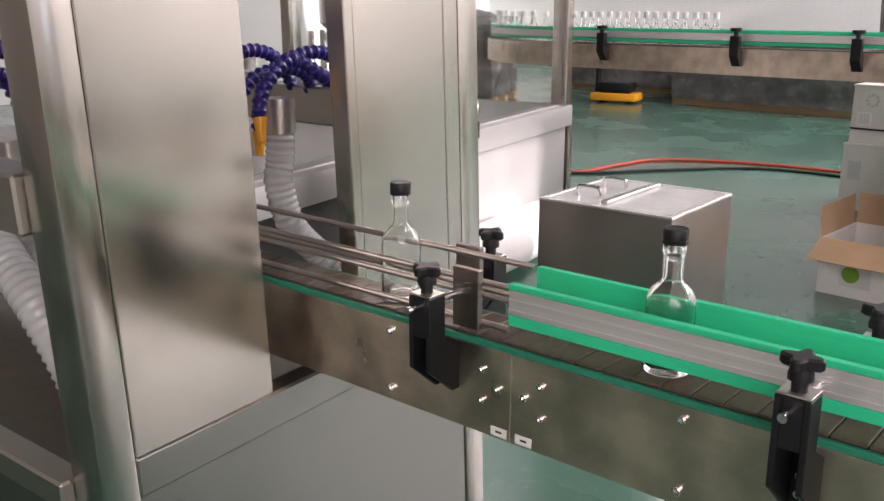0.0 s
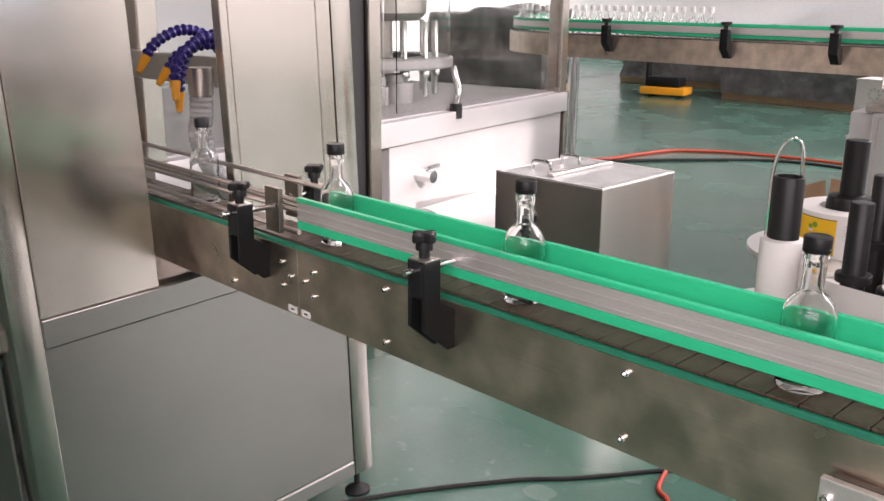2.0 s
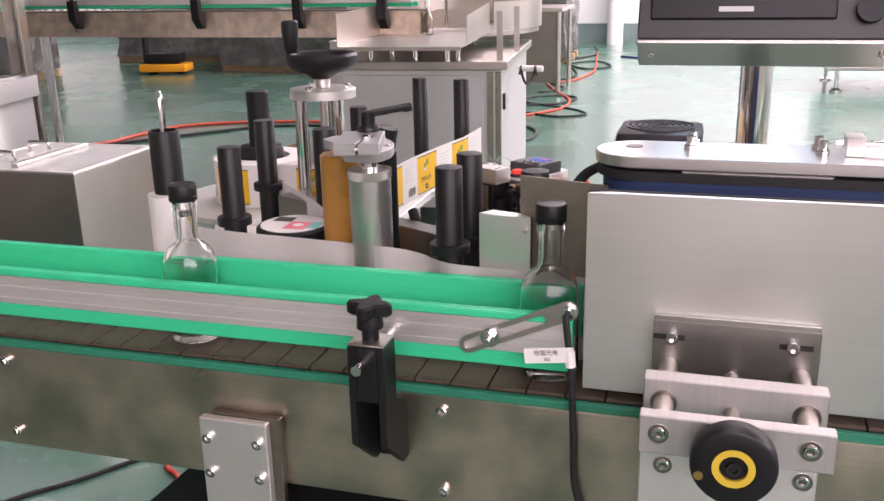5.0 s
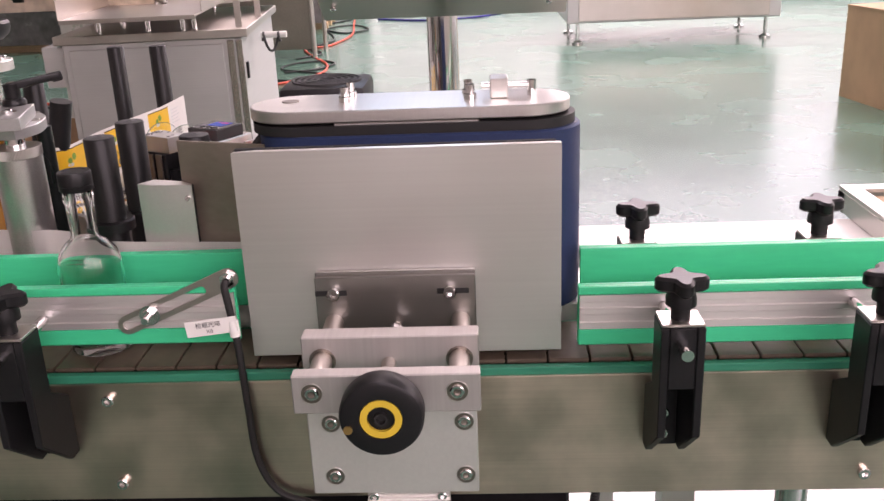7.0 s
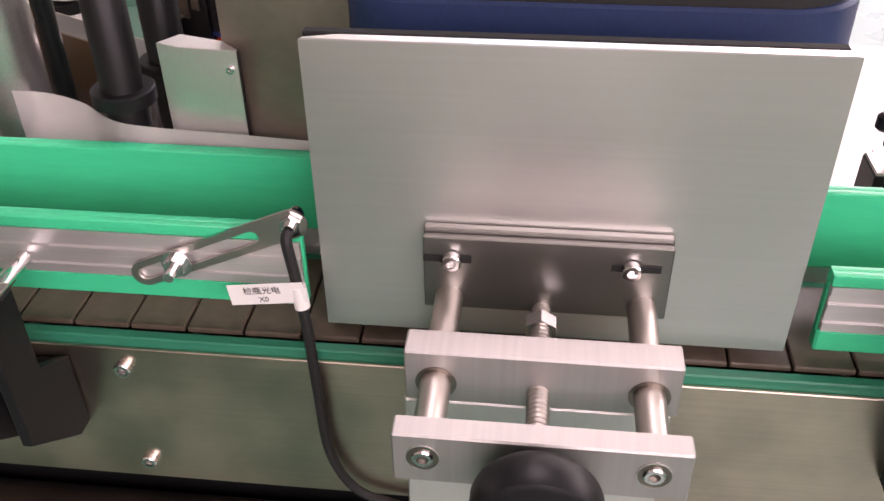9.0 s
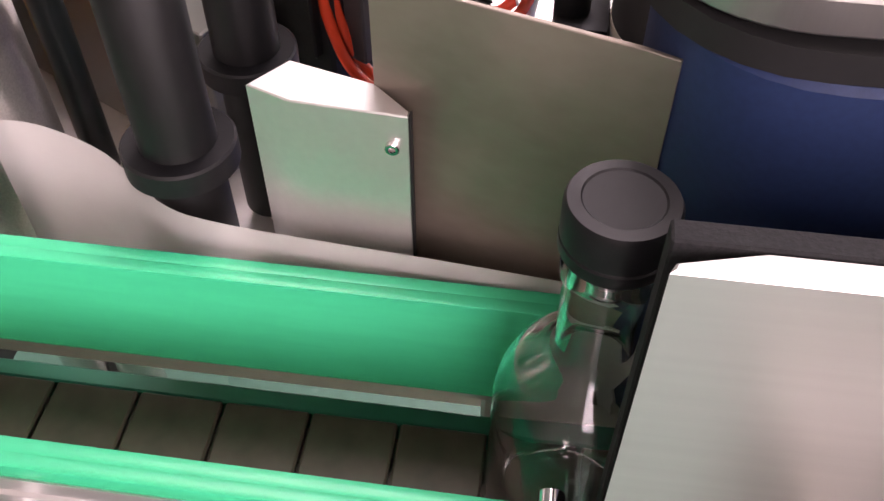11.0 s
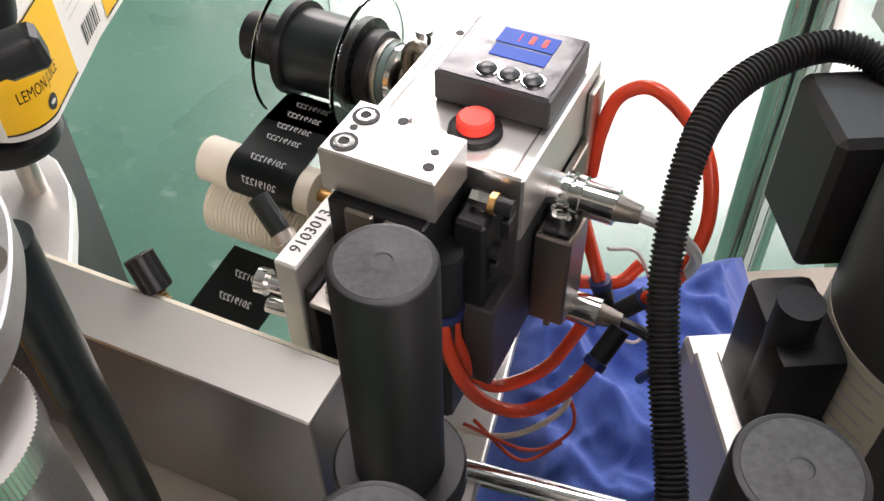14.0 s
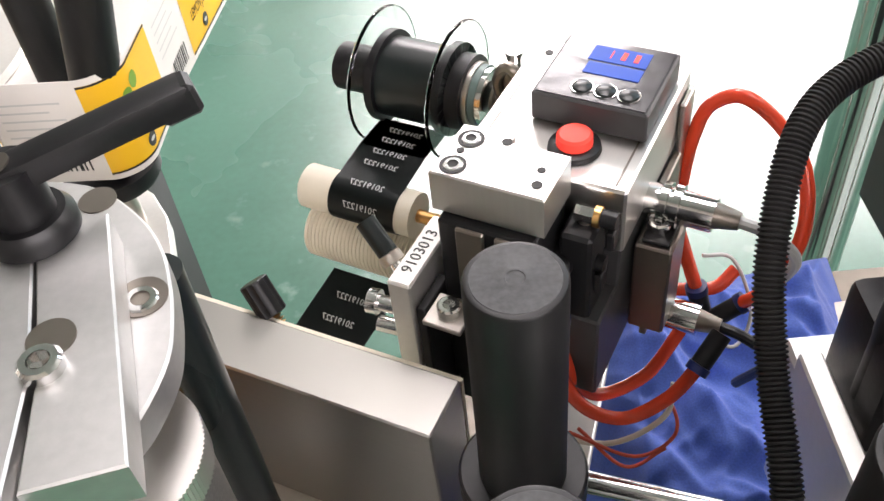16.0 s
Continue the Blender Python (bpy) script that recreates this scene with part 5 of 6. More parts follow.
def sheet_strip(path, x0, x1, slant=0.0):
    """A ribbon whose line runs in y and z, between two x."""
    bm = bmesh.new()
    rows = [[bm.verts.new((x + slant * (y - path[0][0]), y, z)) for x in (x0, x1)] for y, z in path]
    for a, b in zip(rows, rows[1:]):
        bm.faces.new((a[0], a[1], b[1], b[0]))
    bmesh.ops.solidify(bm, geom=bm.faces[:], thickness=0.0003)
    return bm


wrap_arc = [(0.048 - 0.0116 * math.sin(a), 0.968 + 0.0116 * math.cos(a)) for a in [radians(d) for d in range(-14, 150, 12)]]
ribbon_line = [(0.094, 0.9815), (0.072, 0.9815)] + wrap_arc + [(0.045, 0.957)]
lower = part("ribbon", sheet_strip([(0.036, 0.925), (0.012, 0.912), (-0.016, 0.896), (-0.050, 0.876)], -0.086, -0.046, 0.28), TAPE, coder, "black ribbon with printed dates")
rb = part("ribbon", sheet_strip(ribbon_line, -0.0815, -0.0455), TAPE, coder, "black ribbon with printed dates")


def date_on(y, z, slope, x=-0.0635, on=None):
    m = Matrix.Translation((x, y, z)) @ Matrix.Rotation(slope, 4, "X") @ Matrix.Diagonal((-1, 1, 1, 1))
    letters("date", "20191227", 0.0047, m, GREY_INK, on or rb, 0.00005)


for y in (0.086, 0.078, 0.069, 0.060):
    date_on(y, 0.98200, 0.0)
date_on(0.0465, 0.9803, radians(8))
date_on(0.0372, 0.9735, radians(62))
for k in range(6):
    y = 0.024 - 0.011 * k
    date_on(y, 0.912 + (y - 0.012) * 0.565 + 0.0012, radians(29), -0.066 + 0.28 * (y - 0.036), lower)

# right side: bracket, connectors
part("side_bracket", B(0.0665, 0.0700, 0.0695, 0.100, 0.905, 0.998, 0.0006), STEEL_DARK, coder)
part("valve_block", B(0.0665, 0.0825, 0.0460, 0.0690, 0.938, 0.9895, 0.001), STEEL_DARK, coder, "dull steel valve block")
part("mount_strap", B(0.0690, 0.0805, 0.0480, 0.0670, 0.9898, 0.9915, 0.0004), BLACK, coder)
screw(coder, (0.0735, 0.0575, 0.9916), 0.0052, (0, 0, 1))
for z, y, x1, r in ((0.9995, 0.0640, 0.094, 0.0075), (0.936, 0.062, 0.095, 0.0072)):
    c = part("connector", R((0.060, y, z), (x1, y, z), r, 22), CHROME, coder, "chrome cable connector")
    for k in (0.35, 0.5):
        x = 0.060 + (x1 - 0.060) * k
        part("ring", R((x, y, z), (x + 0.003, y, z), r * 1.25, 22), CHROME, c)
    part("gland", R((x1, y, z), (x1 + 0.010, y, z), r * 0.75, 18, r * 0.5), STEEL_DARK, c)
    part("lead", tube(bmesh.new(), smooth_path([Vector((x1 + 0.009, y, z)), Vector((x1 + 0.022, y, z - 0.003)), Vector((x1 + 0.034, y + 0.010, z - 0.025)), Vector((x1 + 0.020, y + 0.030, z - 0.075))], 8), 0.0026, 10), GREY_INK if z > 0.95 else BLACK, c)
part("regulator_body", B(0.0458, 0.0590, 0.0130, 0.0305, 0.948, 1.0185, 0.0015), BLACK, coder, "black air regulator body")
for x, y, z in ((0.0530, 0.0235, 1.0222), (0.0500, 0.0205, 1.0010)):
    f_ = part("air_fitting", R((x - 0.0040, y, z), (x + 0.0035, y, z), 0.0036, 6), CHROME, coder)
    part("collar", R((x + 0.0036, y, z), (x + 0.0062, y, z), 0.0044, 18), COPPER, f_, "brass collar")
    part("needle_knob", R((x + 0.0063, y, z), (x + 0.0125, y, z), 0.0036, 14), BLACK, f_)
    part("stem", R((x, y, z - 0.0040), (x, y, z), 0.0030, 14), STEEL, f_)
    part("side_valve", B(x + 0.0092, x + 0.0125, y - 0.0040, y + 0.0040, z - 0.0130, z - 0.0040, 0.0006), BLACK, f_)
part("air_cylinder", R((0.046, 0.006, 0.978), (0.046, 0.006, 1.008), 0.0070, 24), BLACK, coder)
part("release_ring", R((0.046, 0.006, 0.9735), (0.046, 0.006, 0.9778), 0.0078, 24), NAVY, coder, "blue release ring")
part("air_elbow", R((0.046, 0.006, 1.002), (0.046, 0.022, 1.002), 0.006, 18), BLACK, coder)
part("end_plate", B(0.0665, 0.0690, 0.101, 0.117, 0.945, 1.022, 0.0006), STEEL, coder)

# air hoses, in hall coordinates
hoses = thing("air_hoses", "glossy red pneumatic hoses with blue fittings", "air hose")
for pts in (
    [(-0.1700, 0.374, 0.970), (-0.1680, 0.374, 0.995), (-0.162, 0.374, 1.014), (-0.149, 0.364, 1.023), (-0.133, 0.342, 1.010), (-0.131, 0.325, 0.985), (-0.140, 0.320, 0.955), (-0.150, 0.330, 0.930)],
    [(-0.2430, 0.2915, 0.9760), (-0.2415, 0.289, 0.955), (-0.230, 0.286, 0.925), (-0.210, 0.288, 0.908), (-0.190, 0.290, 0.918), (-0.1775, 0.292, 0.938)],
    [(-0.2395, 0.2945, 0.9760), (-0.2370, 0.2950, 0.950), (-0.222, 0.300, 0.912), (-0.196, 0.312, 0.905), (-0.178, 0.328, 0.912), (-0.170, 0.335, 0.922)],
    [(-0.183, 0.352, 0.985), (-0.174, 0.344, 0.955), (-0.168, 0.336, 0.935)],
    [(-0.185, 0.345, 0.930), (-0.160, 0.340, 0.932), (-0.148, 0.345, 0.938)],
):
    part("hose", tube(bmesh.new(), smooth_path(pts, 10), 0.0032, 14), AIRHOSE, hoses)
for p, d in (((-0.1775, 0.292, 0.938), (0.010, 0.008, 0.010)), ((-0.168, 0.336, 0.935), (0.004, -0.002, -0.016)), ((-0.150, 0.330, 0.930), (-0.01, 0.0, -0.008)), ((-0.185, 0.345, 0.930), (-0.016, 0.002, 0.002))):
    a, b = Vector(p), Vector(p) + Vector(d)
    q_ = part("fitting", R(a, b, 0.0046, 18), BLACK, hoses, "black push-in fitting")
    part("release_ring", R(a - Vector(d).normalized() * 0.0040, a - Vector(d).normalized() * 0.0002, 0.0052, 18), NAVY, q_, "blue release ring")
for pts, mt in (
    ([(-0.245, 0.288, 0.90), (-0.215, 0.285, 0.893), (-0.190, 0.292, 0.900), (-0.185, 0.300, 0.915)], CREAM),
    ([(-0.235, 0.285, 0.905), (-0.205, 0.280, 0.888), (-0.185, 0.287, 0.893), (-0.188, 0.298, 0.905), (-0.205, 0.296, 0.898)], WIRE_RED),
    ([(-0.23, 0.29, 0.90), (-0.21, 0.277, 0.885), (-0.19, 0.283, 0.888)], WIRE_RED),
    ([(-0.166, 0.318, 0.922), (-0.152, 0.318, 0.915), (-0.143, 0.330, 0.925), (-0.150, 0.345, 0.945), (-0.165, 0.345, 0.95)], GREY_INK),
):
    part("wire", tube(bmesh.new(), smooth_path(pts, 8), 0.0014 if mt == CREAM else 0.0009, 8), mt, hoses)

# support bar in front of the coder
bar = thing("support_bar", "thick steel support bar in front of the date coder", "support bar", (-0.3355, 0.2680, 0), -27.2)
# Dark steel copy carries the shade on the bar's front.
part("bar", B(-0.30, 0.047, 0.0, 0.0285, 0.8765, 0.9690, 0.0008), STEEL_SHADED, bar)
part("bar_cover", B(-0.30, 0.047, 0.0290, 0.0308, 0.90, 0.9675), CREAM, bar, "cream strip along the back")
thumb = thing("thumb_screw", "black ribbed thumb screw with a brass spring", "thumb screw")
bm = bmesh.new()
q = (Vector((-0.011, 0.013, 0.020))).to_track_quat("Z", "Y").to_matrix().to_4x4()
prism(bm, [((0.0066 if i % 2 else 0.0060) * math.cos(math.pi * i / 14), (0.0066 if i % 2 else 0.0060) * math.sin(math.pi * i / 14)) for i in range(28)], 0.017, Matrix.Translation((-0.3600, 0.3180, 0.9665)) @ q, 0.0005)
part("grip", bm, BLACK, thumb)
bm = bmesh.new()
for k in range(10):
    lathe(bm, [(0.0022, 0.0), (0.0033, 0.0006), (0.0022, 0.0012)], 14, Vector((-0.3600, 0.3180, 0.9665)) + q @ Vector((0, 0, -0.0018 * (k + 1))), q)
part("spring", bm, COPPER, thumb)
part("tip", R((-0.353, 0.308, 0.934), (-0.3570, 0.3125, 0.953), 0.0036, 14), WHITE, thumb)
part("pad", B(-0.360, -0.340, 0.2995, 0.3125, 0.926, 0.9345, 0.001), WHITE, thumb)

# rails and blue cloth behind
rails = thing("frame_rails", "bare steel frame rails below the date coder", "frame")
part("rail", R((-0.262, 0.286, 0.880), (-0.140, 0.242, 0.880), 0.0055, 18), CHROME, rails)
part("rail", B(-0.300, -0.02, 0.40, 0.42, 0.803, 0.818, 0.002), STEEL, rails)
part("rail", box(bmesh.new(), -0.012, 0.012, 0.0, 0.16, -0.006, 0.006, 0.001, 1, Matrix.Translation((-0.245, 0.262, 0.872)) @ Matrix.Rotation(radians(-18), 4, "Z")), ALU_SAT, rails)
part("shelf", B(-0.30, 0.30, 0.232, 0.46, 0.790, 0.800, 0.001), STEEL_DARK, rails)
bm = bmesh.new()
nx, ny = 110, 110
grid = []
for j in range(ny + 1):
    row = []
    for i in range(nx + 1):
        u, w = i / nx, j / ny
        x, y = -0.222 + 0.175 * u + 0.02 * (w - 0.5), 0.232 + 0.215 * w + 0.03 * (u - 0.5)
        n1 = noise.noise(Vector((x * 16, y * 16, 3.1))) + 0.6 * noise.noise(Vector((x * 38, y * 22, 7.7)))
        ridge = 1 - abs(noise.noise(Vector((x * 26 + y * 14, y * 11 - x * 9, 1.3)))) * 2.0
        fold = 1 - abs(noise.noise(Vector((x * 62 + y * 40, y * 24 - x * 20, 5.9)))) * 2.2
        crease = 1 - abs(noise.noise(Vector((x * 48 - y * 55, y * 30 + x * 26, 9.4)))) * 2.2
        edge = min(1.0, 5.0 * min(u, 1 - u, w, 1 - w))
        z = 0.808 + edge * (0.030 + 0.008 * n1 + 0.010 * ridge + 0.0030 * fold + 0.0022 * crease + 0.016 * w - 0.006)
        row.append(bm.verts.new((x + 0.004 * n1, y + 0.004 * ridge, z)))
    grid.append(row)
for j in range(ny):
    for i in range(nx):
        bm.faces.new((grid[j][i], grid[j][i + 1], grid[j + 1][i + 1], grid[j + 1][i]))
bmesh.ops.solidify(bm, geom=bm.faces[:], thickness=0.0015)
solo("blue_cloth", bm, BLUE_CLOTH, "crumpled blue fabric cover on the frame shelf", "cloth", soft=80)

# ---- air-drying machine round the conveyor ----
XM = -1.864
dry = thing("drying_machine", "stainless steel bottle drying machine straddling the conveyor", "machine")
dry.matrix_world = Matrix.Translation((-1.861, -0.179, 0.722)) @ pose(0, 0, 0, 2.3, 0, 2.2) @ Matrix.Translation((-XM, 0.1805, -0.735))
part("column_panel", B(XM - 0.06, XM + 0.001, -0.305, -0.056, 0.7345, 2.3, 0.002), STEEL_V, dry, "tall brushed steel column panel")
part("corner_post", B(XM - 0.072, XM + 0.002, -0.362, -0.307, 0.05, 2.3, 0.004, 2), STEEL_V, dry, soft=20)
part("column_panel", B(XM - 0.06, XM, 0.168, 0.442, 0.7345, 2.3, 0.002), STEEL_V, dry, "tall brushed steel column panel")
part("panel_edge", B(XM - 0.02, XM + 0.0015, 0.147, 0.1675, 0.7345, 2.3, 0.002), STEEL_V, dry)
part("seam", B(XM - 0.002, XM + 0.0006, 0.398, 0.401, 0.7345, 2.3), STEEL_DARK, dry)
part("corner_post", B(XM - 0.072, XM - 0.002, 0.446, 0.505, 0.06, 2.3, 0.004, 2), STEEL_V, dry, soft=20)
# Beams and lower panels use the darkened copy so they mirror less light.
part("top_beam", B(XM - 0.045, XM, -0.306, 0.444, 0.671, 0.7335, 0.004), STEEL_SHADED, dry)
part("low_beam", B(XM - 0.045, XM, -0.306, 0.444, 0.062, 0.105, 0.004), STEEL_SHADED, dry)
part("lower_panel", B(XM - 0.012, XM - 0.006, -0.306, 0.444, 0.106, 0.6705, 0.001), STEEL_SHADED, dry, "brushed steel lower panel")
part("front_beam", B(XM - 1.26, XM - 0.073, -0.380, -0.335, 0.660, 0.7045, 0.004), STEEL, dry)
part("front_panel", B(XM - 1.26, XM - 0.073, -0.372, -0.366, 0.106, 0.6595, 0.001), STEEL_SHADED, dry, "brushed steel front panel")
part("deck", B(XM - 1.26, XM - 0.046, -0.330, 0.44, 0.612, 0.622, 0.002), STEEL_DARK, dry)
part("drip_tray", B(XM - 1.26, XM - 0.075, -0.375, -0.315, 1.055, 1.135, 0.004), STEEL, dry, "brushed steel duct")
part("end_post", B(XM - 1.34, XM - 1.27, -0.382, -0.31, 0.05, 2.3, 0.004, 2), STEEL_V, dry, soft=20)
part("end_post", B(XM - 1.34, XM - 1.27, 0.446, 0.505, 0.05, 2.3, 0.004, 2), STEEL_V, dry, soft=20)
part("roof", B(XM - 1.34, XM, -0.382, 0.505, 2.301, 2.34, 0.004), STEEL, dry)
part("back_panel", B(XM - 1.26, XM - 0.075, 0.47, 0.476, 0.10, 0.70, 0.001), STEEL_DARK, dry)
part("back_duct", B(XM - 1.26, XM - 0.075, 0.44, 0.469, 1.055, 1.135, 0.004), STEEL, dry)
for x, y in ((XM - 0.036, -0.345), (XM - 0.036, 0.476), (XM - 1.30, -0.345), (XM - 1.30, 0.476)):
    down = 0.019 if y < 0 else -0.016
    part("levelling_foot", L([(0, down), (0.034, down), (0.034, down + 0.010), (0.014, down + 0.022), (0.008, down + 0.026), (0.008, 0.06), (0, 0.06)], 24, (x, y, 0)), RUBBER, dry)
# blue segmented hoses and clear ribbed hoses


def segmented(points, name="segmented_hose"):
    h = thing(name, "blue ball-jointed coolant hose with an orange nozzle", "air hose", group="blue jointed hoses")
    path = even_path(points, 0.018)
    for a, b in zip(path, path[1:]):
        d = (b - a).normalized()
        bm = bmesh.new()
        q = d.to_track_quat("Z", "Y").to_matrix().to_4x4()
        lathe(bm, [(0.006, 0), (0.0135, 0.003), (0.0145, 0.008), (0.0095, 0.014), (0.0090, 0.019)], 14, a, q)
        part("joint", bm, BLUE_HOSE, h)
    a, d = path[-1], (path[-1] - path[-2]).normalized()
    part("nozzle", R(a, a + d * 0.045, 0.013, 14, 0.007), ORANGE, h, "orange nozzle")
    return h


segmented([(-2.25, 0.435, 1.140), (-2.21, 0.430, 1.195), (-2.20, 0.370, 1.222), (-2.20, 0.290, 1.212), (-2.19, 0.225, 1.175), (-2.18, 0.195, 1.115), (-2.17, 0.185, 1.075)])
segmented([(-2.30, 0.430, 1.120), (-2.27, 0.400, 1.170), (-2.26, 0.330, 1.190), (-2.26, 0.250, 1.175), (-2.25, 0.200, 1.130)])
segmented([(-2.22, 0.445, 1.110), (-2.17, 0.400, 1.150), (-2.15, 0.330, 1.180), (-2.15, 0.260, 1.215), (-2.14, 0.200, 1.190), (-2.13, 0.160, 1.150), (-2.12, 0.150, 1.110)])
segmented([(-2.34, 0.42, 1.140), (-2.32, 0.36, 1.205), (-2.31, 0.28, 1.225), (-2.30, 0.20, 1.195), (-2.29, 0.16, 1.15)])
for dx, dy in ((0.0, 0.0), (-0.06, 0.03), (-0.13, -0.02)):
    segmented([(-2.10 + dx, -0.345 + dy, 1.14), (-2.13 + dx, -0.350 + dy, 1.20), (-2.17 + dx, -0.32 + dy, 1.245), (-2.20 + dx, -0.25 + dy, 1.25), (-2.21 + dx, -0.18 + dy, 1.20), (-2.21 + dx, -0.15 + dy, 1.14)])
for pts in ([(-2.20, 0.262, 1.085), (-2.20, 0.258, 1.02), (-2.20, 0.252, 0.97), (-2.19, 0.275, 0.88), (-2.18, 0.350, 0.80), (-2.16, 0.415, 0.74), (-2.14, 0.43, 0.65)],
            [(-2.25, -0.330, 1.055), (-2.16, -0.340, 1.01), (-2.07, -0.345, 0.962), (-1.99, -0.345, 0.905), (-1.93, -0.335, 0.82), (-1.925, -0.32, 0.72), (-1.93, -0.30, 0.64)],
            [(-2.27, -0.255, 1.055), (-2.18, -0.265, 1.00), (-2.08, -0.27, 0.93), (-2.00, -0.27, 0.85), (-1.96, -0.26, 0.76), (-1.95, -0.25, 0.64)]):
    rib = thing("clear_hose", "clear ribbed plastic suction hose", "hose", group="clear ribbed hoses")
    part("hose", tube(bmesh.new(), even_path(pts, 0.0035), 0.027, 22, 0.0025, 4), HOSE_CLEAR, rib)
    a, b = Vector(pts[0]), Vector(pts[0]) + Vector((0, 0, 0.055))
    part("clamp", R(a - Vector((0, 0, 0.012)), b, 0.031, 24), STEEL, rib)

# ---- filling machine behind ----
fa = math.degrees(math.atan2(-(-3.525 + 3.208), 3.371 - 1.709))
fil = thing("filling_machine", "stainless rotary filling machine with clear guards", "machine", (-3.525, 3.371, 0), fa)
# local: x across (0 is the face towards the conveyor), y along the face (0 at the far corner, negative towards the dryer)
part("cabinet", B(-1.9, 0.0, -1.64, -0.02, 0.09, 0.660, 0.004), WHITE_STEEL, fil, "bright satin steel cabinet")
# Closed dark grey block for the cabinet's darker end towards the dryer.
part("dark_section", B(-1.9, -0.05, -2.9, -1.642, 0.09, 0.660, 0.004), DARKGREY, fil, "dark grey dryer-side section of the cabinet")
part("deck_edge", B(-1.9, 0.03, -2.93, 0.0, 0.662, 0.770, 0.006, 2), WHITE_STEEL, fil)
for y in (-0.035, -2.9):
    part("guard_post", B(-0.07, 0.02, y - 0.045, y + 0.035, 0.771, 2.4, 0.005), STEEL_V, fil)
gate = thing("guard_door", "steel framed guard door with a black latch", "guard door")
part("door_post", B(-2.93, -2.85, 1.340, 1.402, 0.0, 2.4, 0.005), STEEL_V, gate)
# Dark panel stands in for the unlit gap between the two posts.
part("dark_gap_panel", B(-2.925, -2.872, 1.2065, 1.3385, 0.0, 2.4, 0.003), DARKGREY, gate, "dark panel in place of the unlit gap")
part("door_post", B(-2.93, -2.85, 1.105, 1.205, 0.0, 2.4, 0.005), STEEL_V, gate)
part("latch", B(-2.849, -2.828, 1.150, 1.192, 0.955, 1.03, 0.004), BLACK, gate)
part("guard_post", B(-1.9, -1.83, -0.08, 0.0, 0.771, 2.4, 0.005), STEEL_V, fil)
part("corner_leg", B(-0.07, 0.02, 0.002, 0.035, 0.0, 0.771, 0.004), STEEL_V, fil)
for y0, y1 in ((-1.58, -0.085), (-2.85, -1.67)):
    part("guard_pane", B(-0.010, -0.004, y0, y1, 0.80, 2.3), ACRYLIC, fil, "clear acrylic guard")
part("guard_pane", B(-1.82, -0.08, -0.03, -0.024, 0.80, 2.3), ACRYLIC, fil, "clear acrylic guard")
part("canopy", B(-1.9, 0.02, -2.93, 0.04, 2.401, 2.48, 0.004), STEEL, fil)
part("deck_top", B(-1.85, -0.02, -2.88, -0.05, 0.771, 0.778), WHITE_STEEL, fil)
cx, cy = -0.62, -0.95
part("carousel_ring", L([(0.24, 0.945), (0.39, 0.945), (0.40, 0.955), (0.40, 0.99), (0.39, 1.0), (0.24, 1.0)], 48, (cx, cy, 0)), WHITE_STEEL, fil)
part("carousel_guard", L([(0.385, 1.0), (0.385, 1.6), (0.382, 1.6), (0.382, 1.0), (0.385, 1.0)], 48, (cx, cy, 0)), ACRYLIC, fil, "clear round guard")
part("carousel_bowl", L([(0, 1.18), (0.22, 1.18), (0.26, 1.22), (0.26, 1.36), (0, 1.40)], 44, (cx, cy, 0)), STEEL, fil)
part("carousel_column", R((cx, cy, 0.78), (cx, cy, 1.18), 0.08, 28), STEEL, fil)
for k in range(14):
    a = 2 * math.pi * k / 14
    px, py = cx + 0.31 * math.cos(a), cy + 0.31 * math.sin(a)
    part("filling_valve", L([(0, 0.80), (0.014, 0.80), (0.016, 0.9), (0.026, 0.91), (0.026, 0.94), (0.014, 0.96), (0.014, 1.18), (0, 1.18)], 14, (px, py, 0)), CHROME, fil)
for dy, r, h in ((-0.12, 0.085, 0.10), (-0.30, 0.07, 0.09), (-1.2, 0.07, 0.3)):
    part("drive_post", L([(0, 0.778), (r, 0.778), (r, 0.778 + h), (r * 0.8, 0.785 + h), (r * 0.8, 0.82 + h), (0, 0.82 + h)], 24, (-0.40, cy + dy, 0)), WHITE_STEEL, fil)
valve = part("drain_valve", tube(bmesh.new(), smooth_path([Vector((-0.02, -1.12, 0.98)), Vector((0.0, -1.12, 0.92)), Vector((0.02, -1.125, 0.86)), Vector((0.012, -1.135, 0.80))], 8), 0.017, 14), CHROME, fil, "chrome hose elbow")
part("rubber_end", R((0.012, -1.135, 0.735), (0.012, -1.135, 0.805), 0.030, 20), RUBBER, valve)
part("tap", R((0.001, -1.43, 0.50), (0.09, -1.43, 0.50), 0.03, 18), CHROME, fil)
part("tap_lever", B(0.05, 0.07, -1.45, -1.35, 0.53, 0.55, 0.003), CHROME, fil)
part("white_duct", R((0.06, -1.45, 0.22), (0.10, -0.55, 0.22), 0.13, 30), WHITE, fil, "white round duct")

# steel tank with clear lid
tank = thing("cap_tank", "stainless steel tank with a clear lid and handles", "tank", (-2.15, 1.887, 0), 1.5)
for a in ((-0.53, 0, 0.0, 0.006), (-0.53, 0, 0.514, 0.52), (-0.53, -0.524, 0.0061, 0.5139), (-0.006, 0, 0.0061, 0.5139)):
    part("side_sheet", B(*a, 0.08, 0.606, 0.0008), STEEL, tank)
part("bottom", B(-0.53, 0, 0.0, 0.52, 0.06, 0.079, 0.001), STEEL, tank)
bm = bmesh.new()
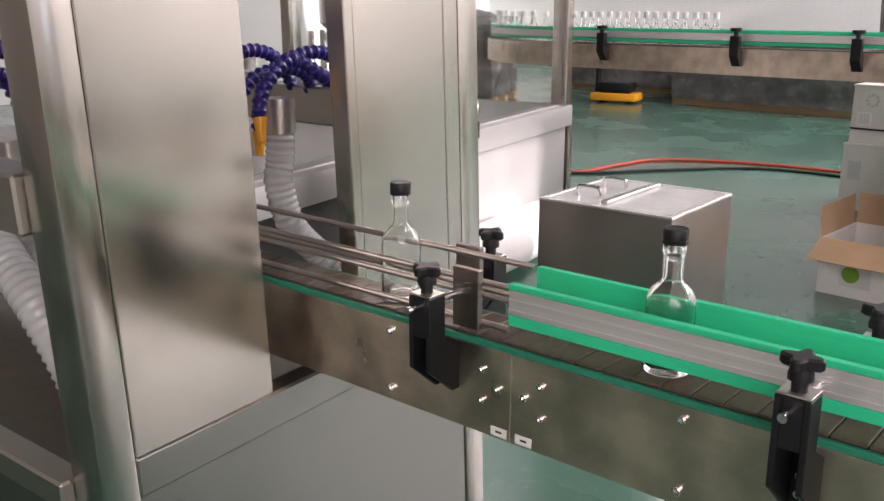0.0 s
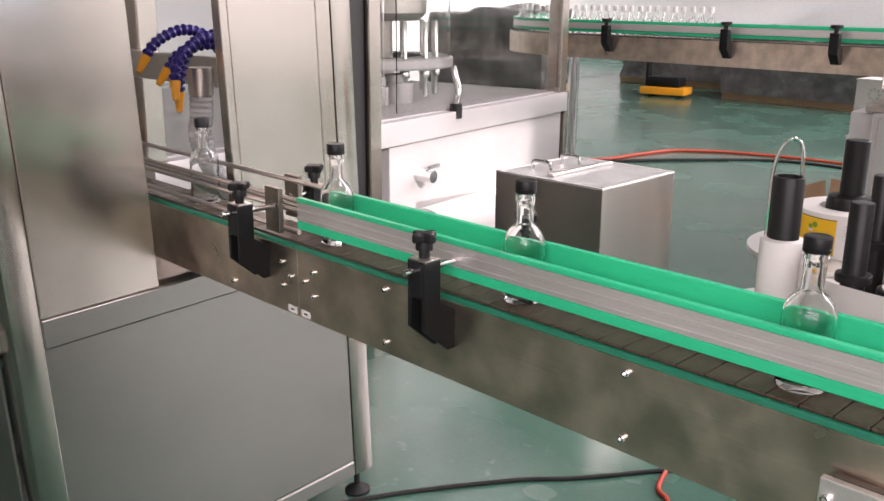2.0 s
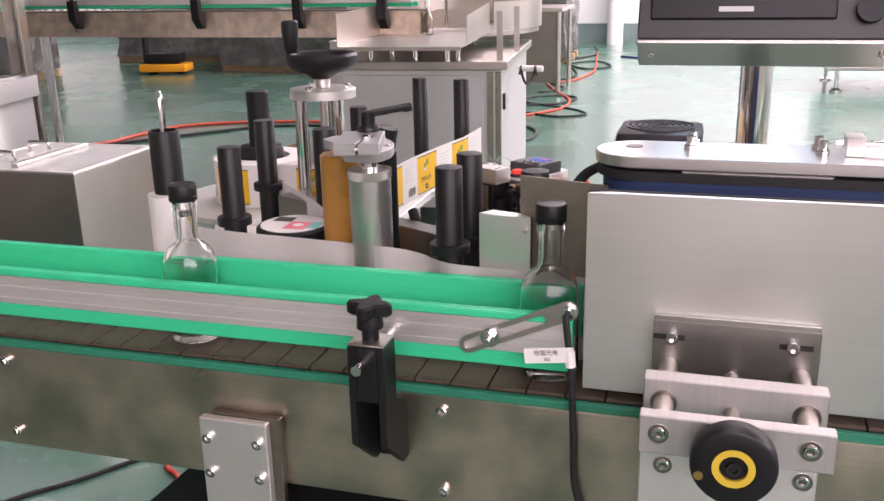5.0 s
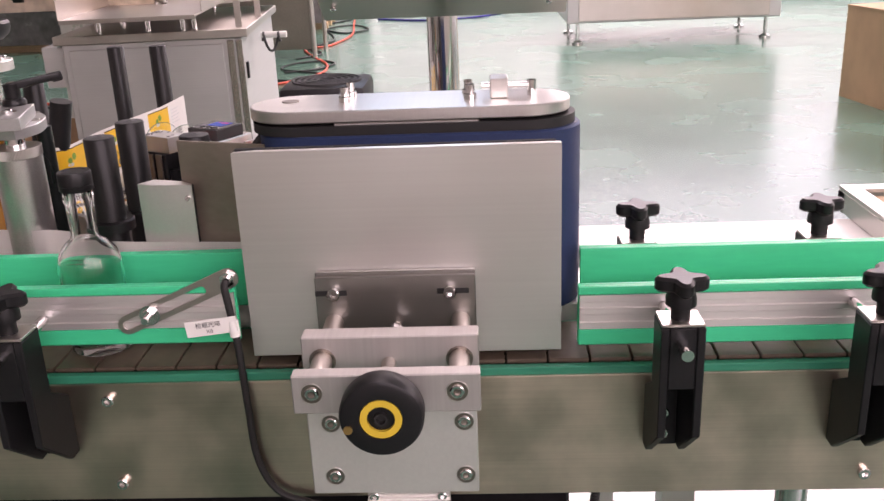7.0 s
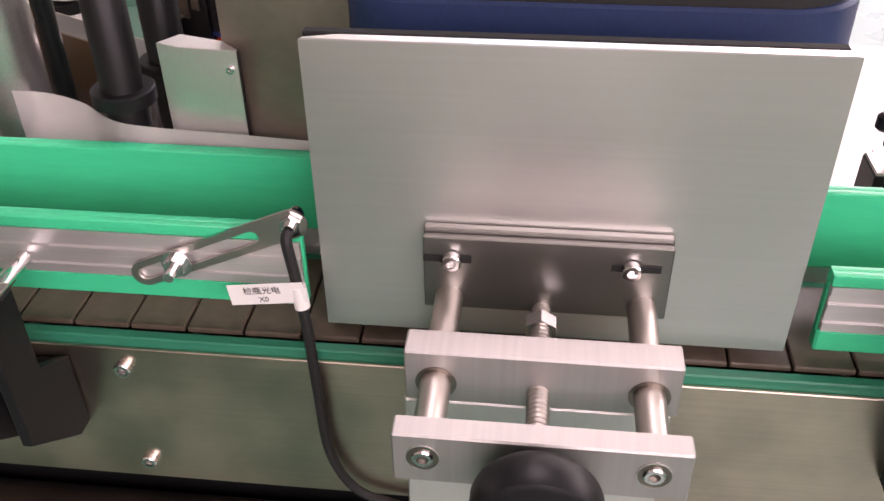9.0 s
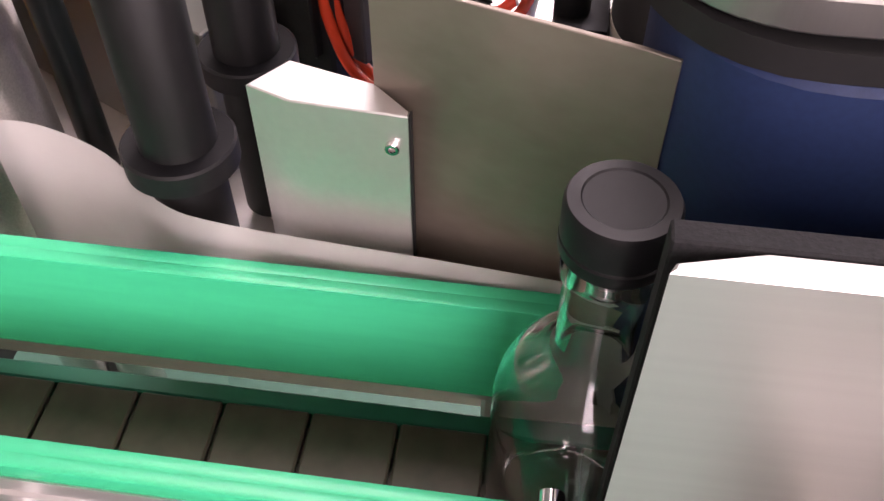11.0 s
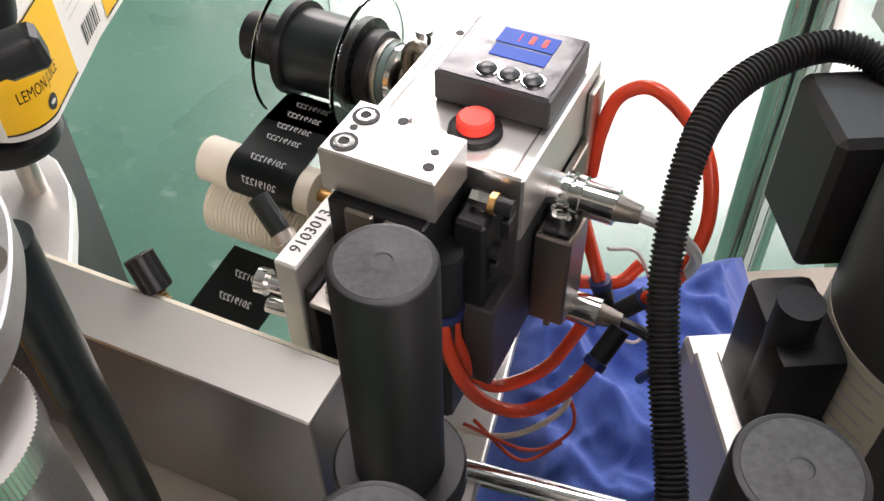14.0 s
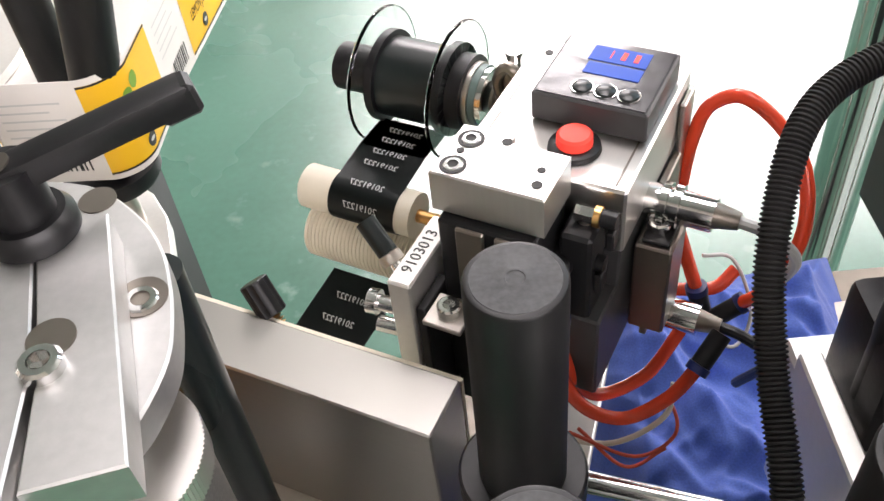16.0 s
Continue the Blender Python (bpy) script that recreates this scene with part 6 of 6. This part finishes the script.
for a in ((-0.53, 0, -0.001, 0.018), (-0.53, 0, 0.502, 0.521), (-0.53, -0.512, 0.018, 0.502), (-0.018, 0.001, 0.018, 0.502)):
    box(bm, *a, 0.607, 0.614, 0.001)
part("rim", bm, ALU_SAT, tank)
part("lid", B(-0.51, -0.02, 0.02, 0.50, 0.6075, 0.6125), HOSE_CLEAR, tank, "cloudy clear acrylic lid")
for y in (0.13, 0.33):
    part("handle", tube(bmesh.new(), smooth_path([Vector((-0.44, y, 0.614)), Vector((-0.44, y, 0.640)), Vector((-0.43, y, 0.650)), Vector((-0.36, y, 0.650)), Vector((-0.35, y, 0.640)), Vector((-0.35, y, 0.614))], 6), 0.008, 12), CHROME, tank)
part("lid_bar", B(-0.30, -0.27, 0.05, 0.47, 0.6135, 0.626, 0.002), ALU, tank)
for k in range(9):
    part("stored_bottle", L([(0, 0.513), (0.020, 0.513), (0.020, 0.55), (0.011, 0.565), (0.011, 0.595), (0, 0.595)], 12, (-0.23 + 0.062 * (k % 3), 0.16 + 0.065 * (k // 3), 0)), WHITE, tank)
part("shelf", B(-0.523, -0.007, 0.007, 0.513, 0.505, 0.512), WHITE, tank)
for x in (-0.48, -0.05):
    for y in (0.05, 0.47):
        part("castor", R((x - 0.012, y, 0.03), (x + 0.012, y, 0.03), 0.03, 18), RUBBER, tank)

# ---- far conveyor with bottles ----
far = thing("far_conveyor", "stainless steel conveyor with green rails along the hall", "conveyor", (0, 4.08, 0))
part("side_plate", B(-4.15, -1.55, 0, 0.004, 0.915, 1.060, 0.001), STEEL_RAIL, far)
part("side_plate", B(-4.15, -1.55, 0.15, 0.154, 0.915, 1.060, 0.001), STEEL_RAIL, far)
part("far_chain", B(-4.15, -1.55, 0.012, 0.142, 1.045, 1.064), CHAIN, far)
for y0, y1 in ((0.02, 0.032), (0.122, 0.134)):
    part("rail_top", B(-4.15, -1.60, y0, y1, 1.140, 1.158, 0.003), GREEN, far)
    part("rail_profile", B(-4.15, -1.60, y0 - 0.006 if y0 < 0.1 else y0, y1 if y0 < 0.1 else y1 + 0.006, 1.100, 1.139, 0.002), ALU_EXT, far)
    part("rail_low", B(-4.15, -1.60, y0, y1, 1.080, 1.099, 0.003), GREEN, far)
for x in (-3.72, -2.885, -2.25, -1.75):
    prof = [(0.0, 0.965), (-0.02, 0.965), (-0.07, 1.02), (-0.07, 1.13), (-0.03, 1.13), (-0.03, 1.07), (0.0, 1.045)]
    part("bracket", P(prof, 0.05, Matrix(((0, 0, 1, x - 0.025), (1, 0, 0, -0.0005), (0, 1, 0, 0), (0, 0, 0, 1))), 0.002), BLACK, far)
    part("bracket_knob", L([(0, 1.131), (0.012, 1.131), (0.012, 1.15), (0.032, 1.155), (0.032, 1.172), (0, 1.172)], 12, (x, -0.05, 0)), BLACK, far)
for x in (-4.05, -1.9):
    part("leg", R((x, 0.075, 0.04), (x, 0.075, 0.915), 0.03, 20), CHROME, far)
    part("foot", L([(0, 0), (0.13, 0), (0.13, 0.02), (0.05, 0.07), (0, 0.07)], 24, (x, 0.075, 0)), RUBBER, far)
# curved end that leads into the filler
def bend(r, z0, z1, thick):
    """Quarter bend about a centre behind the conveyor's end."""
    return band(bmesh.new(), [(-4.152 + r * math.sin(a), 0.95 - r * math.cos(a)) for a in [radians(-d) for d in range(0, 86, 6)]], z0, z1, thick)


part("bend_plate", bend(0.95, 0.915, 1.060, 0.004), STEEL_RAIL, far)
part("bend_plate", bend(0.80, 0.915, 1.060, 0.004), STEEL_RAIL, far)
part("bend_chain", bend(0.875, 1.050, 1.064, 0.13), CHAIN, far)
for r in (0.925, 0.825):
    part("bend_rail", bend(r, 1.140, 1.158, 0.012), GREEN, far)
    part("bend_rail", bend(r, 1.080, 1.099, 0.012), GREEN, far)
    part("bend_profile", bend(r, 1.100, 1.139, 0.008), ALU_EXT, far)


far_bottle = thing("empty_bottle", "empty clear bottle with a white neck waiting in line", "bottle", (-3.06, 4.157, 1.064), group="bottles on the far conveyor")
part("body", L([(0, 0.0), (0.0290, 0.0), (0.0295, 0.08), (0.025, 0.10), (0.0135, 0.125), (0.0125, 0.165), (0.0145, 0.167), (0.0145, 0.182), (0.011, 0.182), (0.010, 0.12), (0.022, 0.095), (0.0265, 0.08), (0.0265, 0.006), (0, 0.006)], 20), ACRYLIC, far_bottle)
part("neck_band", L([(0.0150, 0.150), (0.0165, 0.150), (0.0165, 0.186), (0.0150, 0.187)], 16), WHITE, far_bottle, "white neck band")
for k in range(1, 17):
    copy_thing(far_bottle, pose(-3.06 - 0.0625 * k, 4.157 + 0.004 * ((k * 7) % 3 - 1), 1.064))
for k in range(9):
    a = radians(-4 - 7.2 * k)
    copy_thing(far_bottle, pose(-4.152 + 0.875 * math.sin(a), 5.03 - 0.875 * math.cos(a), 1.064))

# ---- turntable cabinet at the end of the far conveyor ----
tt = thing("turntable", "stainless accumulating turntable on a pale cabinet", "turntable", (-1.70, 3.27, 0), 6)
part("cabinet", B(-0.09, 0.74, 0.262, 1.55, 0.10, 0.800, 0.004), WHITE_STEEL, tt)
part("cabinet_door", B(-0.06, 0.65, 0.250, 0.261, 0.14, 0.775, 0.003), WHITE_STEEL, tt, "pale steel cabinet door")
part("corner_strip", B(0.668, 0.700, 0.254, 0.261, 0.10, 0.79, 0.002), STEEL_V, tt)
part("corner_strip", B(0.710, 0.738, 0.254, 0.261, 0.10, 0.79, 0.002), STEEL_V, tt)
part("cabinet_top", B(-0.12, 0.77, 0.235, 1.58, 0.802, 0.842, 0.003), STEEL, tt)
part("switch_box", B(-0.20, -0.092, 0.30, 0.60, 0.60, 0.79, 0.004), WHITE_STEEL, tt, "pale switch box")
part("latch", B(0.741, 0.752, 0.30, 0.33, 0.60, 0.68, 0.003), BLACK, tt)
for x, y in ((0.08, 0.30), (0.14, 0.50), (0.30, 0.32), (0.47, 0.28), (0.52, 0.30), (0.45, 1.3), (0.05, 1.3)):
    part("pillar", R((x, y, 0.843), (x, y, 0.924), 0.012, 14), CHROME, tt)
part("tray", B(0.0, 0.585, 0.0, 0.99, 0.925, 0.933, 0.001), STEEL, tt)
part("tray_lip", B(0.0, 0.585, -0.003, -0.0005, 0.915, 0.933, 0.0005), STEEL, tt)
wall_m = Matrix(((0, 0, 1, -0.0035), (1, 0, 0, 0), (0, 1, 0, 0), (0, 0, 0, 1)))
part("tray_wall", P([(0.0, 0.934), (1.0, 0.934), (1.0, 1.090), (0.0, 1.085)], 0.003, wall_m), STEEL, tt)
part("tray_wall", P([(0.16, 0.934), (0.98, 0.934), (0.98, 1.090), (0.16, 1.060)], 0.003, Matrix.Translation((0.588, 0, 0)) @ wall_m), STEEL, tt)
part("turn_disc", L([(0, 0.905), (0.575, 0.905), (0.575, 0.923), (0, 0.924)], 64, (0.245, 1.47, 0)), STEEL, tt, "polished turning disc")
part("ring_wall", band(bmesh.new(), [(0.245 + 0.59 * math.cos(radians(a)), 1.47 + 0.59 * math.sin(radians(a))) for a in range(-52, 236, 6)], 0.934, 1.092, 0.003), STEEL, tt)
part("inner_guide", P([(0.16, 0.936), (0.50, 0.936), (0.50, 1.02), (0.42, 1.045), (0.25, 1.045), (0.16, 1.02)], 0.003, Matrix(((1, 0, 0, 0.0), (0, 0, 1, 1.25), (0, 1, 0, 0), (0, 0, 0, 1)))), STEEL, tt)
part("guide_post", R((0.30, 1.22, 0.936), (0.30, 1.22, 1.32), 0.010, 14), CHROME, tt)
part("wall_bracket", B(0.712, 0.742, 0.292, 0.298, 0.843, 1.075, 0.001), STEEL, tt)
part("wall_bracket", B(0.742, 0.772, 0.80, 0.806, 0.843, 1.075, 0.001), STEEL, tt)
for x in (-0.06, 0.71):
    for y in (0.30, 1.50):
        part("foot", R((x, y, 0), (x, y, 0.10), 0.025, 16), RUBBER, tt)
copy_thing(far_bottle, pose(-1.50, 4.05, 0.934))

# ---- cartons, cables, clutter on the floor ----
def carton(x, y, rz, sx, sy, sz, mt, label, open_top=True, name="carton"):
    c = thing(name, label, "carton", (x, y, 0), rz, group="cartons")
    w = 0.006
    for a in ((0, sx, 0, w), (0, sx, sy - w, sy), (0, w, w + 0.0002, sy - w - 0.0002), (sx - w, sx, w + 0.0002, sy - w - 0.0002)):
        part("side", B(*a, 0, sz), mt, c)
    part("bottom", B(w, sx - w, w, sy - w, 0.0, w), mt, c)
    if open_top:
        part("flap", box(bmesh.new(), 0, sx, -0.17, 0.0, 0.0, 0.005, 0, 1, Matrix.Translation((0, 0, sz)) @ Matrix.Rotation(radians(25), 4, "X")), CARD, c)
        part("flap", box(bmesh.new(), 0, sx, 0.0, 0.005, 0, 0.15, 0, 1, Matrix.Translation((0, sy, sz)) @ Matrix.Rotation(radians(-6), 4, "X")), CARD, c)
        part("flap", box(bmesh.new(), -0.005, 0.0, 0, sy - 0.02, 0, 0.145, 0, 1, Matrix.Translation((0, 0, sz)) @ Matrix.Rotation(radians(-4), 4, "Y")), CARD, c)
    else:
        part("lid", B(-0.004, sx + 0.004, -0.004, sy + 0.004, sz, sz + 0.01), mt, c)
    return c


c = carton(-2.115, 3.36, -4, 0.62, 0.42, 0.26, CARD_W, "open white carton with brown flaps on the floor")
for x in (0.10, 0.30):
    part("picture_patch", B(x, x + 0.14, -0.0015, -0.0005, 0.05, 0.17), GREY_INK, c)
    part("picture_patch", R((x + 0.05, -0.0016, 0.11), (x + 0.05, -0.0024, 0.11), 0.04, 20), INK_GREEN, c)
c = carton(-2.62, 5.25, -3, 0.75, 0.5, 0.42, CARD_W, "closed white carton on the floor", False)
part("print", B(0.04, 0.12, -0.0015, -0.0005, 0.20, 0.32), GREY_INK, c)
c2 = carton(-2.60, 5.27, -3, 0.72, 0.45, 0.36, CARD_W, "closed white carton stacked on another", False)
c2.location.z = 0.432
part("strap", B(-0.002, 0.722, -0.0045, -0.0005, 0.088, 0.100), BLACK, c2, "black strap")
code = part("code_label", B(0.035, 0.125, -0.0015, -0.0005, 0.115, 0.200), WHITE, c2)
for k in range(7):
    part("code_bar", B(0.045 + 0.010 * k, 0.050 + 0.010 * k + 0.002 * (k % 2), -0.0025, -0.0017, 0.125, 0.190), GREY_INK, code)
for x, z in ((0.12, 0.275), (0.30, 0.255)):
    bm = bmesh.new()
    for k in range(8):
        a = radians(45 * k)
        rod(bm, (x + 0.034 * math.cos(a), -0.0012, z + 0.034 * math.sin(a)), (x + 0.034 * math.cos(a), -0.0006, z + 0.034 * math.sin(a)), 0.011, 10)
    part("flower_print", bm, PRINT_SAGE, c2, "faint green flower print")
carton(2.75, 5.25, 8, 0.8, 0.6, 0.62, CARD, "brown corrugated carton on the floor", False)


def cable(points, r, mt, label, name="cable", category="cable"):
    return solo(name, tube(bmesh.new(), smooth_path([(x, y, r) for x, y in points], 8), r, 8), mt, label, category)


cable([(-5.0, 5.0), (-4.6, 5.22), (-4.5, 5.75), (-4.38, 6.13), (-3.88, 6.42), (-3.15, 6.54), (-2.2, 6.45)], 0.012, WIRE_RED, "red cable lying across the floor")
cable([(-5.0, 4.9), (-4.5, 5.25), (-4.1, 5.75), (-3.6, 6.25), (-3.0, 6.35), (-2.0, 6.2)], 0.011, RUBBER, "black cable lying across the floor")
cable([(-2.05, 0.10), (-1.90, 0.42), (-1.80, 0.62), (-1.65, 0.86), (-1.54, 0.99), (-1.42, 1.17), (-1.33, 1.30), (-1.30, 1.50), (-1.42, 1.75), (-1.75, 1.84)], 0.0062, RUBBER, "black cable on the floor beneath the conveyor")
cable([(-1.10, 0.78), (-1.22, 0.98), (-1.30, 1.07), (-1.36, 1.12), (-1.40, 1.30), (-1.36, 1.60), (-1.50, 1.95)], 0.0065, WIRE_RED, "red cable on the floor beneath the conveyor")
cable([(-1.75, 7.10), (-1.56, 7.22), (-1.34, 7.64), (-1.36, 8.22), (-1.62, 8.9), (-1.81, 9.57), (-1.57, 9.71), (-1.44, 10.71), (-1.57, 12.0), (-1.7, 13.2)], 0.011, WIRE_RED, "red cable wound across the floor to the far wall")
cable([(-1.8, 7.45), (-1.57, 7.31), (-1.31, 7.16), (-1.08, 7.32), (-1.18, 7.55), (-1.35, 7.70), (-1.75, 8.0), (-1.73, 8.35), (-1.45, 8.5), (-1.30, 8.3), (-1.42, 7.95), (-1.7, 7.8)], 0.009, RUBBER, "loops of black cable on the floor")
cable([(-1.75, 8.7), (-1.55, 9.08), (-1.78, 9.58), (-1.60, 10.1), (-1.65, 10.63), (-1.85, 11.54), (-1.55, 11.9), (-1.30, 11.3), (-1.6, 11.0), (-2.0, 11.9), (-1.69, 12.9), (-1.9, 14.4)], 0.010, RUBBER, "loops of black cable on the floor by the far wall")
cable([(-1.55, 6.75), (-1.43, 6.56), (-1.34, 6.38), (-1.32, 6.05), (-1.45, 5.85)], 0.011, RUBBER, "black cable end on the floor")
cable([(-1.3, 12.6), (-0.6, 12.2), (0.1, 12.4), (0.5, 13.0), (0.1, 13.3), (-0.5, 12.9)], 0.013, BLUE_HOSE, "blue hose lying on the floor")
coil = even_path([(-0.985 + 0.012 * a, 3.95 + 0.05 * math.cos(a), 0.735 + 0.045 * math.sin(a)) for a in [0.5 * k for k in range(20)]], 0.012)
coil_t = thing("cable_coil", "coil of black cable hung on the turntable cabinet", "cable")
part("coil", tube(bmesh.new(), coil, 0.0065, 8), RUBBER, coil_t)
part("tape", R((-0.99, 4.00, 0.765), (-0.86, 4.00, 0.765), 0.016, 12), WHITE, coil_t, "white tape round the coil")

jack = thing("floor_sweeper", "yellow and black floor sweeper parked on the floor", "floor sweeper", (-7.25, 9.75, 0), 12)
part("body", B(0.0, 0.62, 0.0, 0.35, 0.03, 0.13, 0.02, 2), ORANGE, jack, "yellow body")
part("motor_cover", B(0.08, 0.54, 0.03, 0.32, 0.131, 0.27, 0.04, 2), BLACK, jack)
part("mast", B(0.02, 0.08, 0.12, 0.22, 0.131, 0.75, 0.01), BLACK, jack)
for x in (0.10, 0.50):
    part("wheel", R((x, 0.02, 0.035), (x, 0.33, 0.035), 0.035, 18), RUBBER, jack)


def wrapped(x, y, rz, sx, sy, sz, label):
    """A machine under crumpled plastic film."""
    bm = bmesh.new()
    box(bm, 0, sx, 0, sy, 0.092, sz)
    bmesh.ops.subdivide_edges(bm, edges=bm.edges[:], cuts=16, use_grid_fill=True)
    for v in bm.verts:
        n1 = noise.noise(v.co * 2.2 + Vector((x, y, 0)))
        n2 = noise.noise(Vector((v.co.x * 7, v.co.y * 7, v.co.z * 2.5)))
        out = Vector((v.co.x - sx / 2, v.co.y - sy / 2, 0)).normalized()
        if v.co.z > 0.10:
            v.co += out * (0.10 * n1 + 0.05 * n2) + Vector((0, 0, 0.12 * n1 * v.co.z))
    w = thing("wrapped_machine", label, "wrapped goods", (x, y, 0), rz, group="machines under plastic film")
    part("film", bm, WRAP, w, soft=75)
    for k in range(3):
        part("skid", B(-0.04, sx + 0.04, 0.1 + k * (sy - 0.3) / 2, 0.2 + k * (sy - 0.3) / 2, 0.0, 0.09, 0.005), WOOD, w, "wooden skid")
    return w


wrapped(-8.6, 11.2, 5, 2.4, 1.2, 0.85, "grey machine wrapped in crumpled plastic film")
wrapped(-6.3, 10.2, -4, 3.4, 1.1, 0.80, "low grey goods wrapped in crumpled plastic film")
wrapped(-4.2, 11.4, 3, 2.3, 1.3, 1.8, "tall grey machine wrapped in crumpled plastic film")
wrapped(-9.5, 8.0, 20, 1.6, 1.2, 1.1, "grey goods wrapped in crumpled plastic film")

# machine far to the right and a steel bench by the far wall
rm = thing("steel_machine", "stainless steel machine on levelling feet far down the hall", "machine", (1.05, 9.1, 0))
part("body", B(0.0, 2.2, 0.0, 1.2, 0.22, 1.6, 0.01), WHITE_STEEL, rm)
part("band_trim", B(0.12, 2.08, -0.012, -0.001, 0.24, 0.60, 0.004), STEEL, rm)
for x in (0.12, 2.08):
    for y in (0.1, 1.1):
        part("foot", L([(0, 0), (0.06, 0), (0.06, 0.02), (0.02, 0.04), (0.02, 0.22), (0, 0.22)], 18, (x, y, 0)), CHROME, rm)
bench = thing("steel_bench", "grey steel bench near the far wall", "bench", (-2.92, 8.7, 0))
part("top", B(0, 1.4, 0, 0.8, 0.82, 0.86, 0.004), STEEL, bench)
part("front", B(0.03, 1.37, 0.05, 0.06, 0.1, 0.82), STEEL_DARK, bench)
for x in (0.04, 1.36):
    for y in (0.04, 0.76):
        part("leg", R((x, y, 0), (x, y, 0.82), 0.025, 14), STEEL, bench)

# white worktop and angle-iron table behind the second rail
wt = thing("worktop", "white laminate worktop behind the conveyor", "worktop", (0.29, 0.20, 0))
part("top", B(0, 1.2, 0.0, 0.77, 0.66, 0.70, 0.003), WHITE, wt)
for x in (0.06, 1.14):
    for y in (0.06, 0.70):
        part("leg", B(x - 0.02, x + 0.02, y - 0.02, y + 0.02, 0, 0.66), STEEL, wt)
at = thing("angle_table", "aluminium angle table with a plywood board", "table", (0.82, 0.72, 0.0))
for a in ((0, 0.035, 0, 0.31), (0.035, 1.2, 0.275, 0.31), (0.035, 1.2, 0.0, 0.035)):
    part("top_angle", B(*a, 0.742, 0.75, 0.001), ALU, at)
for a in ((0, 0.004, 0, 0.31), (0.004, 1.2, 0.306, 0.31)):
    part("side_angle", B(*a, 0.701, 0.7415, 0.001), ALU, at)
part("board", B(0.05, 1.15, 0.045, 0.265, 0.715, 0.738), WOOD, at)
for x, y in ((0.0, 0.0), (0.0, 0.28), (1.16, 0.0), (1.16, 0.28)):
    part("leg", B(x, x + 0.03, y, y + 0.03, 0.7005, 0.741), ALU, at)

# cable loop under the second rail
loop = thing("cable_loop", "black corrugated cable loop with a white clip under the conveyor", "cable")
part("cable", tube(bmesh.new(), even_path([(0.222, 0.035, 0.758), (0.220, 0.032, 0.740), (0.216, 0.030, 0.715), (0.203, 0.030, 0.697), (0.185, 0.030, 0.690), (0.160, 0.034, 0.690)], 0.0008), 0.0042, 12, 0.0006, 4), RUBBER, loop)
part("clip", R((0.205, 0.030, 0.700), (0.199, 0.030, 0.694), 0.0056, 16), WHITE, loop, "white cable clip")


def motions():
    """What moves: the chain and the bottles that ride on it."""
    walk(chain, [(0.0, pose(0, 0, BELT)), (16.0, pose(SPEED * 16, 0, BELT))])
    for first, *rows in RIDES:
        thing_ = first
        walk(thing_, [(t, pose(x, YB, BELT, 0, 0, turn)) for t, x, turn in rows])
    # the hub winds up liner in short turns, one for each label
    turns, at = [(0.0, 28)], 28
    for start in (2.52, 5.5, 8.5, 11.6, 14.6):
        turns += [(start, at)] + [(start + 0.1 * k, at + d) for k, d in ((1, 25), (2, 95), (3, 150), (4, 205), (5, 265))] + [(start + 0.6, at + 270)]
        at += 270
    walk(hub, [(t, pose(-0.702, 0.283, 0, 0, 0, a)) for t, a in turns + [(16.0, at)]])
    # the label waits at the peel edge between belt and press plate, then rides on its bottle
    walk(wrapped_label, [(t, pose(x, YB, BELT, 0, 0, turn)) for t, x, turn in ((0, 0.0, 115), (5.0, 0.0, 115), (5.9, 0.0, 115), (6.0, 0.0, 115), (7.0, 0.135, 35), (7.5, 0.198, 0), (8.0, 0.261, 0), (16.0, 1.40, 0))])


copies = [bottle] + [copy_thing(bottle, pose(0, YB, BELT)) for _ in range(5)]
RIDES = [
    (copies[0], (0, -0.843, 20), (2.5, -0.491, 20), (3.5, -0.349, 20), (4.5, -0.208, 20), (5.0, -0.138, 20), (6.0, 0.0, -60), (7.0, 0.135, -140), (7.5, 0.198, -175), (8.0, 0.261, -175), (16.0, 1.40, -175)),
    (copies[1], (0, -1.262, 0), (1.5, -1.047, 0), (2.5, -0.907, 0), (3.5, -0.758, 0), (4.5, -0.613, 0), (5.0, -0.540, 0), (7.5, -0.189, 0), (8.0, -0.122, 0), (9.0, 0.02, -70), (10.0, 0.155, -150), (16.0, 1.01, -150)),
    (copies[2], (0, -1.696, 35), (1.5, -1.479, 35), (2.5, -1.338, 35), (3.5, -1.183, 35), (4.5, -1.028, 35), (7.5, -0.601, 35), (10.0, -0.247, 35), (11.0, -0.104, 35), (12.0, 0.038, -40), (13.0, 0.18, -120), (16.0, 0.61, -120)),
    (copies[3], (0, -2.145, -20), (1.5, -1.929, -20), (2.5, -1.783, -20), (5.0, -1.42, -20), (10.0, -0.675, -20), (12.5, -0.295, -20), (13.0, -0.222, -20), (14.0, -0.08, -20), (16.0, 0.20, -160)),
    (copies[4], (0, -2.62, 50), (5.0, -1.90, 50), (10.0, -1.18, 50), (13.5, -0.66, 50), (16.0, -0.30, 50)),
    (copies[5], (0, -3.05, 10), (5.0, -2.33, 10), (10.0, -1.62, 10), (16.0, -0.76, 10)),
]
motions()
